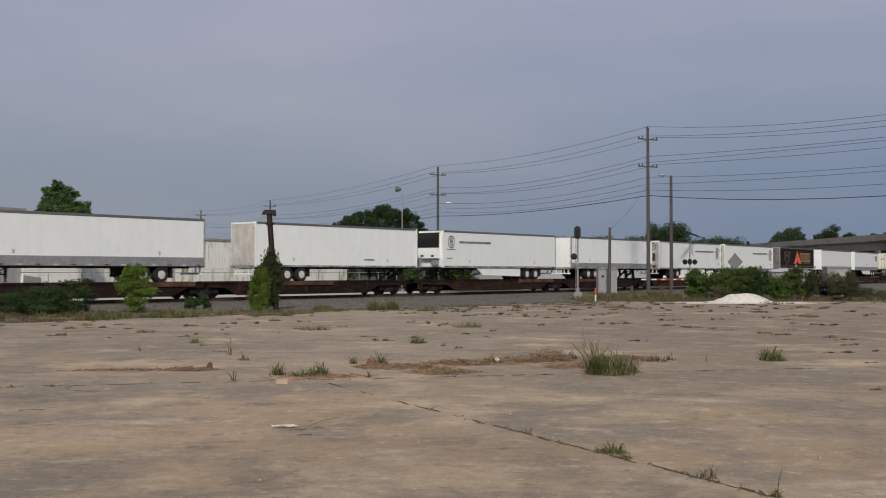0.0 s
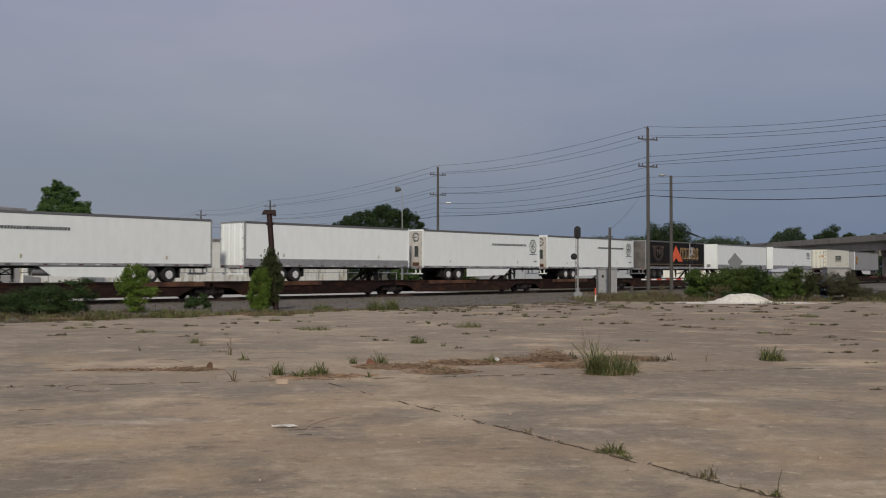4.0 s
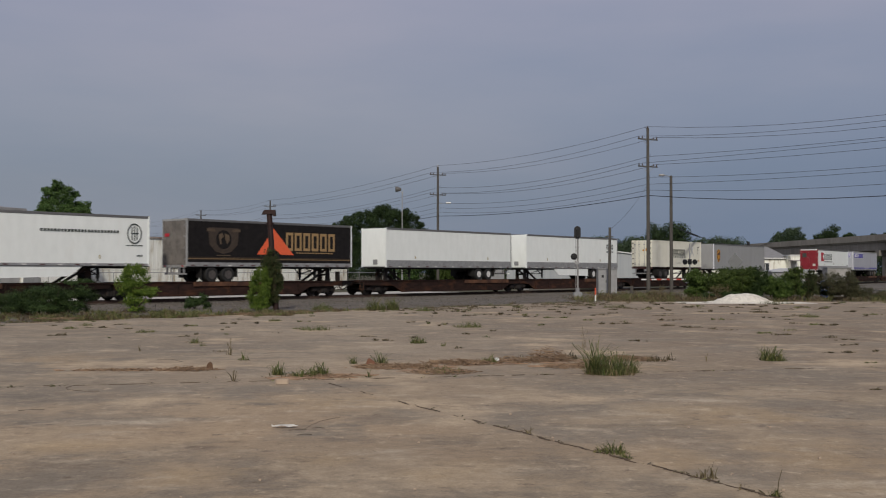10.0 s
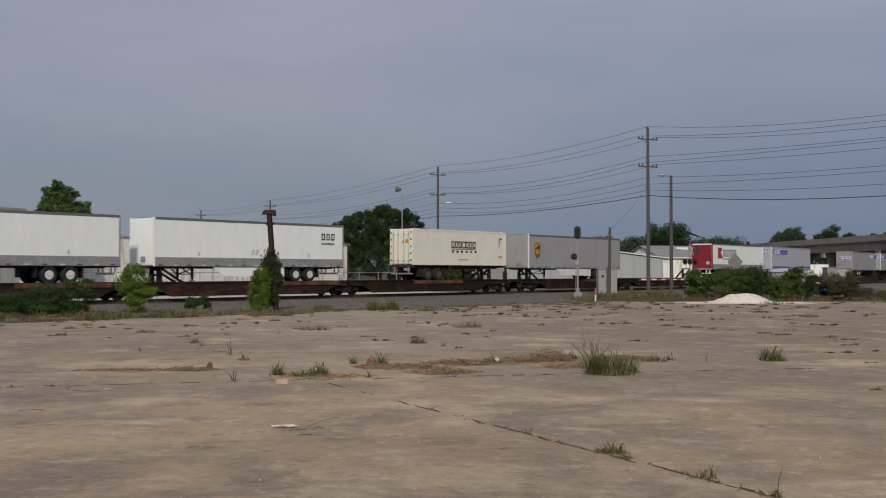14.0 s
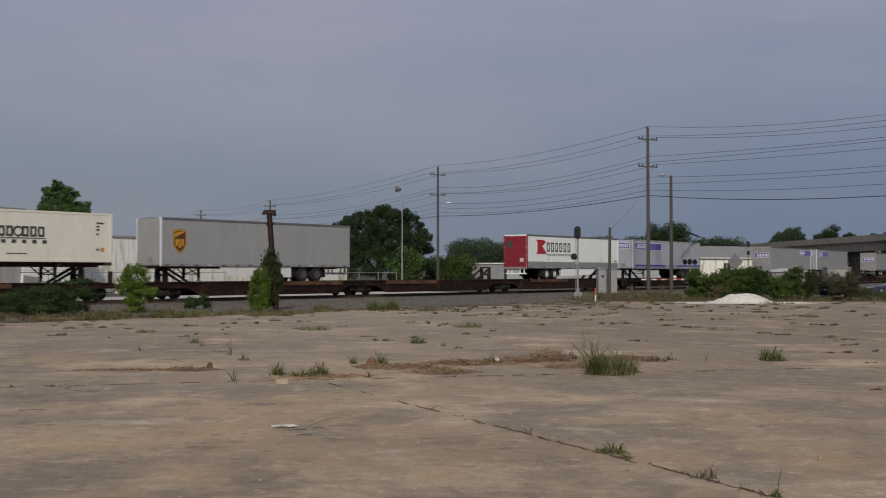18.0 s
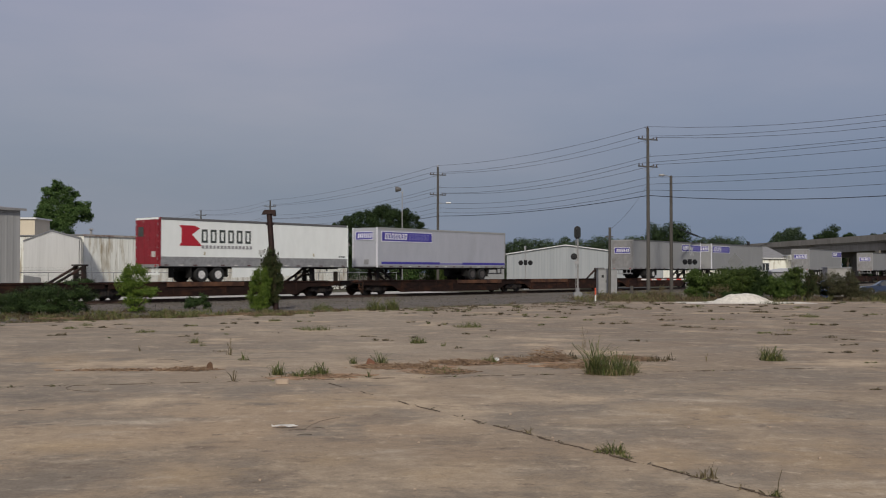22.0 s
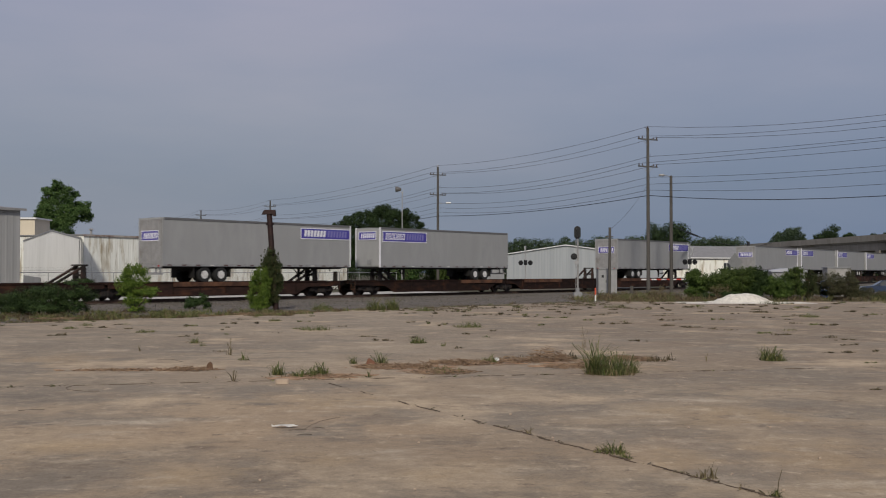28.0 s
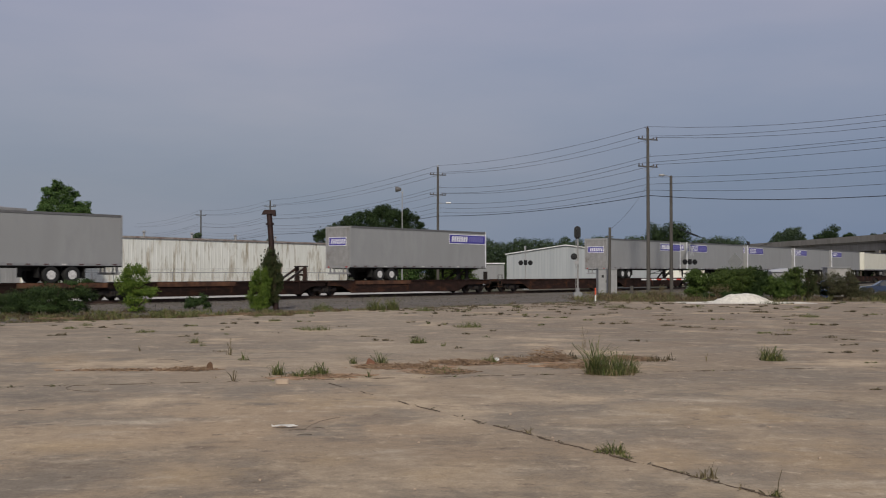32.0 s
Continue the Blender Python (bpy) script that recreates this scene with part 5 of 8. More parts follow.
def hall(name, label, a, b, depth, eave, ridge, wall, roof, trim, gable_front=False, pitch=0.45, lip=0.3, category="building", back=None):
    """A sheet-metal hall whose visible wall runs from a to b; the rest lies behind it."""
    a, b = Vector(a), Vector(b)
    d = (b - a).normalized()
    back = Vector(back) if back else Vector((-d.y, d.x)) * depth
    L = (b - a).length
    t = thing(name, label, category)
    up = lambda k: eave + (ridge - eave) * (1 - abs(2 * k - 1))
    if gable_front:
        part("front_wall", ribbed(a, b, GROUND, eave, pitch, top=up), wall, t)
        part("back_wall", ribbed(b + back, a + back, GROUND, eave, 2.0, top=up), wall, t)
        part("side_wall", ribbed(b, b + back, GROUND, eave, pitch), wall, t)
        part("side_wall", ribbed(a + back, a, GROUND, eave, pitch), wall, t)
        mid = (a + b) / 2
        e = d * lip
        o = -back.normalized() * lip
        for p, q in ((a - e, mid), (b + e, mid)):
            s = Shape()
            drop = (ridge - eave) * lip / (L / 2)
            ring = [(p.x + o.x, p.y + o.y, eave - drop + 0.02), (q.x + o.x, q.y + o.y, ridge + 0.02), (q.x + o.x, q.y + o.y, ridge + 0.16), (p.x + o.x, p.y + o.y, eave - drop + 0.16)]
            s.prism(ring, (*(back - o * 2), 0))
            r = part("roof", s, roof, t)
            s = Shape()
            o2 = o * 1.12
            ring = [(p.x + o2.x, p.y + o2.y, eave - drop + 0.0), (q.x + o2.x, q.y + o2.y, ridge), (q.x + o2.x, q.y + o2.y, ridge + 0.14), (p.x + o2.x, p.y + o2.y, eave - drop + 0.14)]
            s.prism(ring, (*(-o * 0.1), 0))
            part("barge_board", s, trim, r)
    else:
        up2 = lambda k: eave + (ridge - eave) * (1 - abs(2 * k - 1))
        part("front_wall", ribbed(a, b, GROUND, eave, pitch), wall, t)
        part("back_wall", ribbed(b + back, a + back, GROUND, eave, 2.0), wall, t)
        part("side_wall", ribbed(b, b + back, GROUND, eave, pitch, top=up2), wall, t)
        part("side_wall", ribbed(a + back, a, GROUND, eave, pitch, top=up2), wall, t)
        e = d * lip
        o = back.normalized() * lip
        for p, q in ((a - o, a + back / 2), (a + back + o, a + back / 2)):
            drop = (ridge - eave) * lip / (depth / 2)
            ring = [(p.x - e.x, p.y - e.y, eave - drop + 0.02), (q.x - e.x, q.y - e.y, ridge + 0.02), (q.x - e.x, q.y - e.y, ridge + 0.14), (p.x - e.x, p.y - e.y, eave - drop + 0.14)]
            r = part("roof", Shape().prism(ring, (*(d * (L + 2 * lip)), 0)), roof, t)
        o2 = o * 1.15
        p = a - o2 - e
        s = Shape().prism([(p.x, p.y, eave - 0.04), (p.x, p.y, eave + 0.12), (p.x + o2.x * 0.2, p.y + o2.y * 0.2, eave + 0.12), (p.x + o2.x * 0.2, p.y + o2.y * 0.2, eave - 0.04)], (*(d * (L + 2 * lip)), 0))
        part("eave_trim", s, trim, t)
    return t


wh = hall("warehouse", "long white sheet-metal warehouse with streaked walls and rusty eaves", (-32.2, 94.1), (-11.3, 125.5), 22, 5.0, 5.12, WALLWHITE, ROOFGREY, FASCIA, pitch=0.5, lip=0.10)
part("downpipe", Shape().box(-11.42, -11.30, 125.2, 125.35, GROUND, 5.0), UNDER, wh)
for k in range(5):
    f = 0.12 + 0.17 * k
    x, y = -32.2 + 20.9 * f - 4.0, 94.1 + 31.4 * f + 2.7
    part("roof_vent", Shape().lathe([(4.9, 0.12), (5.75, 0.12), (5.8, 0.3), (5.95, 0.05)], (x, y, 0), "z", 10), GALV, wh)
shed = hall("shed", "pale grey-white metal shed with a low gable roof", (-38.6, 96.7), (-31.0, 89.9), 9, 4.55, 5.35, WALLPALE, ROOFGREY, WALLGREY, True, 0.4, 0.10, "shed", (-1.30, 3.80))
# a grey patch at the foot of the front wall, by its left corner
part("stain_panel", Shape().prism([(-38.45, 96.50, GROUND), (-36.1, 94.4, GROUND), (-36.1, 94.4, 1.25), (-38.45, 96.5, 1.45)], (-0.05, -0.055, 0)), WALLGREY, shed, "grey patch low on the wall")
grey = hall("grey_hall", "tall grey corrugated metal hall beyond the track", (-44.5, 58.5), (-30.2, 75.0), 20, 6.15, 7.0, WALLHALL, ROOFGREY, ROOFGREY, pitch=0.45)
part("duct_hood", Shape().lathe([(-0.9, 0.55), (-0.5, 0.62), (0.5, 0.62), (0.9, 0.55)], (-31.9, 72.0, 2.2), "z", 16), GALV, grey, "rounded grey duct hood", smooth=True)
cr = thing("cream_building", "cream rendered flat-roofed building behind the shed", "building")
part("wall", Shape().box(-50.5, -41.2, 106, 110, GROUND, 7.1), WALLCREAM, cr)
part("coping", Shape().box(-50.7, -41.0, 105.8, 110.2, 7.1, 7.25), TRIMWHITE, cr)

# hall with a lopsided low gable
mh = thing("metal_hall", "bluish white corrugated metal hall with a low gable", "building")
ha, hb = Vector((9.6, 158.4)), Vector((32.2, 153.7))
hback = Vector((1.6, 7.8))
crest = 0.384
gable = lambda k: 4.40 + (5.75 - 4.40) * k / crest if k < crest else 5.75 + (3.82 - 5.75) * (k - crest) / (1 - crest)
part("front_wall", ribbed(ha, hb, GROUND, 4.0, 0.9, top=gable), WALLBLUE, mh)
part("back_wall", ribbed(hb + hback, ha + hback, GROUND, 4.0, 2.0, top=lambda k: gable(1 - k)), WALLBLUE, mh)
part("side_wall", ribbed(hb, hb + hback, GROUND, 3.82, 0.9), WALLBLUE, mh)
part("side_wall", ribbed(ha + hback, ha, GROUND, 4.40, 0.9), WALLBLUE, mh)
for k0, k1 in ((-0.01, crest), (crest, 1.01)):
    p, q = ha.lerp(hb, k0), ha.lerp(hb, k1)
    za, zb = gable(max(0, k0)), gable(min(1, k1))
    o = hback.normalized() * -0.25
    ring = [(p.x + o.x, p.y + o.y, za + 0.02), (q.x + o.x, q.y + o.y, zb + 0.02), (q.x + o.x, q.y + o.y, zb + 0.14), (p.x + o.x, p.y + o.y, za + 0.14)]
    r = part("roof", Shape().prism(ring, (hback.x - 2 * o.x, hback.y - 2 * o.y, 0)), WALLBLUE, mh)
    part("barge_board", Shape().prism([(x, y - 0.03, z - 0.03) for x, y, z in ring], (0, 0.025, 0)), TRIMWHITE, r)
ann = thing("low_annex", "low grey flat-roofed annex beside the metal hall", "building")
part("wall", Shape().box(4.2, 9.2, 158, 166, GROUND, 3.0), WALLGREY, ann)
part("roof", Shape().box(4.0, 9.3, 157.8, 166.2, 3.0, 3.15), TRIMWHITE, ann)
lw = hall("white_workshop", "low white workshop with grey sheet roof and small windows", (33.8, 163.0), (56.0, 170.5), 12, 3.95, 5.9, WALLWHITE, ROOFGREY, TRIMWHITE, pitch=0.7)
for k, x in enumerate((45.0, 51.8)):
    y = 163 + (x - 33.8) * 0.3378
    w = part("window", Shape().box(x - 0.7, x + 0.7, y - 0.16, y - 0.08, 1.9, 3.3), TRIMWHITE, lw)
    part("pane", Shape().box(x - 0.6, x - 0.04, y - 0.18, y - 0.15, 2.0, 3.2).box(x + 0.04, x + 0.6, y - 0.18, y - 0.15, 2.0, 3.2), DARKGLASS, w)
part("roof_light", Shape().box(37.5, 39.4, 169.0, 170.4, 5.0, 5.75), TRIMWHITE, lw, "white rooftop unit")
of = thing("white_office", "small white flat-roofed office by the overpass", "building")
part("wall", Shape().box(55.6, 58.4, 168, 174, GROUND, 4.4), WALLWHITE, of)
part("roof", Shape().box(55.4, 58.6, 167.8, 174.2, 4.4, 4.55), TRIMWHITE, of)
part("wing", Shape().box(58.4, 62.0, 169, 174, GROUND, 3.0), WALLWHITE, of)
part("canopy", Shape().box(55.2, 56.6, 165.5, 168, 3.5, 3.65), ROOFGREY, of)

# pale yard along the far side of the track
yard = Shape()
v = [along(s, o, 0) @ Vector((0, 0, GROUND + 0.012)) for s in range(-60, 25, 5) for o in (6.6, 19.0)]
yard.add(v, [(2 * i, 2 * i + 2, 2 * i + 3, 2 * i + 1) for i in range(len(v) // 2 - 1)])
tagged(part("yard_paving", yard, PALEPAVE), "pale paved yard along the track", "pavement", kind="structure")

# the road over the crossing
road = Shape()
c0 = along(52, 1.3, 0)
for x0, x1 in ((-70, -1.45), (1.45, 90)):
    v = [c0 @ Vector((x, y, GROUND + (0.05 if abs(y) > 8 else 0.1))) for y in sorted((-x1, -9, -4.8, -x0)) if -x1 <= y <= -x0 for x in (-4, 4)]
    if len(v) >= 4:
        road.add(v, [(2 * i, 2 * i + 1, 2 * i + 3, 2 * i + 2) for i in range(len(v) // 2 - 1)])
tagged(part("road", road, ASPHALT), "grey asphalt road over the railway crossing", "road", kind="structure")

# chain-link fence with barbed-wire arms before the warehouse
fence = thing("chain_link_fence", "galvanised chain-link fence with barbed-wire arms", "fence")
f0, f1 = Vector((-36.5, 82.0)), Vector((-5.0, 121.0))
fd = (f1 - f0).normalized()
mesh_wire = Shape()
for i in range(17):
    p = f0 + fd * (i * 3.1)
    if i % 3 == 0 or i > 8:
        q = part("post", Shape().tube((p.x, p.y, GROUND), (p.x, p.y, 1.75), 0.04, n=6), GALV, fence)
        part("barb_arm", Shape().bar((p.x, p.y, 1.72), (p.x + 0.28, p.y - 0.22, 2.12), 0.04), GALV, q)
    else:
        part("post", Shape().tube((p.x, p.y, GROUND), (p.x, p.y, 1.7), 0.03, n=6), GALV, fence)
end = f0 + fd * (16 * 3.1)
part("top_rail", Shape().tube((f0.x, f0.y, 1.70), (end.x, end.y, 1.70), 0.03, n=6), GALV, fence)
for dz, o in ((1.87, 0.10), (1.98, 0.18), (2.09, 0.26)):
    mesh_wire.tube((f0.x + o, f0.y - o * 0.8, dz), (end.x + o, end.y - o * 0.8, dz), 0.006, n=3)
for k in range(16):
    z = GROUND + 0.1 + k * 0.115
    mesh_wire.tube((f0.x, f0.y, z), (end.x, end.y, z), 0.004, n=3)
part("wire_mesh", mesh_wire, GALV, fence)

# ---- the overpass ----
br = thing("overpass", "weathered concrete road overpass on square piers", "bridge")
p0, p1 = Vector((113.0, 100.0)), Vector((95.0, 345.0))
bd = (p1 - p0).normalized()
bn = Vector((-bd.y, bd.x))
for side, o in (("near", 0.0), ("far", -11.4)):
    a, b = p0 + bn * o, p1 + bn * o
    w = bn * 0.4
    part("parapet", Shape().prism([(a.x, a.y, 9.15), (a.x - w.x, a.y - w.y, 9.15), (a.x - w.x, a.y - w.y, 10.65), (a.x, a.y, 10.65)], (b.x - a.x, b.y - a.y, 0.0)), BRIDGECON, br)
part("deck", Shape().prism([(p0.x - bn.x * 0.4, p0.y - bn.y * 0.4, 8.8), (p0.x - bn.x * 11.4, p0.y - bn.y * 11.4, 8.8), (p0.x - bn.x * 11.4, p0.y - bn.y * 11.4, 9.25), (p0.x - bn.x * 0.4, p0.y - bn.y * 0.4, 9.25)], ((p1 - p0).x, (p1 - p0).y, 0)), BRIDGECON, br)
for o in (1.0, 4.2, 7.4, 10.6):
    q = p0 - bn * o
    part("girder", Shape().prism([(q.x + bn.x * 0.3, q.y + bn.y * 0.3, 6.9), (q.x - bn.x * 0.3, q.y - bn.y * 0.3, 6.9), (q.x - bn.x * 0.3, q.y - bn.y * 0.3, 8.8), (q.x + bn.x * 0.3, q.y + bn.y * 0.3, 8.8)], ((p1 - p0).x, (p1 - p0).y, 0)), BRIDGECON, br)
for along_bridge in (32, 148, 178, 206, 232):
    for o in (2.5, 9.0):
        q = p0 + bd * along_bridge - bn * o
        pier = part("pier", Shape().box(q.x - 0.8, q.x + 0.8, q.y - 0.8, q.y + 0.8, GROUND, 5.6, 0.15), BRIDGECON, br)
    q, w = p0 + bd * along_bridge, bd * 0.9
    part("pier_cap", Shape().prism([(q.x - bn.x * 0.2 - w.x, q.y - bn.y * 0.2 - w.y, 5.6), (q.x - bn.x * 0.2 + w.x, q.y - bn.y * 0.2 + w.y, 5.6), (q.x - bn.x * 0.2 + w.x, q.y - bn.y * 0.2 + w.y, 6.9), (q.x - bn.x * 0.2 - w.x, q.y - bn.y * 0.2 - w.y, 6.9)], (-bn.x * 11.0, -bn.y * 11.0, 0)), BRIDGECON, br, "pale pier cap")
a, b = p1, p1 + bd * 60
part("ramp_wall", Shape().prism([(a.x, a.y, GROUND), (b.x, b.y, GROUND), (b.x, b.y, 8.5), (a.x, a.y, 10.65)], (-bn.x * 11.8, -bn.y * 11.8, 0)), BRIDGECON, br)

# ---- poles and wires ----
def utility_pole(x, y, top, arms, yaw, label):
    t = thing("utility_pole", label, "utility pole", pose(x, y, 0), "utility poles")
    part("pole", Shape().tube((0, 0, GROUND), (0, 0, top), 0.19, 0.13, n=10), WOODPOLE, t)
    c, s = math.cos(yaw), math.sin(yaw)
    for z in arms:
        arm = part("crossarm", Shape().bar((-1.15 * c, -1.15 * s, z), (1.15 * c, 1.15 * s, z), 0.10), WOODPOLE, t)
        ins = Shape()
        for k in (-1.05, -0.65, 0.65, 1.05):
            ins.lathe([(z + 0.05, 0.03), (z + 0.12, 0.06), (z + 0.2, 0.05), (z + 0.26, 0.02)], (k * c, k * s, 0), "z", 6)
        part("insulators", ins, INSUL, arm)
        part("arm_brace", Shape().bar((-0.7 * c, -0.7 * s, z), (0, 0, z - 0.6), 0.03).bar((0.7 * c, 0.7 * s, z), (0, 0, z - 0.6), 0.03), GALV, arm)
    part("pole_cap_insulator", Shape().lathe([(top, 0.03), (top + 0.1, 0.06), (top + 0.22, 0.03)], (0, 0, 0), "z", 6).bar((0, 0, top - 0.15), (-0.35 * c, -0.35 * s, top + 0.1), 0.03).bar((0, 0, top - 2.6), (0.4 * c, 0.4 * s, top - 2.5), 0.03), INSUL, t)
    return t


LINE = [(48.3, 62.0), (19.15, 98.0), (-0.65, 133.8), (-32.6, 198.0), (-52.8, 229.0), (-85.0, 292.0)]
YAW = math.atan2(0.48, 0.877)
for i, (x, y) in enumerate(LINE[1:5]):
    utility_pole(x, y, 15.2, (14.15, 11.6) if i < 2 else (14.2,), YAW, "tall wooden utility pole with two crossarms" if i < 2 else "far wooden utility pole with one crossarm")
c, s = math.cos(YAW), math.sin(YAW)
HUNG = [(0.0, 15.35, 0.7, 1.6), (-1.05, 14.40, 0.8, 1.25), (1.05, 14.40, 0.8, 1.4), (0.1, 12.55, 0.9, 0.5), (-1.05, 11.85, 0.9, 0.2), (1.05, 11.85, 0.9, 0.5), (0.0, 10.6, 0.9, 0.75), (0.0, 9.95, 0.8, 0.5), (0.0, 9.4, 0.8, 0.95), (0.0, 8.9, 0.5, 1.35)]
for o, z, sag, near_sag in HUNG:
    sh = Shape()
    thick = 0.017 if z > 9.0 else 0.032
    run = []
    for (xa, ya), (xb, yb) in zip(LINE, LINE[1:]):
        if z < 11 and xb < -60:
            continue
        A, Bq = Vector((xa + o * c, ya + o * s, z)), Vector((xb + o * c, yb + o * s, z))
        n = 10
        pts = [A.lerp(Bq, k / n) - Vector((0, 0, 4 * (near_sag if xa > 40 else sag) * (k / n) * (1 - k / n))) for k in range(n + 1)]
        run += pts if not run else pts[1:]
    sh.cable(run, thick)
    tagged(part("overhead_wire", sh, WIRE if z > 9.0 else CABLE), "thin sagging overhead wire between the utility poles" if z > 9.0 else "thick black cable between the utility poles", "wire", "overhead wires")


def wire(name, label, a, b, sag, r, mat=None, n=12):
    A, Bq = Vector(a), Vector(b)
    pts = [A.lerp(Bq, k / n) - Vector((0, 0, 4 * sag * (k / n) * (1 - k / n))) for k in range(n + 1)]
    return tagged(part(name, Shape().cable(pts, r), mat or WIRE), label, "wire")


# shorter pole with a street lamp arm
sp = thing("lamp_pole", "plain wooden pole with a small street lamp", "street lamp", pose(22.6, 104.0, 0))
part("pole", Shape().tube((0, 0, GROUND), (0, 0, 11.3), 0.19, 0.14, n=10), WOODPOLE, sp)
part("lamp_arm", Shape().tube((0, 0, 11.2), (-0.75, -0.2, 11.35), 0.03, n=6), GALV, sp)
part("lamp_head", Shape().lathe([(-0.32, 0.04), (-0.25, 0.12), (0.15, 0.13), (0.3, 0.05)], (-0.95, -0.25, 11.33), "x", 10), GALV, sp, smooth=True)
wire("service_wire", "thick black cable to the far side of the crossing", (22.6, 104.0, 6.38), (70.0, 222.0, 8.3), 1.6, 0.04, CABLE, 24)
wire("drop_wire", "thin drop wire to the short pole", (19.15, 98.0, 10.0), (12.9, 81.5, 5.0), 0.4, 0.010)
tagged(part("splice_sleeve", Shape().cable([(26.39, 113.44, 6.06), (27.8, 116.95, 5.96), (29.1, 120.2, 5.88)], 0.11, 8), CABLE), "black cable splice sleeve", "cable sleeve")

# white yard lamp beyond the train, and the small lamp on the second pole
yl = thing("yard_lamp", "slim white steel lamp pole with a floodlight", "lamp", pose(-4.05, 104.0, 0))
part("pole", Shape().tube((0, 0, GROUND), (0, 0, 9.7), 0.07, 0.045, n=10), GALV, yl)
part("floodlight", Shape().lathe([(-0.25, 0.26), (0.0, 0.25), (0.25, 0.15), (0.34, 0.07)], (-0.42, 0, 9.95), "x", 12), plain("dark_grey_lamp_housing", (0.11, 0.105, 0.10), 0.5), yl, smooth=True)
part("bracket", Shape().bar((0, 0, 9.6), (-0.35, 0, 9.9), 0.05).bar((0, 0, 9.2), (0.1, 0, 9.9), 0.04), GALV, yl)
sl = thing("street_lamp", "small street lamp on a utility pole arm", "street lamp", pose(-0.65, 133.8, 0))
part("arm", Shape().tube((0.1, 0, 10.5), (1.1, -0.3, 10.55), 0.03, n=6), GALV, sl)
part("lamp_head", Shape().lathe([(1.0, 0.05), (1.15, 0.13), (1.6, 0.11), (1.7, 0.04)], (0, -0.3, 10.55), "x", 10), TRIMWHITE, sl)

# short pole, cabinet, signal mast, marker, stump
spole = thing("short_pole", "short weathered wooden pole beside a signal cabinet", "pole", pose(12.9, 81.5, 0))
part("pole", Shape().tube((0, 0, GROUND), (0.05, 0, 5.2), 0.13, 0.10, n=8), WOODPOLE, spole)
part("bracket", Shape().box(-0.3, 0.3, -0.06, 0.06, 4.45, 4.52), WOODPOLE, spole)
cab = thing("signal_cabinet", "pale grey steel railway signal cabinet on short legs", "cabinet", pose(13.0, 83.5, 0, 0, 0, 4))
part("body", Shape().box(-0.75, 0.75, -0.4, 0.4, 0.05, 1.95, 0.02), CABGREY, cab)
part("roof", Shape().box(-0.8, 0.8, -0.45, 0.45, 1.95, 2.02), CABGREY, cab)
for x0, x1 in ((-0.72, -0.02), (0.02, 0.72)):
    dr = part("door", Shape().box(x0, x1, -0.42, -0.40, 0.12, 1.9), CABGREY, cab)
    part("handle", Shape().box(x0 + (0.55 if x0 < 0 else 0.08), x0 + (0.6 if x0 < 0 else 0.13), -0.45, -0.42, 0.9, 1.1), UNDER, dr)
part("notice", Shape().box(-0.55, -0.25, -0.43, -0.42, 1.25, 1.6), GALV, cab)
part("notice_bar", Shape().box(-0.5, -0.32, -0.436, -0.43, 1.3, 1.5), SIGNALBLACK, cab)
part("leg", Shape().box(-0.7, -0.6, -0.35, 0.35, GROUND, 0.05).box(0.6, 0.7, -0.35, 0.35, GROUND, 0.05), GALV, cab)

sg = thing("railway_signal", "railway block signal mast with a black lamp head", "signal", pose(10.75, 84.0, 0))
part("mast", Shape().tube((0, 0, 0.3), (0, 0, 4.6), 0.06, n=10), MASTGREY, sg)
part("base", Shape().box(-0.35, 0.35, -0.35, 0.35, GROUND, 0.12, 0.05).tube((0, 0, 0.1), (0, 0, 0.45), 0.17, n=10), WALLGREY, sg)
ring = [(0.26 * math.cos(a), 0.26 * math.sin(a)) for a in [math.pi * k / 8 for k in range(9)]]
outline = [(x, 5.15 + z) for x, z in ring] + [(-x, 4.65 - z) for x, z in ring]
hd = part("signal_head", Shape().prism([(x, -0.06, z) for x, z in outline], (0, 0.12, 0)), SIGNALBLACK, sg, "black oval signal backboard")
for z in (5.15, 4.9, 4.65):
    part("lens_hood", Shape().tube((0, -0.06, z), (0, -0.30, z), 0.10, n=10), SIGNALBLACK, hd)
low = part("lower_lamp", Shape().tube((-0.28, -0.05, 2.98), (-0.28, 0.05, 2.98), 0.26, n=16), SIGNALBLACK, sg, "round black lower signal lamp")
part("lens_hood", Shape().tube((-0.28, -0.05, 2.98), (-0.28, -0.28, 2.98), 0.10, n=10), SIGNALBLACK, low)
part("lamp_bracket", Shape().bar((0, 0, 2.98), (-0.28, 0, 2.98), 0.05).box(-0.22, 0.22, -0.03, 0.03, 3.72, 3.76).box(-0.2, 0.1, -0.1, 0.1, 2.35, 2.6), GALV, sg)
lad = Shape().bar((-0.11, 0.22, 0.1), (-0.11, 0.22, 4.5), 0.03).bar((0.11, 0.22, 0.1), (0.11, 0.22, 4.5), 0.03)
for k in range(12):
    lad.bar((-0.11, 0.22, 0.4 + k * 0.34), (0.11, 0.22, 0.4 + k * 0.34), 0.02)
part("ladder", lad, MASTGREY, sg)

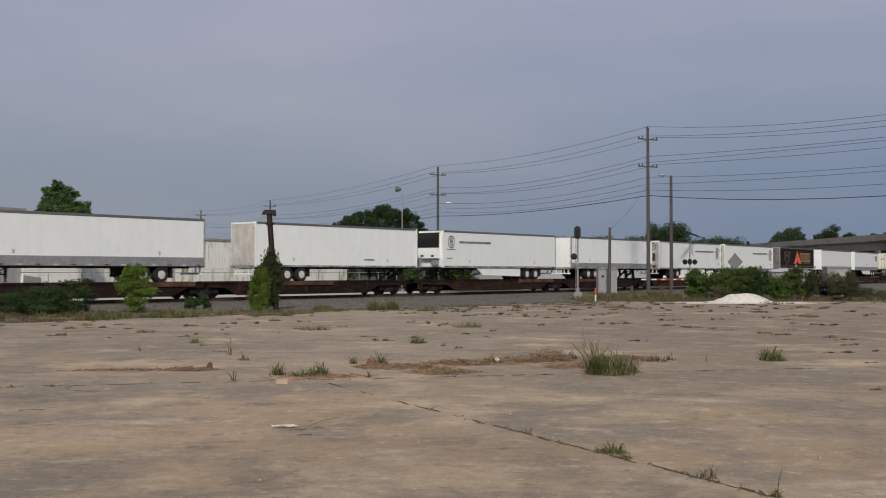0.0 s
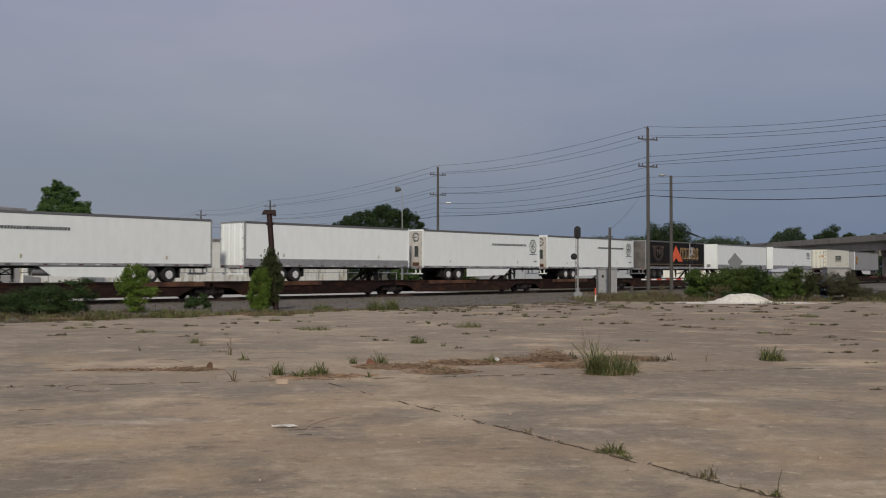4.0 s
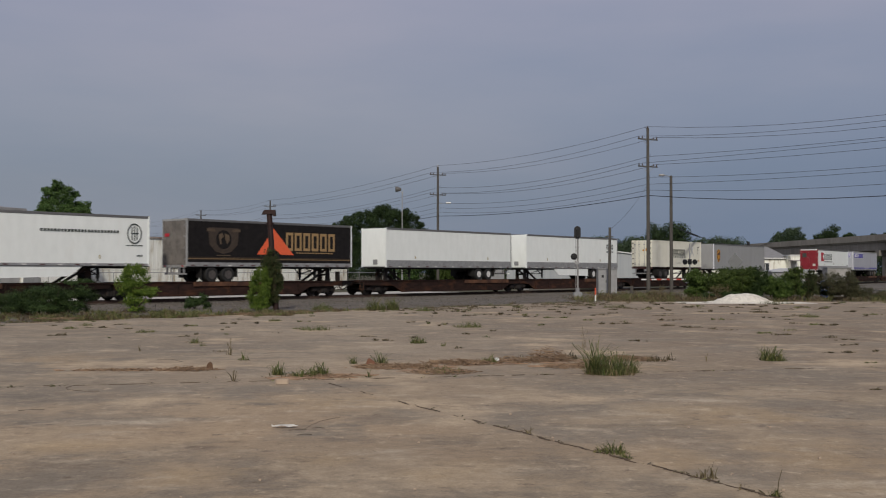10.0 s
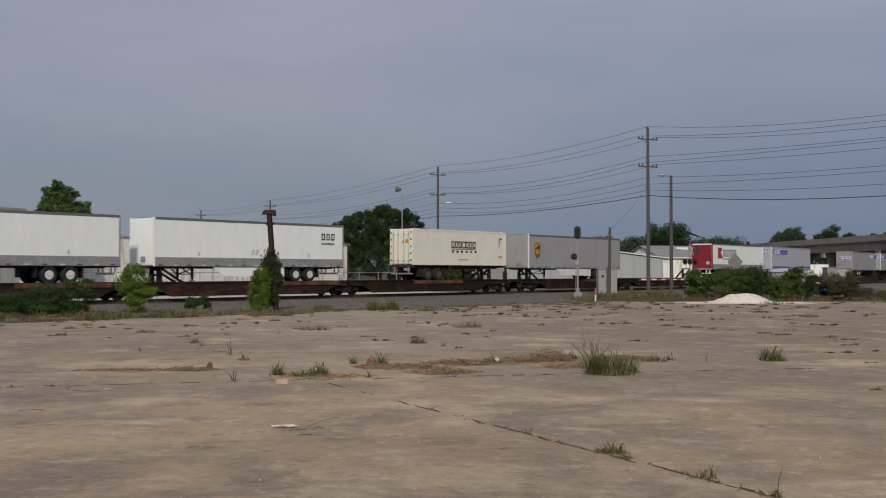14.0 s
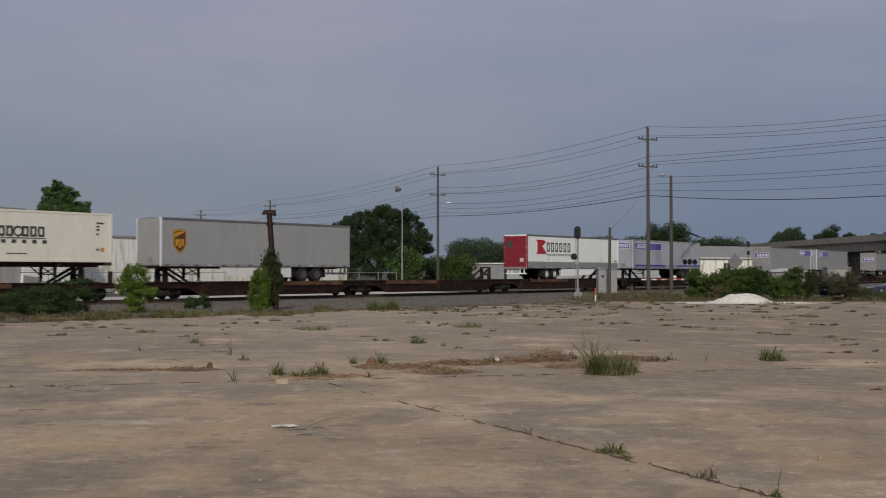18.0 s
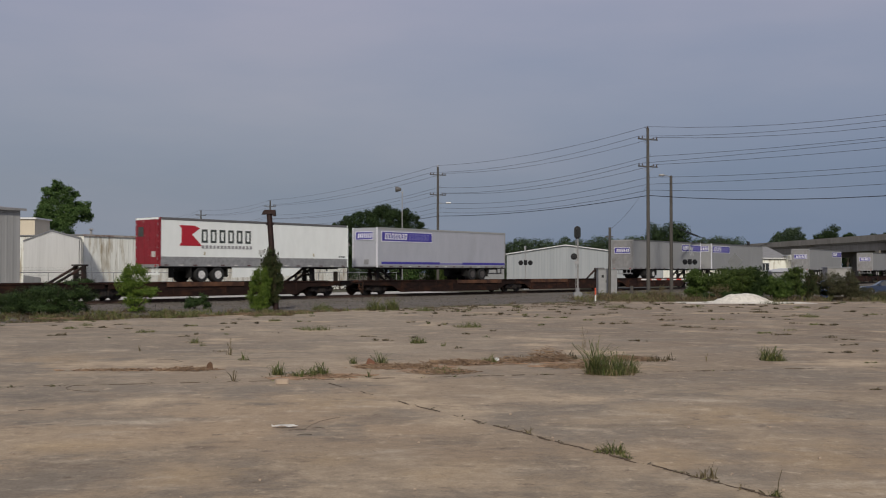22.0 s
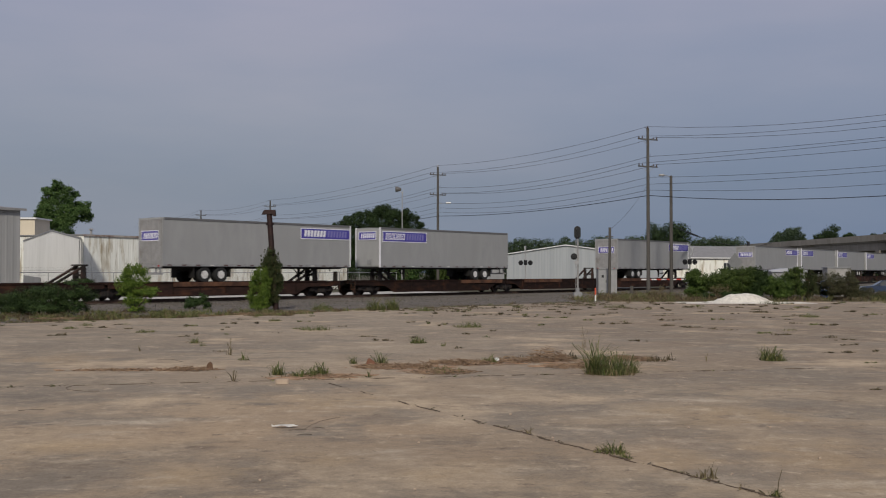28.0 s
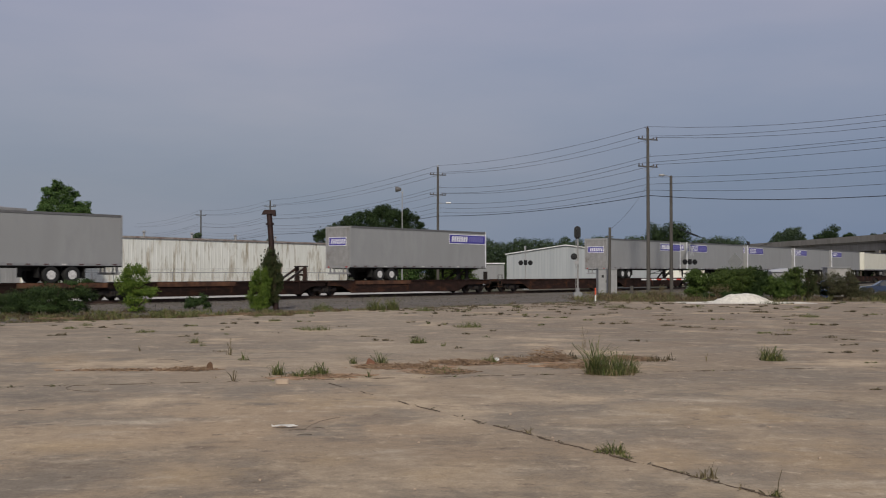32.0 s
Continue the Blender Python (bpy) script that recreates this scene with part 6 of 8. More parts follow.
mk = thing("marker_post", "slim white plastic marker post with an orange top", "marker post", pose(10.15, 70.0, 0))
part("post", Shape().lathe([(GROUND, 0.05), (0.22, 0.05)], (0, 0, 0), "z", 8), TRIMWHITE, mk)
part("cap", Shape().lathe([(0.22, 0.055), (0.62, 0.055), (0.68, 0.02)], (0, 0, 0), "z", 8), plain("orange_red_plastic", (0.55, 0.10, 0.05), 0.5), mk)
st = thing("wooden_stump", "short weathered wooden post in the grass", "post", pose(13.9, 77.5, 0))
part("post", Shape().tube((0, 0, GROUND), (0.02, 0, 0.72), 0.13, 0.12, n=8), WOODPOLE, st)

# crossing signals and gate
def crossing(m, label, gate=0, turn=0.0, lift=0.0):
    t = thing("crossing_signal", label, "crossing signal", m)
    part("mast", Shape().tube((0, 0, GROUND), (0, 0, 4.7), 0.07, n=8), GALV, t)
    for y, q in ((-0.10, 1), (-0.13, -1)):
        board = [(0.41 + q * x, y, 3.90 + z) for x, z in ((-0.46, -0.36), (-0.34, -0.48), (0.46, 0.36), (0.34, 0.48))]
        part("crossbuck", Shape().prism(board, (0, 0.02, 0)), CROSSWHITE, t, "weathered white crossbuck board", pose(0, 0, lift, 0, 0, turn))
    part("lamp_bar", Shape().bar((-0.75, 0, 2.8), (0.75, 0, 2.8), 0.06).box(-0.14, 0.14, -0.14, 0.14, 2.55, 3.1), SIGNALBLACK, t)
    for x in (-0.62, 0.62):
        l = part("lamp", Shape().tube((x, -0.05, 2.8), (x, 0.03, 2.8), 0.28, n=16), SIGNALBLACK, t, "black round crossing lamp")
        part("hood", Shape().tube((x, -0.05, 2.8), (x, -0.32, 2.8), 0.12, n=10), SIGNALBLACK, l)
    part("base", Shape().box(-0.3, 0.3, -0.3, 0.3, GROUND, 0.3, 0.05), GALV, t)
    if gate:
        g = part("gate_mechanism", Shape().box(-0.25, 0.25, 0.08, 0.5, 0.6, 1.25, 0.04), GALV, t)
        for k in range(9):
            x0, x1 = 0.3 + 0.62 * k, 0.3 + 0.62 * (k + 1)
            part("gate_board", Shape().box(*sorted((gate * x0, gate * x1)), 0.2, 0.24, 0.93, 1.06), (TRIMWHITE, REDPAINT)[k % 2], t)
        part("counterweight", Shape().box(*sorted((-gate * 0.3, -gate * 1.2)), 0.15, 0.3, 0.85, 1.15), GALV, t)
    return t


crossing(pose(25.6, 109.0, 0, 0, 0, 24), "crossing signal mast with black lamps and a lowered striped gate", -1, 34)
crossing(pose(9.35, 119.0, 0, 0, 0, 205), "far crossing signal mast with round black lamps and crossbuck", 0, 62, 0.3)

sign = thing("diamond_sign", "back of a diamond road sign on a steel post", "sign", pose(26.55, 95.5, 0, 0, 0, -52))
part("post", Shape().box(-0.04, 0.04, 0.0, 0.06, GROUND, 3.45), GALV, sign)
part("plate", Shape().prism([(0, -0.02, 1.85), (0.84, -0.02, 2.67), (0, -0.02, 3.49), (-0.84, -0.02, 2.67)], (0, 0.012, 0)), SIGNBACK, sign)
fs = thing("signal_post", "slim dark signal post beyond the track", "signal", pose(46.5, 160.0, 0))
part("post", Shape().tube((0, 0, GROUND), (0, 0, 5.0), 0.09, n=6), WALLGREY, fs)
part("head", Shape().box(-0.20, 0.20, -0.2, 0.2, 5.6, 6.4, 0.08), SIGNALBLACK, fs)
part("lower_head", Shape().box(-0.18, 0.18, -0.2, 0.2, 4.4, 5.0, 0.08), SIGNALBLACK, fs)

# utility boxes and barrel among the bushes
ub = thing("utility_box", "pale grey-white metal utility box with flat lid", "utility box", pose(28.0, 86.0, 0))
part("body", Shape().box(-1.35, 1.35, -0.9, 0.9, GROUND, 1.75, 0.03), CABGREY, ub)
part("lid", Shape().prism([(-1.5, -1.05, 1.75), (1.5, -1.05, 1.75), (1.5, -1.05, 1.86), (0, -1.05, 2.05), (-1.5, -1.05, 1.86)], (0, 2.1, 0)), LILAC, ub)
part("vent", Shape().tube((0.9, 0, 1.9), (0.9, 0, 2.35), 0.06, n=6), GALV, ub)
ub2 = thing("equipment_cabinet", "weathered grey equipment cabinet among bushes", "cabinet", pose(32.2, 86.0, 0))
part("body", Shape().box(-0.95, 0.95, -0.6, 0.6, GROUND, 2.05, 0.03), plain("weathered_grey_cabinet", (0.31, 0.30, 0.285), 0.7, 0, 0.2, 2.0), ub2)
part("side_door", Shape().box(-0.97, -0.30, -0.63, -0.60, 0.2, 1.95), plain("stained_grey_door", (0.24, 0.23, 0.21), 0.7), ub2)
part("roof", Shape().box(-1.0, 1.0, -0.65, 0.65, 2.05, 2.13), WALLGREY, ub2)
bl = thing("blue_barrel", "faded blue plastic barrel behind the bushes", "barrel", pose(29.0, 80.0, 0))
part("body", Shape().lathe([(GROUND, 0.27), (0.2, 0.30), (0.7, 0.30), (1.05, 0.27), (1.08, 0.2)], (0, 0, 0), "z", 14), BLUEPLASTIC, bl, smooth=True)
part("band", Shape().lathe([(0.38, 0.305), (0.42, 0.315), (0.46, 0.305)], (0, 0, 0), "z", 14), TRIMWHITE, bl)

# rusty pipe post with vines at the lot's edge
vp = thing("vine_covered_post", "dark rust-red steel post overgrown with vines", "post", pose(-8.52, 54.0, 0))
foot, head = Vector((-0.05, 0, GROUND)), Vector((-0.42, 0, 4.75))
part("post", Shape().tube(foot, head, 0.15, 0.14, n=10), DARKPOLE, vp)
part("hood", Shape().prism([(-0.80, -0.16, 4.68), (-0.66, -0.16, 4.92), (-0.10, -0.16, 4.92), (-0.08, -0.16, 4.60), (-0.22, -0.16, 4.60), (-0.26, -0.16, 4.70)], (0, 0.32, 0)), DARKPOLE, vp, "hooked steel hood")
part("collar", Shape().tube((-0.38, 0, 4.15), (-0.385, 0, 4.25), 0.21, n=10), DARKPOLE, vp)

# ---- plants ----
def leaf_cloud(name, mat, blobs, count, size, seed, parent=None, label="", flat=0.7, thin=0.5, fuzz=0.12):
    """Many small leaves over a crowd of rounded clumps (x, y, z, rx, ry, rz)."""
    g = np.random.default_rng(seed)
    b = np.array(blobs, float)
    w = b[:, 3] * b[:, 4] + b[:, 4] * b[:, 5] + b[:, 3] * b[:, 5]
    pick = g.choice(len(b), count, p=w / w.sum())
    d = g.normal(size=(count, 3))
    d /= np.linalg.norm(d, axis=1)[:, None]
    r = 1 - g.random(count) ** 2 * 0.55 + g.normal(size=count) * fuzz
    p = b[pick, :3] + d * b[pick, 3:] * r[:, None]
    nrm = d * 0.8 + g.normal(size=(count, 3)) * 0.6 + np.array([0, 0, flat])
    nrm /= np.linalg.norm(nrm, axis=1)[:, None]
    a = np.cross(nrm, g.normal(size=(count, 3)))
    a /= np.linalg.norm(a, axis=1)[:, None]
    c = np.cross(nrm, a)
    s = size * (0.55 + 0.9 * g.random(count))[:, None]
    bend = nrm * s * 0.18
    v = np.stack([p - a * s, p - c * s * thin - bend, p + a * s, p + c * s * thin - bend], 1).reshape(-1, 3)
    me = bpy.data.meshes.new(name)
    me.from_pydata(v.tolist(), [], np.arange(count * 4).reshape(-1, 4).tolist())
    me.materials.append(mat)
    return part(name, me, None, parent, label)


def tree(name, label, x, y, base, height, spread, mat, leaves, size, seed, crown_from=0.3, clumps=26, lumps=None, group=""):
    t = thing(name, label, "tree", pose(x, y, GROUND), group)
    r = random.Random(seed)
    tr = Shape()
    tr.tube((0, 0, 0), (0.1, 0, height * crown_from), base, base * 0.75, n=8)
    tr.tube((0.1, 0, height * crown_from), (0.0, 0.1, height * 0.8), base * 0.75, base * 0.2, n=7)
    part("trunk", tr, BARK, t)
    blobs = []
    for k in range(clumps):
        a = r.uniform(0, 2 * math.pi)
        f = r.random()
        z = height * (crown_from + (1 - crown_from) * f * 0.9)
        wide = spread * math.sin(math.pi * (0.18 + 0.74 * f)) ** 0.8
        q = wide * math.sqrt(r.random())
        cx, cy = q * math.cos(a), q * math.sin(a)
        s = spread * r.uniform(0.20, 0.36)
        blobs.append((cx, cy, z, s, s, s * r.uniform(0.6, 0.9)))
        if k < 9:
            part("limb", Shape().tube((0.05, 0, height * (crown_from + 0.25 * f)), (cx * 0.9, cy * 0.9, z), base * 0.32, base * 0.08, n=5), BARK, t)
    for b in lumps or ():
        blobs.append(b)
    leaf_cloud("crown", mat, blobs, leaves, size, seed, t)
    return t


def lobed(name, label, x, y, base, trunk_top, lobes, mat, leaves, size, seed, group=""):
    """A full-grown tree: trunk, limbs and a crown of lobes (x, y, z, radius), each broken into small clumps."""
    t = thing(name, label, "tree", pose(x, y, GROUND), group)
    r = random.Random(seed)
    part("trunk", Shape().tube((0, 0, 0), (0.1, 0, trunk_top * 0.5), base, base * 0.8, n=8).tube((0.1, 0, trunk_top * 0.5), (0, 0.1, trunk_top), base * 0.8, base * 0.25, n=7), BARK, t)
    blobs = []
    for k, (lx, ly, lz, lr) in enumerate(lobes):
        if k < 8:
            part("limb", Shape().tube((0.05, 0, min(trunk_top * 0.9, lz * 0.6)), (lx, ly, lz), base * 0.35, base * 0.08, n=5), BARK, t)
        blobs.append((lx, ly, lz, lr * 0.92, lr * 0.92, lr * 0.86))
        for _ in range(15):
            d = Vector((r.gauss(0, 1), r.gauss(0, 1), r.gauss(0, 1))).normalized() * lr * r.uniform(0.6, 1.0)
            s = lr * r.uniform(0.22, 0.55)
            blobs.append((lx + d.x, ly + d.y, lz + d.z * 0.9, s, s, s * 0.8))
    leaf_cloud("crown", mat, blobs, leaves, size, seed, t, fuzz=0.20)
    return t


lobed("tree", "leafy green tree behind the cream building", -44.85, 122, 0.28, 8.5, [(0.17, -0.6, 12.18, 0.59), (-0.29, 0.5, 11.78, 0.59), (0.70, 0.0, 11.65, 0.66), (-0.88, -0.9, 11.32, 0.59), (1.36, -0.6, 11.32, 0.66), (1.95, 0.5, 10.99, 0.46), (-1.07, 0.0, 10.53, 0.72), (0.25, -0.9, 10.66, 0.85), (1.43, -0.6, 10.34, 0.79), (-2.04, 0.5, 9.61, 0.46), (-1.39, 0.0, 9.68, 0.79), (-0.07, -0.9, 9.35, 1.05), (1.38, -0.6, 9.22, 0.92), (2.22, 0.5, 9.87, 0.46), (3.21, 0.0, 9.74, 0.66), (3.68, -0.9, 9.09, 0.46), (2.76, -0.6, 9.09, 0.59), (-2.30, 0.5, 9.09, 0.39), (-1.38, 0.0, 8.56, 0.92), (0.27, -0.9, 8.03, 1.18), (1.91, -0.6, 8.36, 0.92), (3.22, 0.5, 8.43, 0.72), (-0.71, 0.0, 7.25, 0.92), (1.26, -0.9, 7.05, 1.05), (-1.90, -0.6, 8.36, 0.52)], LEAF, 46000, 0.085, 3)
lobed("tree", "broad dark green tree beside the warehouse", -8.58, 140, 0.45, 8.0, [(0.59, -0.6, 10.14, 0.98), (1.49, 0.5, 9.84, 0.98), (-0.46, 0.0, 9.69, 0.98), (2.47, -0.9, 9.61, 0.90), (3.60, -0.6, 9.54, 0.90), (4.58, 0.5, 9.31, 0.75), (-1.67, 0.0, 9.38, 0.98), (-2.87, -0.9, 9.08, 0.90), (-4.08, -0.6, 8.63, 0.90), (-5.28, 0.5, 8.03, 0.90), (-6.34, 0.0, 7.50, 0.90), (-7.39, -0.9, 7.05, 0.83), (-8.07, -0.6, 6.52, 0.60), (5.34, 0.5, 8.25, 0.75), (5.87, 0.0, 7.27, 0.75), (6.77, -0.9, 6.59, 0.53), (0.74, -0.6, 8.18, 1.81), (-1.52, 0.5, 7.80, 1.51), (3.38, 0.0, 7.80, 1.51), (-3.78, -0.9, 7.05, 1.51), (-6.03, -0.6, 5.92, 1.36), (-7.54, 0.5, 5.54, 0.98), (-0.76, 0.0, 5.92, 1.96), (2.25, -0.9, 5.92, 1.81), (4.89, -0.6, 5.92, 1.51), (6.47, 0.5, 5.16, 0.90), (-3.02, 0.0, 4.41, 1.96), (0.75, -0.9, 3.66, 1.96), (4.51, -0.6, 3.51, 1.81), (-6.40, 0.5, 3.66, 1.51), (6.55, 0.0, 2.90, 1.05), (-4.52, -0.9, 2.53, 1.51), (-1.13, -0.6, 2.30, 1.20), (2.26, 0.5, 2.15, 1.20)], LEAFMID, 110000, 0.105, 5)
lobed("tree", "olive green bushy tree among the dark ones", -4.6, 131, 0.2, 3.5, [(0, 0, 4.2, 1.3), (-0.9, 0, 3.0, 1.4), (0.9, 0, 3.0, 1.4), (0, 0, 1.6, 1.7)], LEAF, 3200, 0.15, 6)


def wood(name, label, x0, x1, y0, y1, low, high, mat, leaves, size, seed, seat=GROUND, lump=(1.6, 3.2)):
    """A stretch of wood as one mass of leaves with an uneven top."""
    r = random.Random(seed)
    blobs = []
    n = max(8, int((x1 - x0) / 1.0))
    for k in range(n):
        x = x0 + (x1 - x0) * (k + r.random()) / n
        top = r.uniform(low, high)
        y = r.uniform(y0, y1)
        s = r.uniform(*lump)
        for z in np.arange(s * 0.5, top - s * 0.6, s * 0.9):
            blobs.append((x + r.uniform(-0.8, 0.8), y, seat + z, s * r.uniform(0.8, 1.1), s, s * 0.8))
        blobs.append((x, y, seat + top - s * 0.6, s * 0.75, s * 0.75, s * 0.6))
    ob = leaf_cloud(name, mat, blobs, leaves, size, seed)
    return tagged(ob, label, "trees", kind="stuff")


wood("hedge", "dense green thicket beyond the railway yard", -6.0, 3.9, 146, 150, 3.4, 4.8, LEAFBUSH, 24000, 0.13, 21, lump=(0.9, 1.7))
wood("far_woods", "hazy green line of distant trees", 2.0, 50.0, 262, 276, 9.6, 11.6, LEAFHAZED, 70000, 0.24, 22)
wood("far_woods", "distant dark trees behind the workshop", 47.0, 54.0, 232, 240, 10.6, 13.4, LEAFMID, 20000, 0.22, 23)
wood("far_woods", "distant trees behind the workshop", 42.5, 69.0, 238, 246, 9.0, 10.5, LEAFHAZED, 36000, 0.25, 24)
wood("far_woods", "distant trees beyond the warehouse roofs", -85.0, -24.0, 300, 312, 7.0, 11.0, LEAFHAZED, 16000, 0.36, 25)
wood("far_woods", "dark trees under and behind the overpass", 66.0, 200.0, 392, 420, 7.0, 11.5, LEAFDARK, 26000, 0.5, 26)
for x, y, hgt, spr, sd in ((114.0, 362, 13.4, 3.2, 31), (117.5, 366, 16.4, 4.0, 32), (122.8, 368, 18.0, 4.0, 33), (127.0, 370, 14.6, 2.6, 40), (134.5, 374, 15.8, 3.2, 34), (139.5, 376, 18.2, 4.8, 35), (145.5, 378, 16.4, 3.4, 36), (151.0, 380, 15.0, 2.6, 39), (157.5, 384, 16.6, 2.0, 37), (163.0, 386, 17.0, 2.4, 38)):
    rl = random.Random(sd)
    crown = [(rl.uniform(-1.0, 1.0) * spr * (1 - 0.5 * k / 12), rl.uniform(-0.4, 0.4) * spr, hgt * (0.42 + 0.046 * k), spr * rl.uniform(0.34, 0.52)) for k in range(12)]
    crown.append((0.0, 0.0, hgt - spr * 0.45, spr * 0.45))
    lobed("tree", "far rounded green tree behind the overpass", x, y, 0.4, hgt * 0.8, crown, LEAFMID if sd in (34, 35, 36) else LEAFHAZED, 6500, 0.27, sd, "trees behind the overpass")
for x, y, hgt in ((-48.0, 206, 10.4), (-43.0, 208, 9.8), (-34.0, 206, 9.2), (-45, 240, 9.0), (-42.0, 232, 10.0), (-30.0, 215, 9.0)):
    tree("tree", "small far tree beyond the warehouse roof", x, y, 0.2, hgt, 2.0, LEAFHAZED, 1900, 0.24, int(hgt * 10 - x), 0.3, 12, group="trees beyond the warehouse")


def bush(name, label, x, y, z, blobs, mat, leaves, size, seed, stems=6, thin=0.5):
    t = thing(name, label, "bush", pose(x, y, z))
    r = random.Random(seed)
    sh = Shape()
    for k in range(stems):
        b = blobs[r.randrange(len(blobs))]
        sh.tube((r.uniform(-0.2, 0.2), r.uniform(-0.2, 0.2), -0.05), (b[0], b[1], b[2]), 0.03, 0.01, n=5)
    part("stems", sh, BARK, t)
    leaf_cloud("leaves", mat, blobs, leaves, size, seed, t, thin=thin, fuzz=0.26)
    return t


def mound(w, d, hgt, n, seed, taper=0.35):
    r = random.Random(seed)
    out = []
    for k in range(n):
        f = r.random()
        z = hgt * f
        s = 1 - taper * f
        out.append((r.uniform(-w, w) * s, r.uniform(-d, d) * s, max(0.15, z * 0.85), w * 0.28 + 0.1, d * 0.3 + 0.1, hgt * 0.16 + 0.05))
    return out


def clumpy(lobes, depth, seed, parts=9):
    """Lobes (x, z, half width, half height) broken into small uneven clumps, spread over the depth."""
    r = random.Random(seed)
    out = []
    for x, z, rx, rz in lobes:
        out.append((x, r.uniform(-0.3, 0.3) * depth, max(0.08, z), rx * 0.84, min(rx, depth) * 0.85, rz * 0.84))
        for _ in range(parts):
            a, q = r.uniform(0, 6.283), math.sqrt(r.random())
            s = r.uniform(0.34, 0.70)
            out.append((x + rx * q * 0.85 * math.cos(a), r.uniform(-depth, depth), max(0.08, z + rz * q * 0.85 * math.sin(a)), rx * s, min(rx, depth) * s + 0.05, rz * s))
        for _ in range(4):
            a, s = r.uniform(-0.4, 3.54), r.uniform(0.10, 0.22)
            q = r.uniform(0.95, 1.3)
            out.append((x + rx * q * math.cos(a), r.uniform(-depth, depth), max(0.08, z + rz * q * math.sin(a)), rx * s, 0.08, rz * s * 1.4))
    return out


bush("bush", "low spreading dark green bush at the lot edge", -17.63, 47.0, GROUND, clumpy([(-1.46, 0.70, 0.61, 0.33), (-0.70, 0.91, 0.61, 0.38), (0.16, 0.98, 0.61, 0.40), (0.91, 0.96, 0.56, 0.38), (1.57, 0.98, 0.35, 0.35), (-1.66, 0.38, 0.61, 0.23), (-0.65, 0.43, 0.76, 0.28), (0.57, 0.38, 0.76, 0.23), (1.45, 0.50, 0.30, 0.28), (1.06, 1.51, 0.35, 0.10), (1.62, 1.59, 0.25, 0.08), (-2.42, 0.63, 0.51, 0.30)], 0.9, 41), LEAFDEEP, 28500, 0.04, 41, thin=0.4)
bush("bush", "upright bright green bush at the lot edge", -14.82, 50.5, GROUND, clumpy([(-0.06, 2.05, 0.43, 0.22), (-0.38, 1.86, 0.24, 0.24), (0.32, 1.97, 0.27, 0.22), (-0.43, 1.48, 0.33, 0.33), (0.16, 1.53, 0.38, 0.33), (0.54, 1.59, 0.16, 0.22), (-0.62, 1.10, 0.22, 0.27), (-0.08, 1.05, 0.38, 0.33), (0.44, 1.10, 0.33, 0.24), (0.95, 1.10, 0.27, 0.14), (0.76, 0.88, 0.22, 0.16), (-0.16, 0.61, 0.38, 0.27), (0.39, 0.59, 0.33, 0.27), (0.06, 0.29, 0.43, 0.16), (-0.33, 2.19, 0.11, 0.16), (0.16, 2.24, 0.14, 0.14)], 0.55, 42), LEAFBRIGHT, 14250, 0.042, 42, thin=0.35)
bush("bush", "small low green bush by the ballast", -13.04, 55.5, GROUND, clumpy([(-0.05, 0.45, 0.39, 0.27), (0.33, 0.60, 0.24, 0.24), (-0.35, 0.24, 0.33, 0.15), (0.57, 0.24, 0.18, 0.15)], 0.4, 43), LEAFDEEP, 3900, 0.042, 43, thin=0.5)
bush("bush", "feathery bright green bush beside the vine-covered post", -9.33, 53.4, GROUND, clumpy([(0.14, 2.00, 0.23, 0.26), (-0.12, 1.74, 0.26, 0.26), (0.32, 1.60, 0.23, 0.29), (-0.29, 1.31, 0.26, 0.32), (0.14, 1.17, 0.29, 0.34), (-0.40, 0.79, 0.23, 0.32), (-0.03, 0.65, 0.34, 0.34), (0.40, 0.82, 0.20, 0.34), (-0.11, 0.28, 0.40, 0.17), (0.32, 0.31, 0.23, 0.17)], 0.45, 44), LEAFFRESH, 18000, 0.042, 44, thin=0.28)
leaf_cloud("vines", LEAFVINE, clumpy([(-0.31, 2.79, 0.26, 0.26), (-0.45, 2.50, 0.29, 0.29), (-0.10, 2.42, 0.26, 0.29), (-0.54, 2.16, 0.23, 0.32), (-0.16, 2.07, 0.32, 0.35), (0.07, 1.95, 0.17, 0.32), (-0.39, 1.69, 0.32, 0.35), (-0.01, 1.55, 0.26, 0.38), (-0.25, 1.20, 0.32, 0.38), (0.02, 1.02, 0.23, 0.35), (-0.19, 0.73, 0.29, 0.38), (-0.33, 0.33, 0.26, 0.32), (-0.04, 0.27, 0.20, 0.29), (-0.44, 0.01, 0.23, 0.17)], 0.36, 45, 9), 24000, 0.036, 45, vp, "dull green vines climbing the post")
bush("bush", "upright green bush by the crossing road", 17.78, 74.0, GROUND, clumpy([(-0.04, 1.90, 0.44, 0.28), (-0.36, 1.54, 0.32, 0.32), (0.36, 1.50, 0.32, 0.32), (-0.00, 1.14, 0.48, 0.36), (-0.36, 0.70, 0.36, 0.36), (0.35, 0.63, 0.36, 0.32), (0.04, 0.39, 0.48, 0.20)], 0.8, 50), LEAFBUSHY, 10500, 0.055, 50, thin=0.5)
bush("bush", "overgrown green bramble bush behind the stone pile", 19.07, 73.0, GROUND, clumpy([(-0.31, 1.58, 0.55, 0.31), (0.32, 1.82, 0.55, 0.35), (-0.00, 1.19, 0.71, 0.39), (-0.47, 0.96, 0.31, 0.31), (0.59, 1.27, 0.55, 0.47), (0.07, 0.64, 0.71, 0.31)], 0.8, 51), LEAFBUSH, 12750, 0.05, 51, thin=0.5)
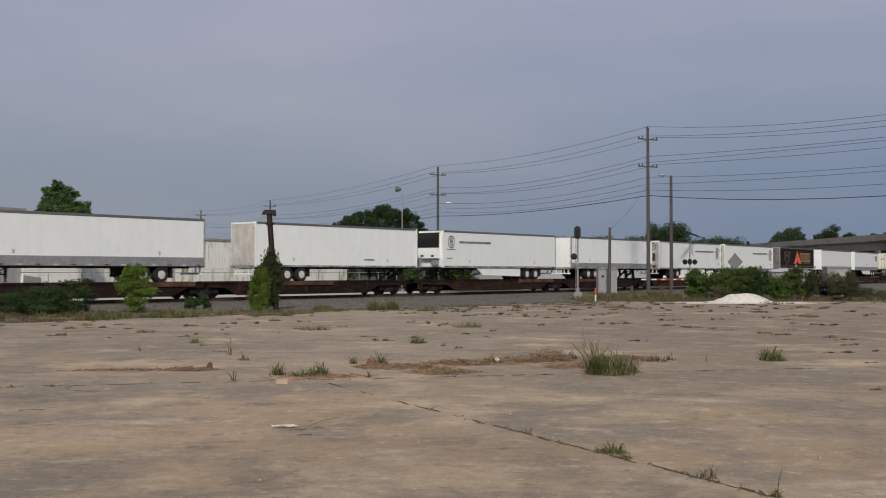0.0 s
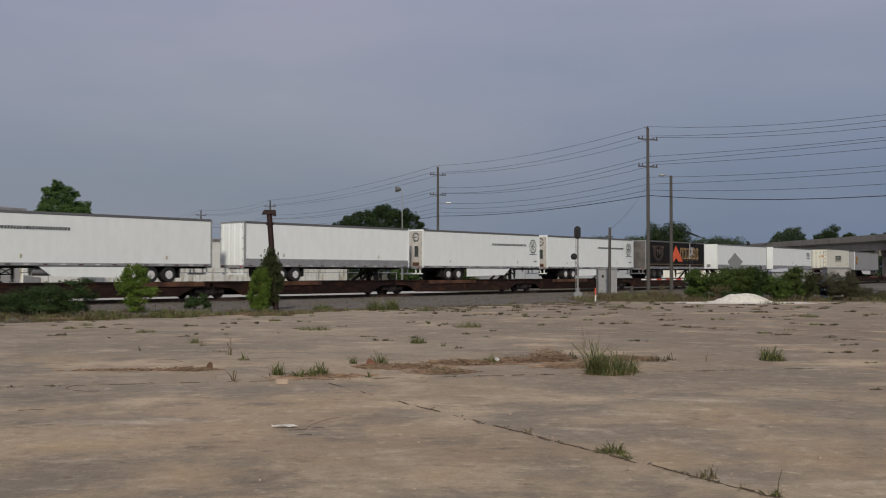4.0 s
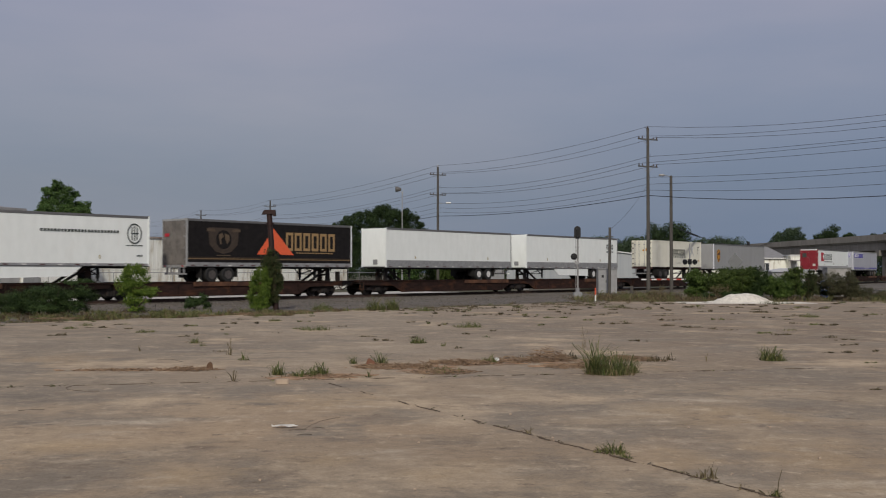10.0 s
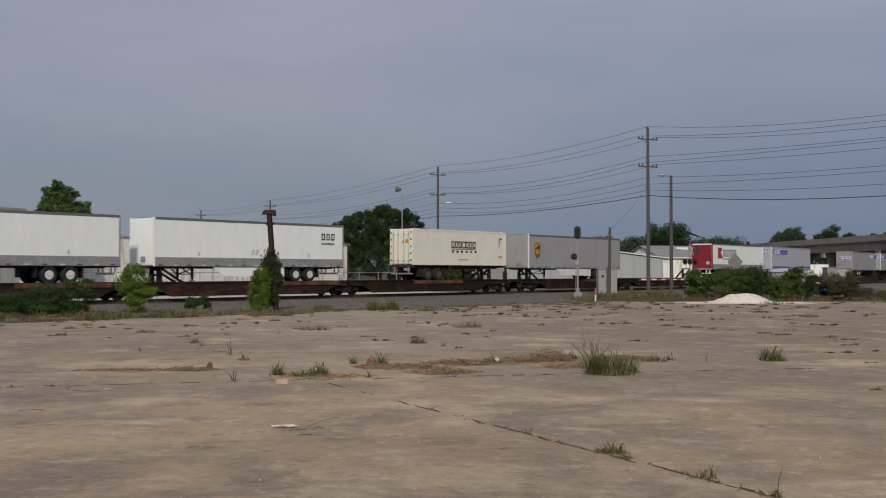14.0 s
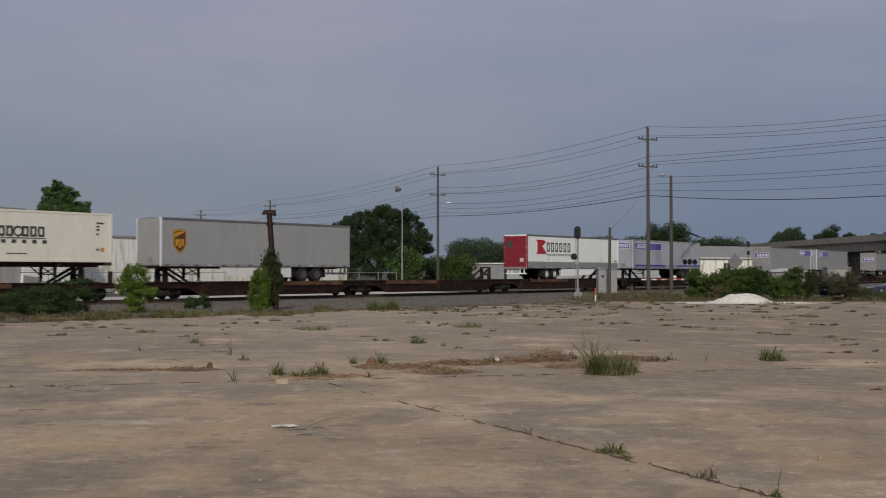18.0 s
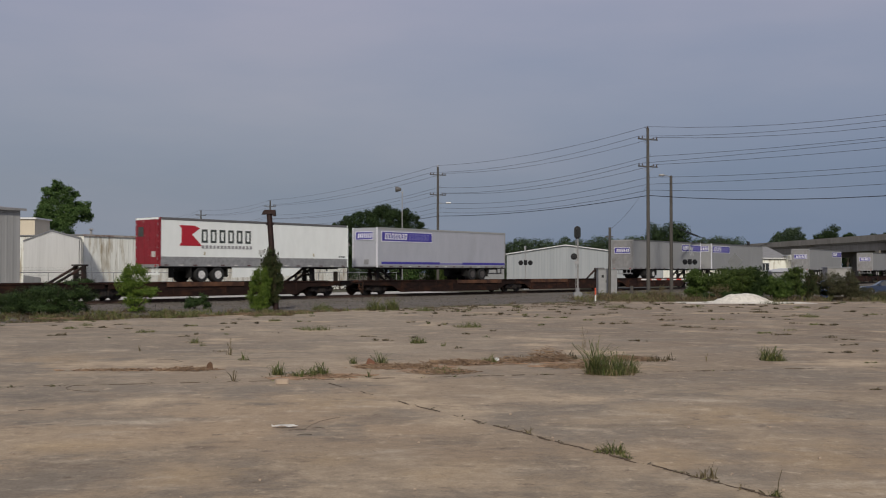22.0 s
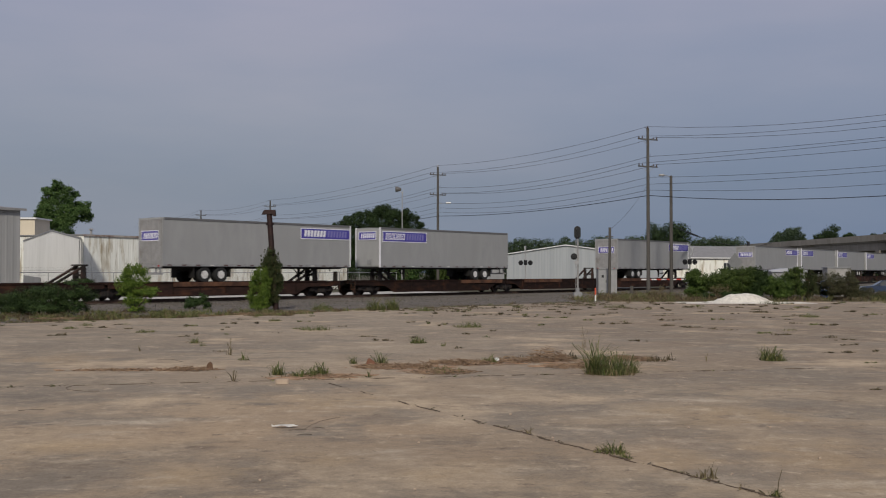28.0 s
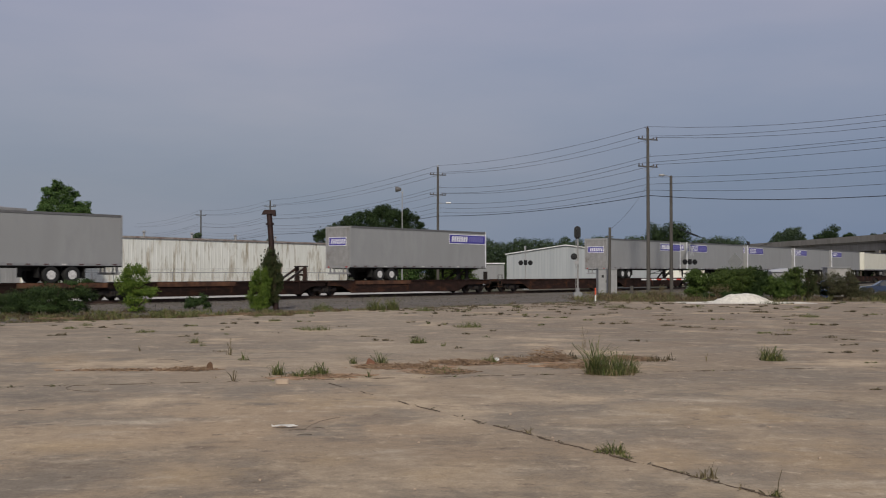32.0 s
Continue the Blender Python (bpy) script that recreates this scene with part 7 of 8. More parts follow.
bush("bush", "overgrown green bramble bush behind the stone pile", 20.78, 73.5, GROUND, clumpy([(-0.39, 1.94, 0.63, 0.36), (0.32, 2.06, 0.55, 0.36), (-0.20, 1.38, 0.79, 0.47), (0.63, 1.50, 0.55, 0.47), (-0.00, 0.79, 0.79, 0.36), (-0.68, 0.67, 0.47, 0.32)], 0.8, 52), LEAFBUSH, 14250, 0.05, 52, thin=0.5)
bush("bush", "overgrown green bramble bush behind the stone pile", 21.95, 73.2, GROUND, clumpy([(-0.31, 1.98, 0.55, 0.35), (0.32, 1.70, 0.39, 0.35), (-0.08, 1.31, 0.63, 0.47), (0.39, 0.91, 0.43, 0.39), (-0.28, 0.68, 0.59, 0.31)], 0.8, 53), LEAFDEEP, 11250, 0.05, 53, thin=0.5)
bush("bush", "bright green leafy bush behind the stone pile", 22.79, 72.0, GROUND, clumpy([(-0.27, 1.40, 0.31, 0.35), (0.04, 1.09, 0.35, 0.43), (-0.43, 0.78, 0.39, 0.39), (0.11, 0.51, 0.43, 0.27), (0.65, 0.82, 0.35, 0.39), (0.42, 0.43, 0.35, 0.23)], 0.8, 54), LEAFBUSHY, 9750, 0.05, 54, thin=0.45)
bush("bush", "tall green bush among the brambles", 24.87, 74.5, GROUND, clumpy([(-0.03, 1.98, 0.36, 0.32), (0.37, 2.14, 0.20, 0.24), (-0.36, 1.58, 0.36, 0.36), (0.24, 1.50, 0.36, 0.40), (-0.12, 1.02, 0.48, 0.44), (0.36, 0.66, 0.32, 0.36), (-0.25, 0.46, 0.40, 0.28)], 0.8, 55), LEAFBUSH, 10500, 0.052, 55, thin=0.5)
bush("bush", "thin green bush among dry weeds", 25.89, 74.0, GROUND, clumpy([(-0.12, 1.78, 0.20, 0.36), (0.12, 1.46, 0.24, 0.36), (-0.20, 1.10, 0.32, 0.40), (0.27, 0.78, 0.32, 0.36), (-0.13, 0.47, 0.40, 0.24)], 0.8, 56), LEAFVINE, 4800, 0.05, 56, thin=0.3)
bush("bush", "tall grey-green weeds beside the utility cabinet", 27.77, 73.5, GROUND, clumpy([(-0.99, 1.34, 0.36, 0.43), (-0.51, 1.66, 0.28, 0.36), (-0.67, 0.95, 0.43, 0.43), (0.04, 1.34, 0.36, 0.40), (-0.12, 0.79, 0.43, 0.36), (0.56, 1.78, 0.24, 0.36), (0.59, 1.19, 0.36, 0.43), (0.99, 1.34, 0.24, 0.47), (1.06, 0.75, 0.36, 0.36), (0.35, 0.59, 0.47, 0.28)], 0.8, 57), LEAFDRYGREEN, 13500, 0.055, 57, thin=0.2)
bush("bush", "low green bramble before the hedge", 19.17, 70.5, GROUND, clumpy([(-0.01, 0.46, 0.61, 0.19), (-1.52, 0.42, 0.38, 0.15), (1.51, 0.39, 0.61, 0.15)], 0.8, 58), LEAFDEEP, 5250, 0.045, 58, thin=0.4)
bush("bush", "deep green bramble bush in the middle of the hedge", 21.08, 76.0, GROUND, clumpy([(-1.55, 1.00, 0.57, 0.41), (-0.61, 1.04, 0.57, 0.49), (0.49, 1.12, 0.65, 0.53), (1.63, 1.04, 0.57, 0.49)], 0.8, 59), LEAFDEEP, 9000, 0.05, 59, thin=0.5)
bush("bush", "deep green bramble bush at the end of the hedge", 25.25, 76.5, GROUND, clumpy([(-1.32, 0.95, 0.49, 0.45), (-0.41, 1.03, 0.58, 0.53), (0.57, 0.91, 0.49, 0.45), (1.39, 0.83, 0.41, 0.37)], 0.8, 47), LEAFDEEP, 8500, 0.05, 47, thin=0.5)
bush("bush", "rank brown-green weeds before the equipment cabinet", 28.06, 75.0, GROUND, clumpy([(-1.41, 0.93, 0.40, 0.36), (-0.73, 1.01, 0.40, 0.44), (0.08, 1.13, 0.48, 0.52), (0.93, 1.13, 0.40, 0.52), (1.45, 0.85, 0.32, 0.36), (-0.41, 0.49, 0.81, 0.24), (1.00, 0.45, 0.56, 0.24)], 0.8, 48), LEAFVINE, 12000, 0.05, 48, thin=0.35)
bush("dry_bush", "brown dead weeds along the road", 30.06, 73.0, GROUND, clumpy([(-0.71, 0.49, 0.55, 0.24), (0.07, 0.45, 0.55, 0.24), (0.97, 0.49, 0.55, 0.27), (-0.40, 0.72, 0.31, 0.20)], 0.8, 49), LEAFDRYGREEN, 6000, 0.06, 49, thin=0.14)
for k in range(10):
    bush("dry_bush", "brown dead weed clump beside the brambles", 29.6 + 0.95 * k, 71.0 + 0.7 * (k % 3), GROUND, mound(0.75, 0.5, 0.50 + 0.10 * (k % 3), 16, 180 + k), DRYGRASS if k % 3 else LEAFVINE, 2600, 0.06, 180 + k, thin=0.12)
for k, (x, y) in enumerate(((18.4, 70.6), (18.9, 71.2), (15.2, 74.0))):
    bush("dry_bush", "reddish brown dead weed clump by the bushes", x, y, GROUND, mound(0.6, 0.5, 1.1, 14, 80 + k), DRYGRASS, 1500, 0.07, 80 + k, thin=0.12)


# grass: blades in tufts
def blades(spots, seed, mat, name, label, parent=None, width=0.012, lie=1.0):
    """Tufts of narrow bent blades: spots are (x, y, z, radius, height, count); lie: how far they droop."""
    r = np.random.default_rng(seed)
    v, f = [], []
    for x, y, z, rad, hgt, cnt in spots:
        q = r.random((cnt, 8))
        for k in range(cnt):
            a, d = q[k, 0] * 6.283, rad * math.sqrt(q[k, 1])
            bx, by = x + d * math.cos(a), y + d * math.sin(a)
            hh = hgt * (0.25 + 0.90 * q[k, 2] ** 1.2) * (1 - 0.55 * q[k, 1])
            la = q[k, 3] * 6.283
            lean = hh * lie * (0.10 + 1.15 * q[k, 4] ** 1.3)
            cx, cy = math.cos(la), math.sin(la)
            w = width * (0.6 + 0.8 * q[k, 5])
            wa = q[k, 6] * 3.1416
            wx, wy = w * math.cos(wa), w * math.sin(wa)
            droop = 1.0 - 0.45 * q[k, 7]
            o = len(v)
            v += [(bx - wx, by - wy, z), (bx + wx, by + wy, z), (bx + wx * 0.8 + lean * 0.22 * cx, by + wy * 0.8 + lean * 0.22 * cy, z + hh * 0.55),
                  (bx - wx * 0.8 + lean * 0.22 * cx, by - wy * 0.8 + lean * 0.22 * cy, z + hh * 0.55),
                  (bx + wx * 0.5 + lean * 0.6 * cx, by + wy * 0.5 + lean * 0.6 * cy, z + hh * 0.9), (bx - wx * 0.5 + lean * 0.6 * cx, by - wy * 0.5 + lean * 0.6 * cy, z + hh * 0.9),
                  (bx + lean * cx, by + lean * cy, z + hh * droop)]
            f += [(o, o + 1, o + 2, o + 3), (o + 3, o + 2, o + 4, o + 5), (o + 5, o + 4, o + 6)]
    me = bpy.data.meshes.new(name)
    me.from_pydata(v, [], f)
    me.materials.append(mat)
    return part(name, me, None, parent, label)


def tuft(x, y, rad, hgt, cnt, seed, label, mat=GRASS, width=0.007):
    t = thing("grass_tuft", label, "grass", pose(x, y, 0), "grass tufts on the lot")
    low = [(0.15 * rad, 0.1 * rad, -0.015, rad * 1.15, hgt * 0.45, cnt // 2)]
    tagged(blades([(0, 0, -0.015, rad, hgt * 1.35, int(cnt * 1.1))] + low, seed, mat, "blade_clump", "", t, width, 0.25 if cnt < 8 else 1.35), kind="stuff")
    if mat is GRASS:
        tagged(blades([(0, 0, -0.015, rad * 1.05, hgt * 0.95, int(cnt * 0.5))] + low, seed + 400, DARKBLADE, "blade_clump", "darker blades", t, width, 1.7), kind="stuff")
        tagged(blades([(0, 0, -0.015, rad * 1.2, hgt * 0.7, int(cnt * 0.35))], seed + 800, DRYGRASS, "blade_clump", "dry blades", t, width, 2.0), kind="stuff")
    return t


G1 = "green grass tuft growing from a concrete joint"
tuft(2.53, 17.63, 0.13, 0.54, 95, 60, "tall green grass clump growing from the concrete")
tuft(2.78, 17.59, 0.28, 0.36, 190, 61, "tall green grass clump growing from the concrete")
tuft(3.13, 17.96, 0.21, 0.26, 110, 62, "tall green grass clump growing from the concrete")
tuft(2.82, 17.66, 0.45, 0.15, 170, 63, "yellowing grass round the tall clump", DRYGRASS, 0.007)
tuft(3.20, 23.78, 0.05, 0.54, 7, 64, "tall thin dry grass stalks by the clump", DRYGRASS, 0.004)
tuft(-2.74, 17.53, 0.12, 0.19, 60, 65, G1)
tuft(-2.33, 17.16, 0.15, 0.14, 64, 66, G1)
tuft(-2.14, 17.24, 0.11, 0.17, 40, 67, G1)
tuft(-2.01, 17.43, 0.11, 0.22, 60, 68, G1)
tuft(-2.61, 17.25, 0.37, 0.05, 70, 69, "low brown weed mat in a slab joint", WEED, 0.007)
tuft(-1.68, 19.67, 0.06, 0.22, 26, 70, G1)
tuft(-1.15, 19.45, 0.11, 0.24, 50, 71, G1)
tuft(-0.60, 25.35, 0.19, 0.19, 80, 72, G1)
tuft(0.01, 24.33, 0.05, 0.16, 14, 73, G1)
tuft(0.35, 23.63, 0.11, 0.07, 30, 74, "low brown weed mat in a slab joint", WEED, 0.007)
tuft(-5.96, 25.34, 0.15, 0.16, 40, 75, G1)
tuft(-6.14, 25.57, 0.22, 0.04, 34, 76, "low brown weed mat in a slab joint", WEED, 0.007)
tuft(-5.56, 24.35, 0.09, 0.08, 20, 77, G1)
tuft(-6.55, 22.75, 0.02, 0.15, 8, 78, "thin dry weed stalks in a slab joint", DRYGRASS, 0.005)
tuft(-4.40, 21.67, 0.05, 0.37, 16, 79, "thin dry weed stalks in a slab joint", DRYGRASS, 0.005)
tuft(-4.80, 22.52, 0.24, 0.05, 44, 80, "low brown weed mat in a slab joint", WEED, 0.007)
tuft(-3.88, 20.45, 0.11, 0.15, 18, 81, G1)
tuft(-3.79, 20.35, 0.19, 0.03, 36, 82, "low brown weed mat in a slab joint", WEED, 0.007)
tuft(-3.30, 16.58, 0.04, 0.17, 12, 83, "thin dry weed stalks in a slab joint", DRYGRASS, 0.006)
tuft(-3.27, 16.60, 0.08, 0.04, 26, 84, "low brown weed mat in a slab joint", WEED, 0.007)
tuft(-3.73, 17.06, 0.11, 0.06, 8, 85, "thin dry weed stalks in a slab joint", DRYGRASS, 0.005)
tuft(-3.81, 31.14, 0.47, 0.16, 120, 86, G1)
tuft(-8.46, 29.90, 0.29, 0.10, 70, 87, G1, GRASS, 0.01)
tuft(-11.43, 33.66, 0.22, 0.11, 44, 88, G1)
tuft(0.77, 32.72, 0.45, 0.17, 120, 89, G1)
tuft(0.86, 19.83, 0.16, 0.19, 46, 90, G1)
tuft(-1.20, 17.12, 0.04, 0.11, 14, 91, G1)
tuft(5.04, 20.15, 0.02, 0.16, 6, 92, "thin dry weed stalks in a slab joint", DRYGRASS, 0.005)
tuft(6.37, 20.36, 0.22, 0.23, 130, 93, G1)
tuft(6.59, 21.54, 0.07, 0.27, 16, 94, G1)
tuft(0.70, 11.55, 0.07, 0.03, 30, 95, "low brown weed mat in a slab joint", WEED, 0.007)
tuft(0.91, 11.14, 0.04, 0.08, 12, 96, "thin dry weed stalks in a slab joint", DRYGRASS, 0.004)
tuft(1.05, 10.86, 0.10, 0.02, 46, 97, "low brown weed mat in a slab joint", WEED, 0.007)
tuft(1.60, 9.96, 0.13, 0.10, 70, 98, G1, GRASS, 0.006)
tuft(1.67, 9.67, 0.07, 0.05, 46, 99, G1, GRASS, 0.006)
tuft(1.53, 10.04, 0.10, 0.04, 44, 100, "low brown weed mat in a slab joint", WEED, 0.007)
tuft(2.19, 8.73, 0.08, 0.11, 30, 101, "thin dry weed stalks in a slab joint", DRYGRASS, 0.004)
tuft(2.15, 8.75, 0.07, 0.05, 40, 102, G1, DRYGRASS, 0.005)
tuft(2.05, 8.96, 0.04, 0.03, 14, 103, "low brown weed mat in a slab joint", WEED, 0.007)
tuft(2.40, 8.40, 0.05, 0.04, 12, 104, "thin dry weed stalks in a slab joint", DRYGRASS, 0.003)
tuft(2.53, 8.02, 0.05, 0.06, 46, 105, G1, GRASS, 0.005)
tuft(2.53, 8.00, 0.01, 0.20, 5, 106, "slender dark weed stalk in a slab joint", WEED, 0.005)
tuft(4.06, 20.26, 0.28, 0.11, 90, 107, "brown weed clump beyond the tall grass", WEED, 0.008)
tuft(4.42, 20.44, 0.09, 0.14, 30, 108, "brown weed clump beyond the tall grass", WEED, 0.008)
tuft(2.53, 20.73, 0.16, 0.16, 50, 109, "dark weed clump among dead stalks", WEED, 0.007)
tuft(1.44, 20.68, 0.38, 0.09, 90, 110, "dark weed clump among dead stalks", WEED, 0.007)
tuft(0.06, 18.00, 0.31, 0.10, 110, 111, "low greenish grass among dead weeds", GRASS, 0.006)
tuft(-0.24, 18.47, 0.20, 0.09, 60, 112, "low greenish grass among dead weeds", WEED, 0.006)
tuft(8.35, 51.03, 0.60, 0.14, 120, 113, G1)
tuft(13.96, 40.07, 0.39, 0.14, 120, 114, G1)
tuft(18.17, 57.58, 0.92, 0.19, 150, 115, G1)
tuft(10.12, 27.54, 0.19, 0.09, 50, 116, "low brown weed mat in a slab joint", WEED, 0.01)
tuft(-2.28, 47.83, 0.26, 0.54, 120, 117, "yellow-green grass clump at the lot edge", GRASS, 0.012)
tuft(-3.05, 47.92, 0.46, 0.50, 130, 118, "yellow-green grass clump at the lot edge", GRASS, 0.012)
tuft(-5.57, 48.67, 0.52, 0.27, 110, 119, G1, GRASS, 0.012)
tuft(-0.85, 46.49, 0.40, 0.18, 90, 120, G1, GRASS, 0.012)
tuft(-5.89, 36.77, 0.24, 0.12, 60, 121, G1)
tuft(-7.24, 37.66, 0.28, 0.11, 60, 122, "low brown weed mat in a slab joint", WEED, 0.007)

# weeds in the far joints, dry grass and dead weeds: too many to count
rw = random.Random(77)
ex, ey = LOT[4]
spots, dry = [], []
WEEDS_WEST = [(1.9, 42.6), (2.4, 42.0), (3.5, 40.4), (4.3, 39.4), (5.2, 43.2), (5.1, 37.5), (7.0, 43.8), (5.5, 34.7), (6.1, 35.1), (9.3, 48.5), (8.5, 41.5), (7.3, 33.6), (7.6, 32.9), (7.8, 32.5), (8.2, 31.6), (10.0, 38.0), (12.2, 51.6), (11.4, 45.7), (14.2, 50.8), (12.1, 43.2), (8.2, 37.5), (12.3, 39.4), (13.3, 40.4), (9.1, 29.5), (10.2, 31.0), (9.3, 28.7), (12.1, 34.3), (12.6, 33.9), (17.7, 45.7), (17.5, 42.6), (11.8, 35.1), (8.2, 22.3), (8.7, 22.4), (8.0, 19.8)]
WEEDS_EAST = [(9.5, 22.7), (6.3, 15.3), (9.5, 24.7), (10.1, 26.5), (-13.9, 35.9), (-12.3, 33.6), (-10.4, 28.5), (-10.6, 32.5), (-10.6, 34.3), (-6.8, 27.9), (-7.0, 35.1), (-6.1, 35.1), (3.2, 33.9), (4.8, 26.1), (-1.9, 27.9), (-1.3, 26.3), (-3.1, 33.2), (-4.8, 36.3), (-1.0, 35.9), (2.6, 50.8), (3.8, 48.5), (5.9, 50.8), (6.1, 47.7), (13.4, 45.0), (16.4, 40.9), (17.3, 48.5), (11.2, 55.2), (0.9, 46.3), (2.1, 59.4), (3.9, 60.5), (5.8, 61.7), (7.1, 58.3), (17.4, 50.8), (21.4, 57.2), (23.7, 58.3)]
for x, y in WEEDS_WEST + WEEDS_EAST:
    n, c, near = rw.randrange(2, 6), rw.random(), min(1.0, y / 38)
    for k in range(n):
        p = Vector((x, y)) + W * ((k - n / 2) * 0.17 * near ** 2 + rw.gauss(0, 0.07)) + U * rw.gauss(0, 0.10 * near)
        if in_lot(p.x, p.y, 0.1):
            (spots if c < 0.18 else dry).append((p.x, p.y, -0.01, rw.uniform(0.05, 0.17) * near, rw.uniform(0.04, 0.12) * near, rw.randrange(12, 50)))
for k in range(260):
    i, j = rw.randrange(-8, 9), rw.randrange(-3, 11)
    p = anchor + U * (i * SLAB) + W * (j * SLAB_W)
    q = rw.random() * SLAB
    p = p + (U * q if rw.random() < 0.25 else W * q)
    if in_lot(p.x, p.y, 0.3) and p.y > 26 and rw.random() < (p.y / 55) ** 1.6:
        for m in range(rw.randrange(1, 5)):
            (spots if rw.random() < 0.2 else dry).append((p.x + m * 0.16, p.y + m * 0.04, -0.015, 0.04 + 0.12 * rw.random() ** 2, rw.uniform(0.03, 0.08), rw.randrange(12, 40)))
for k in range(90):
    q, o = rw.random() ** 0.8, 0.4 + 4.5 * rw.random() ** 1.6
    x, y = ex + (LOT[3][0] - ex) * q + 0.757 * o, ey + (LOT[3][1] - ey) * q - 0.654 * o
    for m in range(rw.randrange(2, 6)):
        (spots if rw.random() < 0.15 else dry).append((x + m * 0.19, y + m * 0.05, -0.01, rw.uniform(0.06, 0.17), rw.uniform(0.03, 0.10), rw.randrange(14, 40)))
for k in range(60):
    q = rw.choice((2.2, 3.9, 5.1, 5.3, 6.8, 8.2, 8.4, 9.6)) + rw.gauss(0, 0.35)
    p = anchor + U * q + W * rw.uniform(-0.03, 0.03)
    (spots if rw.random() < 0.35 else dry).append((p.x, p.y, -0.02, rw.uniform(0.02, 0.09), rw.uniform(0.02, 0.05), rw.randrange(4, 12)))
for k in range(90):
    p = anchor + W * rw.uniform(-6.5, 11) + U * rw.uniform(-0.05, 0.05)
    (spots if rw.random() < 0.3 else dry).append((p.x, p.y, -0.02, rw.uniform(0.03, 0.15), rw.uniform(0.02, 0.06), rw.randrange(4, 14)))
for k in range(200):
    x, y = rw.uniform(-4, 36), rw.uniform(40, 61)
    if in_lot(x, y, 0.3) and rw.random() < (y / 60) ** 2:
        (spots if rw.random() < 0.2 else dry).append((x, y, 0.0, 0.08 + 0.30 * rw.random() ** 1.3, rw.uniform(0.05, 0.12), rw.randrange(30, 110)))
for k in range(70):
    x, y = rw.uniform(-26, 4), rw.uniform(27, 47)
    if in_lot(x, y, 0.2) and abs(x) < 0.5 * y:
        (spots if rw.random() < 0.45 else dry).append((x, y, 0.0, 0.03 + 0.22 * rw.random() ** 2, rw.uniform(0.03, 0.09), rw.randrange(6, 60)))
tagged(blades(spots, 91, GRASS, "joint_weeds", "", None, 0.014, 2.4), "small green weeds in the concrete joints", "weeds", kind="stuff")
tagged(blades(dry, 92, WEED, "joint_weeds", "", None, 0.014, 2.4), "small dry weeds in the concrete joints", "weeds", kind="stuff")
fr1, fr2 = [], []
edge = [(ex + (LOT[0][0] - ex) * k / 60, ey + (LOT[0][1] - ey) * k / 60) for k in range(26)] + [(ex + (LOT[3][0] - ex) * k / 24, ey + (LOT[3][1] - ey) * k / 24) for k in range(24)]
edge += [(LOT[3][0] + k * 0.9, LOT[3][1]) for k in range(60)]
for n, (x, y) in enumerate(edge):
    for _ in range(22 if n < 26 else 9):
        a, o = rw.uniform(-0.8, 0.8), rw.uniform(-0.5, 2.2) + (rw.random() ** 3) * 2.0
        px, py = x - 0.74 * o + 0.66 * a, y + 0.67 * o + 0.75 * a
        if noise.noise((px * 0.5, py * 0.5, 9.0)) < -0.08:
            continue
        (fr1 if rw.random() < 0.42 else fr2).append((px, py, GROUND if not in_lot(px, py) else 0.0, rw.uniform(0.2, 0.6), rw.uniform(0.12, 0.36) if not in_lot(px, py) else rw.uniform(0.05, 0.16), rw.randrange(14, 44)))
VERGE = [(-16.4, -12.6, 37.2, 40.0, 0.06, 0.20, 240, 0.62), (-13.3, -11.8, 37.2, 39.6, 0.10, 0.28, 170, 0.75), (-12.2, -9.6, 39.2, 42.0, 0.08, 0.24, 240, 0.6), (-10.6, -6.0, 41.0, 43.5, 0.05, 0.16, 240, 0.25), (-8.2, -5.2, 43.0, 46.5, 0.05, 0.2, 90, 0.3), (-20.0, -8.0, 41.0, 51.0, 0.10, 0.34, 800, 0.62), (-9.0, -3.0, 45.5, 53.0, 0.06, 0.24, 260, 0.35)]
for x0, x1, y0, y1, low, high, many, green in VERGE:
    for k in range(many):
        px, py = rw.uniform(x0, x1), rw.uniform(y0, y1)
        if noise.noise((px * 0.7, py * 0.5, 4.0)) < -0.10:
            continue
        (fr1 if rw.random() < green else fr2).append((px, py, 0.0 if in_lot(px, py) else GROUND, rw.uniform(0.12, 0.4), rw.uniform(low, high), rw.randrange(14, 40)))
for k in range(300):
    px, py = rw.uniform(11, 17), rw.uniform(66, 80)
    (fr1 if rw.random() < 0.3 else fr2).append((px, py, GROUND, rw.uniform(0.2, 0.5), rw.uniform(0.35, 0.8), rw.randrange(10, 24)))
for k in range(520):
    px, py = rw.uniform(9, 48), rw.uniform(62, 80)
    (fr1 if rw.random() < 0.35 else fr2).append((px, py, GROUND, rw.uniform(0.3, 0.8), rw.uniform(0.2, 0.6), rw.randrange(14, 34)))
for k in range(260):
    px, py = rw.uniform(12, 44), rw.uniform(80, 104)
    (fr1 if rw.random() < 0.35 else fr2).append((px, py, GROUND, rw.uniform(0.3, 0.8), rw.uniform(0.2, 0.5), rw.randrange(14, 30)))
tagged(blades(fr1, 93, GRASS, "edge_grass", "", None, 0.016, 1.6), "green rough grass along the lot edge", "grass", kind="stuff")
tagged(blades(fr2, 94, VERGEDRY, "edge_grass", "", None, 0.016, 1.6), "dry yellow grass along the lot edge", "grass", kind="stuff")

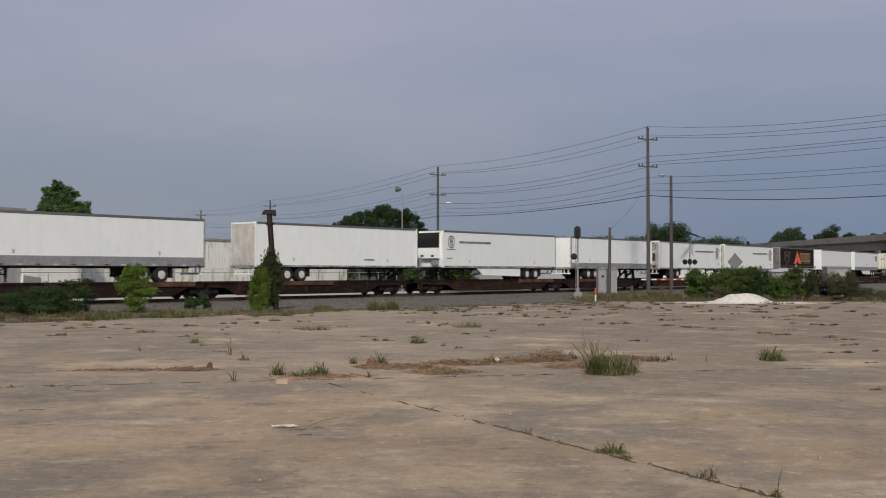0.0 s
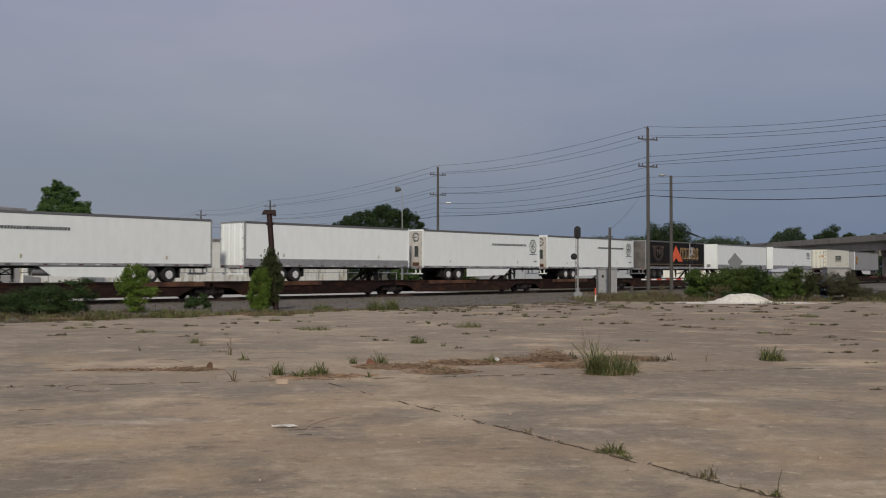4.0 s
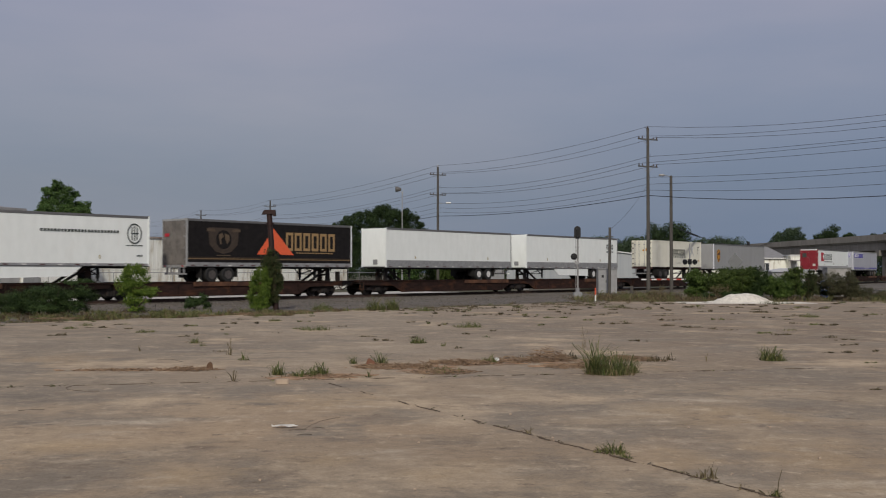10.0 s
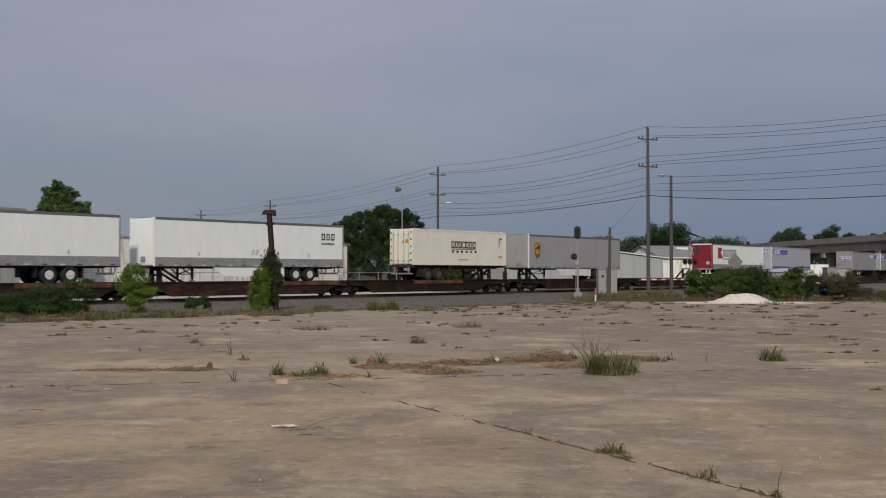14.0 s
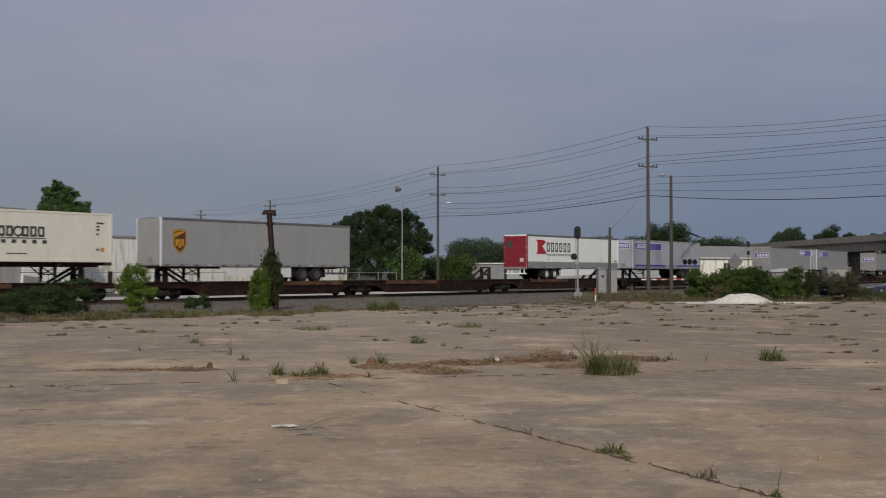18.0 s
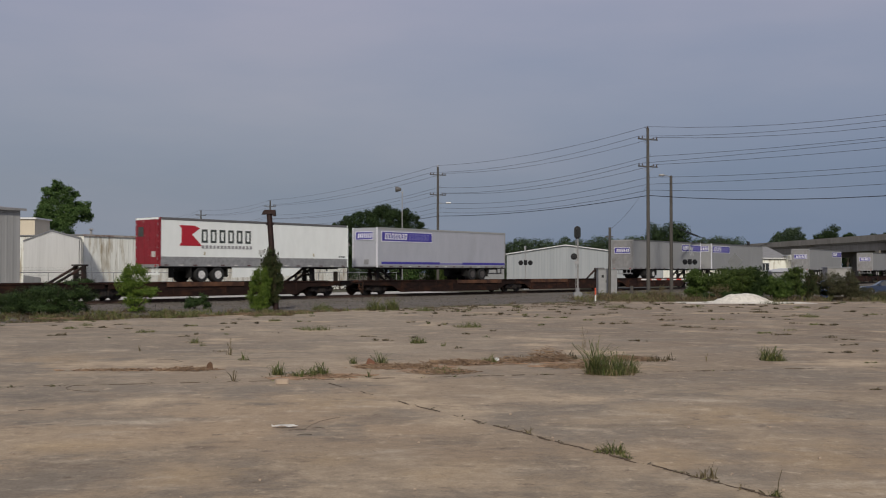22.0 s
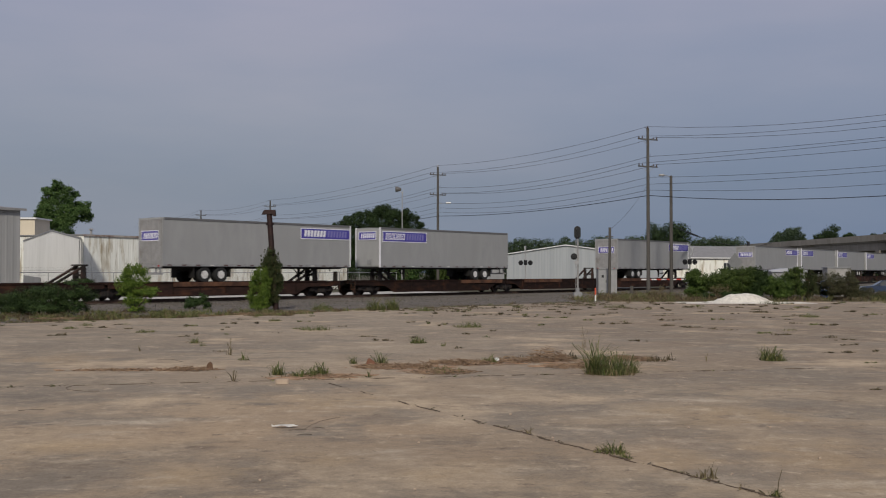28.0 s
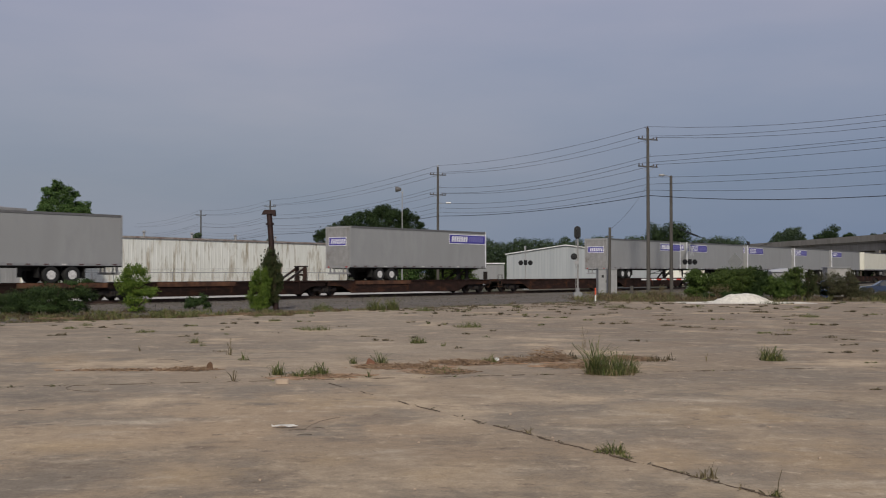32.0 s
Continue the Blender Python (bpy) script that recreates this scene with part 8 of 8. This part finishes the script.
# strip of dead weeds and crumbled dirt across the foreground
def litter(spots, seed, mat, name, label):
    """Flat scatter of broken stalks and crumbs."""
    r = random.Random(seed)
    sh = Shape()
    for x, y, rx, ry, hgt, cnt in spots:
        for _ in range(int(cnt * 2.4)):
            a = r.uniform(0, 6.283)
            q = r.random() ** 0.65
            px, py = x + rx * q * math.cos(a), y + ry * q * math.sin(a)
            L, d = r.uniform(0.04, 0.16), r.uniform(0, 3.14)
            z = r.random() ** 2 * hgt * (1 - q * 0.7)
            sh.tube((px, py, z + 0.004), (px + L * math.cos(d), py + L * math.sin(d), z + r.uniform(0.0, 0.03)), r.uniform(0.002, 0.0075), n=3, caps=False)
    return tagged(part(name, sh, mat), label, "litter", kind="stuff")


litter([(-5.2, 18.3, 1.3, 0.22, 0.03, 120), (-4.45, 18.35, 0.45, 0.28, 0.06, 90), (-0.9, 18.9, 0.7, 0.52, 0.07, 252), (0.3, 19.6, 0.7, 0.45, 0.10, 252), (1.3, 20.0, 0.5, 0.45, 0.12, 156), (2.0, 20.2, 0.45, 0.4, 0.30, 300), (3.6, 20.5, 0.6, 0.38, 0.10, 144), (0.0, 17.9, 0.6, 0.45, 0.06, 132), (2.4, 18.9, 0.6, 0.45, 0.08, 120), (-2.0, 17.2, 0.6, 0.38, 0.04, 96)], 95, STRAW, "dead_weeds", "brown dead weeds and crumbs in the wide joint")
litter([(-9.6, 41.0, 1.0, 0.7, 0.08, 170), (-7.8, 42.6, 1.4, 0.8, 0.08, 240), (-6.2, 44.6, 0.9, 0.8, 0.06, 150), (-13.6, 38.6, 1.6, 0.7, 0.06, 160)], 96, STRAW, "dead_weeds", "reddish dead weeds matted along the lot edge")
bare = Shape()
rb = random.Random(17)
for x, y, rx, ry in ((-5.3, 18.35, 1.5, 0.20), (-4.5, 18.45, 0.6, 0.22), (-0.7, 18.9, 1.1, 0.45), (-0.2, 18.2, 0.7, 0.3), (1.2, 19.6, 1.5, 0.42), (2.2, 19.2, 0.8, 0.4), (3.3, 20.3, 1.1, 0.3), (-2.2, 16.9, 0.8, 0.22), (-1.6, 17.4, 0.5, 0.2)):
    for _ in range(34):
        a, q = rb.uniform(0, 6.283), math.sqrt(rb.random())
        cx, cy, s = x + rx * q * math.cos(a), y + ry * q * math.sin(a) + 0.06 * rx * q * math.cos(a), rb.uniform(0.03, 0.17) * (1.25 - q)
        turn = rb.uniform(0, 6.283)
        ring = [(cx + s * rb.uniform(0.6, 1.4) * 1.7 * math.cos(turn + b), cy + s * rb.uniform(0.5, 1.2) * 0.8 * math.sin(turn + b), 0.0065) for b in [6.283 * k / 9 for k in range(9)]]
        bare.prism(ring, (0, 0, 0.002 + 0.01 * rb.random() ** 2))
tagged(part("bare_dirt", bare, material("reddish_washed_dirt", (0.25, 0.155, 0.095), (0.42, 0.280, 0.180), 5.0, 0.95, 0, 0.01)), "reddish dirt washed over the concrete", "dirt", kind="stuff")
crumbs = Shape()
rc = random.Random(98)
for k in range(240):
    y = 7.5 + 40 * rc.random() ** 1.4
    x = rc.uniform(-0.5, 0.5) * y * 1.0
    if in_lot(x, y, 0.2):
        s = rc.uniform(0.004, 0.013)
        crumbs.box(x - s, x + s, y - s * 0.7, y + s * 0.7, 0.004, 0.006 + s, s * 0.3)
tagged(part("concrete_crumbs", crumbs, CLAY), "small stones and crumbs scattered on the concrete", "stones", kind="stuff")

# litter that can be told apart
pr = random.Random(8)
crumple = Shape()
cells = [[(-0.17 + 0.34 * i / 6 + pr.uniform(-0.02, 0.02), (-0.05 + 0.10 * j / 3) * (1 - 0.5 * abs(i / 3 - 1)) + pr.uniform(-0.012, 0.012), 0.004 + pr.uniform(0, 0.035)) for i in range(7)] for j in range(4)]
crumple.add([p for row in cells for p in row], [(j * 7 + i, j * 7 + i + 1, j * 7 + 8 + i, j * 7 + 7 + i) for j in range(3) for i in range(6)])
tagged(part("paper_scrap", crumple, PAPER, m=pose(-1.73, 11.55, 0.008) @ Matrix.Diagonal((0.8, 0.8, 0.9, 1))), "crumpled white paper scrap on the concrete", "litter")
twig = lambda x, y, a, L: tagged(part("twig", Shape().cable([(x, y, 0.012), (x + L * 0.5 * math.cos(a), y + L * 0.5 * math.sin(a) + 0.02, 0.016), (x + L * math.cos(a), y + L * math.sin(a), 0.012)], 0.0032, 5), BARK), "dry brown twig on the concrete", "twig", "twigs on the concrete")
for x, y, a, L in ((-1.66, 11.3, 0.1, 0.2), (-1.42, 11.45, 0.0, 0.14), (-1.52, 10.95, 0.3, 0.16), (-5.2, 12.9, 0.3, 0.3), (-4.7, 10.6, 0.2, 0.14)):
    twig(x, y, a, L)
tagged(part("brick_piece", Shape().box(-0.10, 0.10, -0.05, 0.05, 0, 0.075, 0.02), CLAY, m=pose(-2.45, 16.05, 0.006, 0, 0, 8)), "pale broken brick lying on the concrete", "brick")
tagged(part("rubble", Shape().lathe([(0, 0.05), (0.03, 0.06), (0.07, 0.04), (0.08, 0.01)], (0, 0, 0), "z", 7), TRIMWHITE, m=pose(1.02, 20.0, 0.005)), "pale lump of rubble among dead weeds", "rubble")
tagged(part("rubble", Shape().add([(-0.10, -0.05, 0), (0.08, -0.07, 0), (0.11, 0.04, 0), (-0.07, 0.06, 0), (-0.07, -0.03, 0.10), (0.05, -0.04, 0.075), (0.07, 0.02, 0.06), (-0.04, 0.03, 0.125)], [(3, 2, 1, 0), (4, 5, 6, 7), (0, 1, 5, 4), (1, 2, 6, 5), (2, 3, 7, 6), (3, 0, 4, 7)]), plain("rust_brown_lump", (0.16, 0.075, 0.045), 0.9), m=pose(-1.32, 19.35, 0.005)), "rust-brown lump of rubble", "rubble")

tagged(part("wood_stub", Shape().prism([(-0.06, -0.03, 0), (0.07, -0.03, 0), (0.06, -0.03, 0.10), (0.02, -0.03, 0.14), (-0.03, -0.03, 0.09)], (0, 0.06, 0)), plain("rotten_brown_wood", (0.13, 0.075, 0.045), 0.95, 0, 0.3), m=pose(-4.10, 18.45, 0.004, 0, 0, 12)), "rotten brown wood stub at the end of the dead weeds", "wood")

# white crushed stone pile
pile = Shape()
nx, ny = 46, 20
rp = random.Random(12)
v = []
for j in range(ny + 1):
    for i in range(nx + 1):
        x, y = (i / nx - 0.5) * 7.4, (j / ny - 0.5) * 3.2
        q = math.hypot((x + 0.1) / 1.72, y / 1.2)
        hgt = 0.66 * min(0.62, max(0.0, 1 - q) * 1.1) + 0.04 * max(0.0, 1 - q) if q < 1 else 0.0
        hgt += 0.05 * max(0, 1 - math.hypot(x / 3.7, y / 1.6)) + (0.09 * noise.noise((x * 2.1, y * 2.1, 3)) + 0.05 * noise.noise((x * 6, y * 6, 1))) * (1 if q < 1.2 else 0.2)
        v.append((x, y, max(0.0, hgt) - (0.02 if i in (0, nx) or j in (0, ny) else 0)))
pile.add(v, [(j * (nx + 1) + i, j * (nx + 1) + i + 1, (j + 1) * (nx + 1) + i + 1, (j + 1) * (nx + 1) + i) for j in range(ny) for i in range(nx)])
tagged(part("gravel_heap", pile, SAND, m=pose(16.9, 59.0, 0.012)), "low heap of white crushed stone on the concrete", "gravel", kind="stuff")

# ---- parked car that rolls up to the crossing ----
def car_shape():
    t = thing("car", "dark blue sedan waiting on the road behind bushes", "car")
    side = [(-2.25, 0.45), (-2.25, 0.78), (-1.95, 0.92), (-1.0, 1.0), (-0.95, 1.0), (1.35, 1.02), (2.2, 0.96), (2.3, 0.75), (2.28, 0.42)]
    part("body", Shape().prism([(x, -0.88, z - 0.2) for x, z in side], (0, 1.76, 0)), CARBLUE, t)
    cabin = [(-1.05, 0.80), (-0.35, 1.22), (0.75, 1.24), (1.5, 0.82)]
    g = part("cabin", Shape().add([(x, -0.80 if z < 1 else -0.62, z) for x, z in cabin] + [(x, 0.80 if z < 1 else 0.62, z) for x, z in cabin], [(0, 1, 2, 3), (7, 6, 5, 4), (0, 4, 5, 1), (1, 5, 6, 2), (2, 6, 7, 3), (3, 7, 4, 0)]), DARKGLASS, t)
    part("roof", Shape().box(-0.40, 0.80, -0.62, 0.62, 1.225, 1.26, 0.05), CARBLUE, g)
    for x in (-0.98, 0.2, 1.42):
        zz = 1.22
        part("pillar", Shape().bar((x, -0.80, 0.82), (x * 0.45 + 0.1, -0.63, zz), 0.05), CARBLUE, g)
    for x in (-1.4, 1.35):
        for y in (-0.80, 0.80):
            w = part("wheel", Shape().tube((x, y - 0.1, 0.31), (x, y + 0.1, 0.31), 0.31, n=16), TYRE, t)
            part("hubcap", Shape().tube((x, y - 0.115 if y < 0 else y + 0.115, 0.31), (x, y, 0.31), 0.18, n=12), CHROME, w)
    for y in (-0.7, 0.45):
        part("headlight", Shape().box(-2.27, -2.2, y, y + 0.25, 0.48, 0.62), WHITEPRINT, t)
    part("mirror", Shape().box(-0.75, -0.6, -1.0, -0.85, 0.82, 0.95), CARBLUE, t)
    part("bumper", Shape().box(-2.32, -2.2, -0.85, 0.85, 0.22, 0.4, 0.04), CARBLUE, t)
    return t


car = car_shape()


# ---- what moves ----
def motions():
    for ob, at, z in RUNNERS:
        walk(ob, [(t, along(at - gone(t), 1.3, z)) for t in range(0, 33, 2)])
    for w, a in WHEELS:
        walk(w, [(k / 15, pose(a, 0, WHEEL_R, 0, -math.degrees(gone(k / 15) / WHEEL_R), 0)) for k in range(0, 481)])
    at = lambda x: pose(x, 92, GROUND + 0.02, 0, 0, -12)
    walk(car, [(0, at(60)), (12, at(54)), (16, at(46.5)), (17, at(42)), (17.6, at(40.2)), (18.4, at(39.5)), (20, at(38.95)), (24, at(38.75)), (32, at(38.75))])


motions()
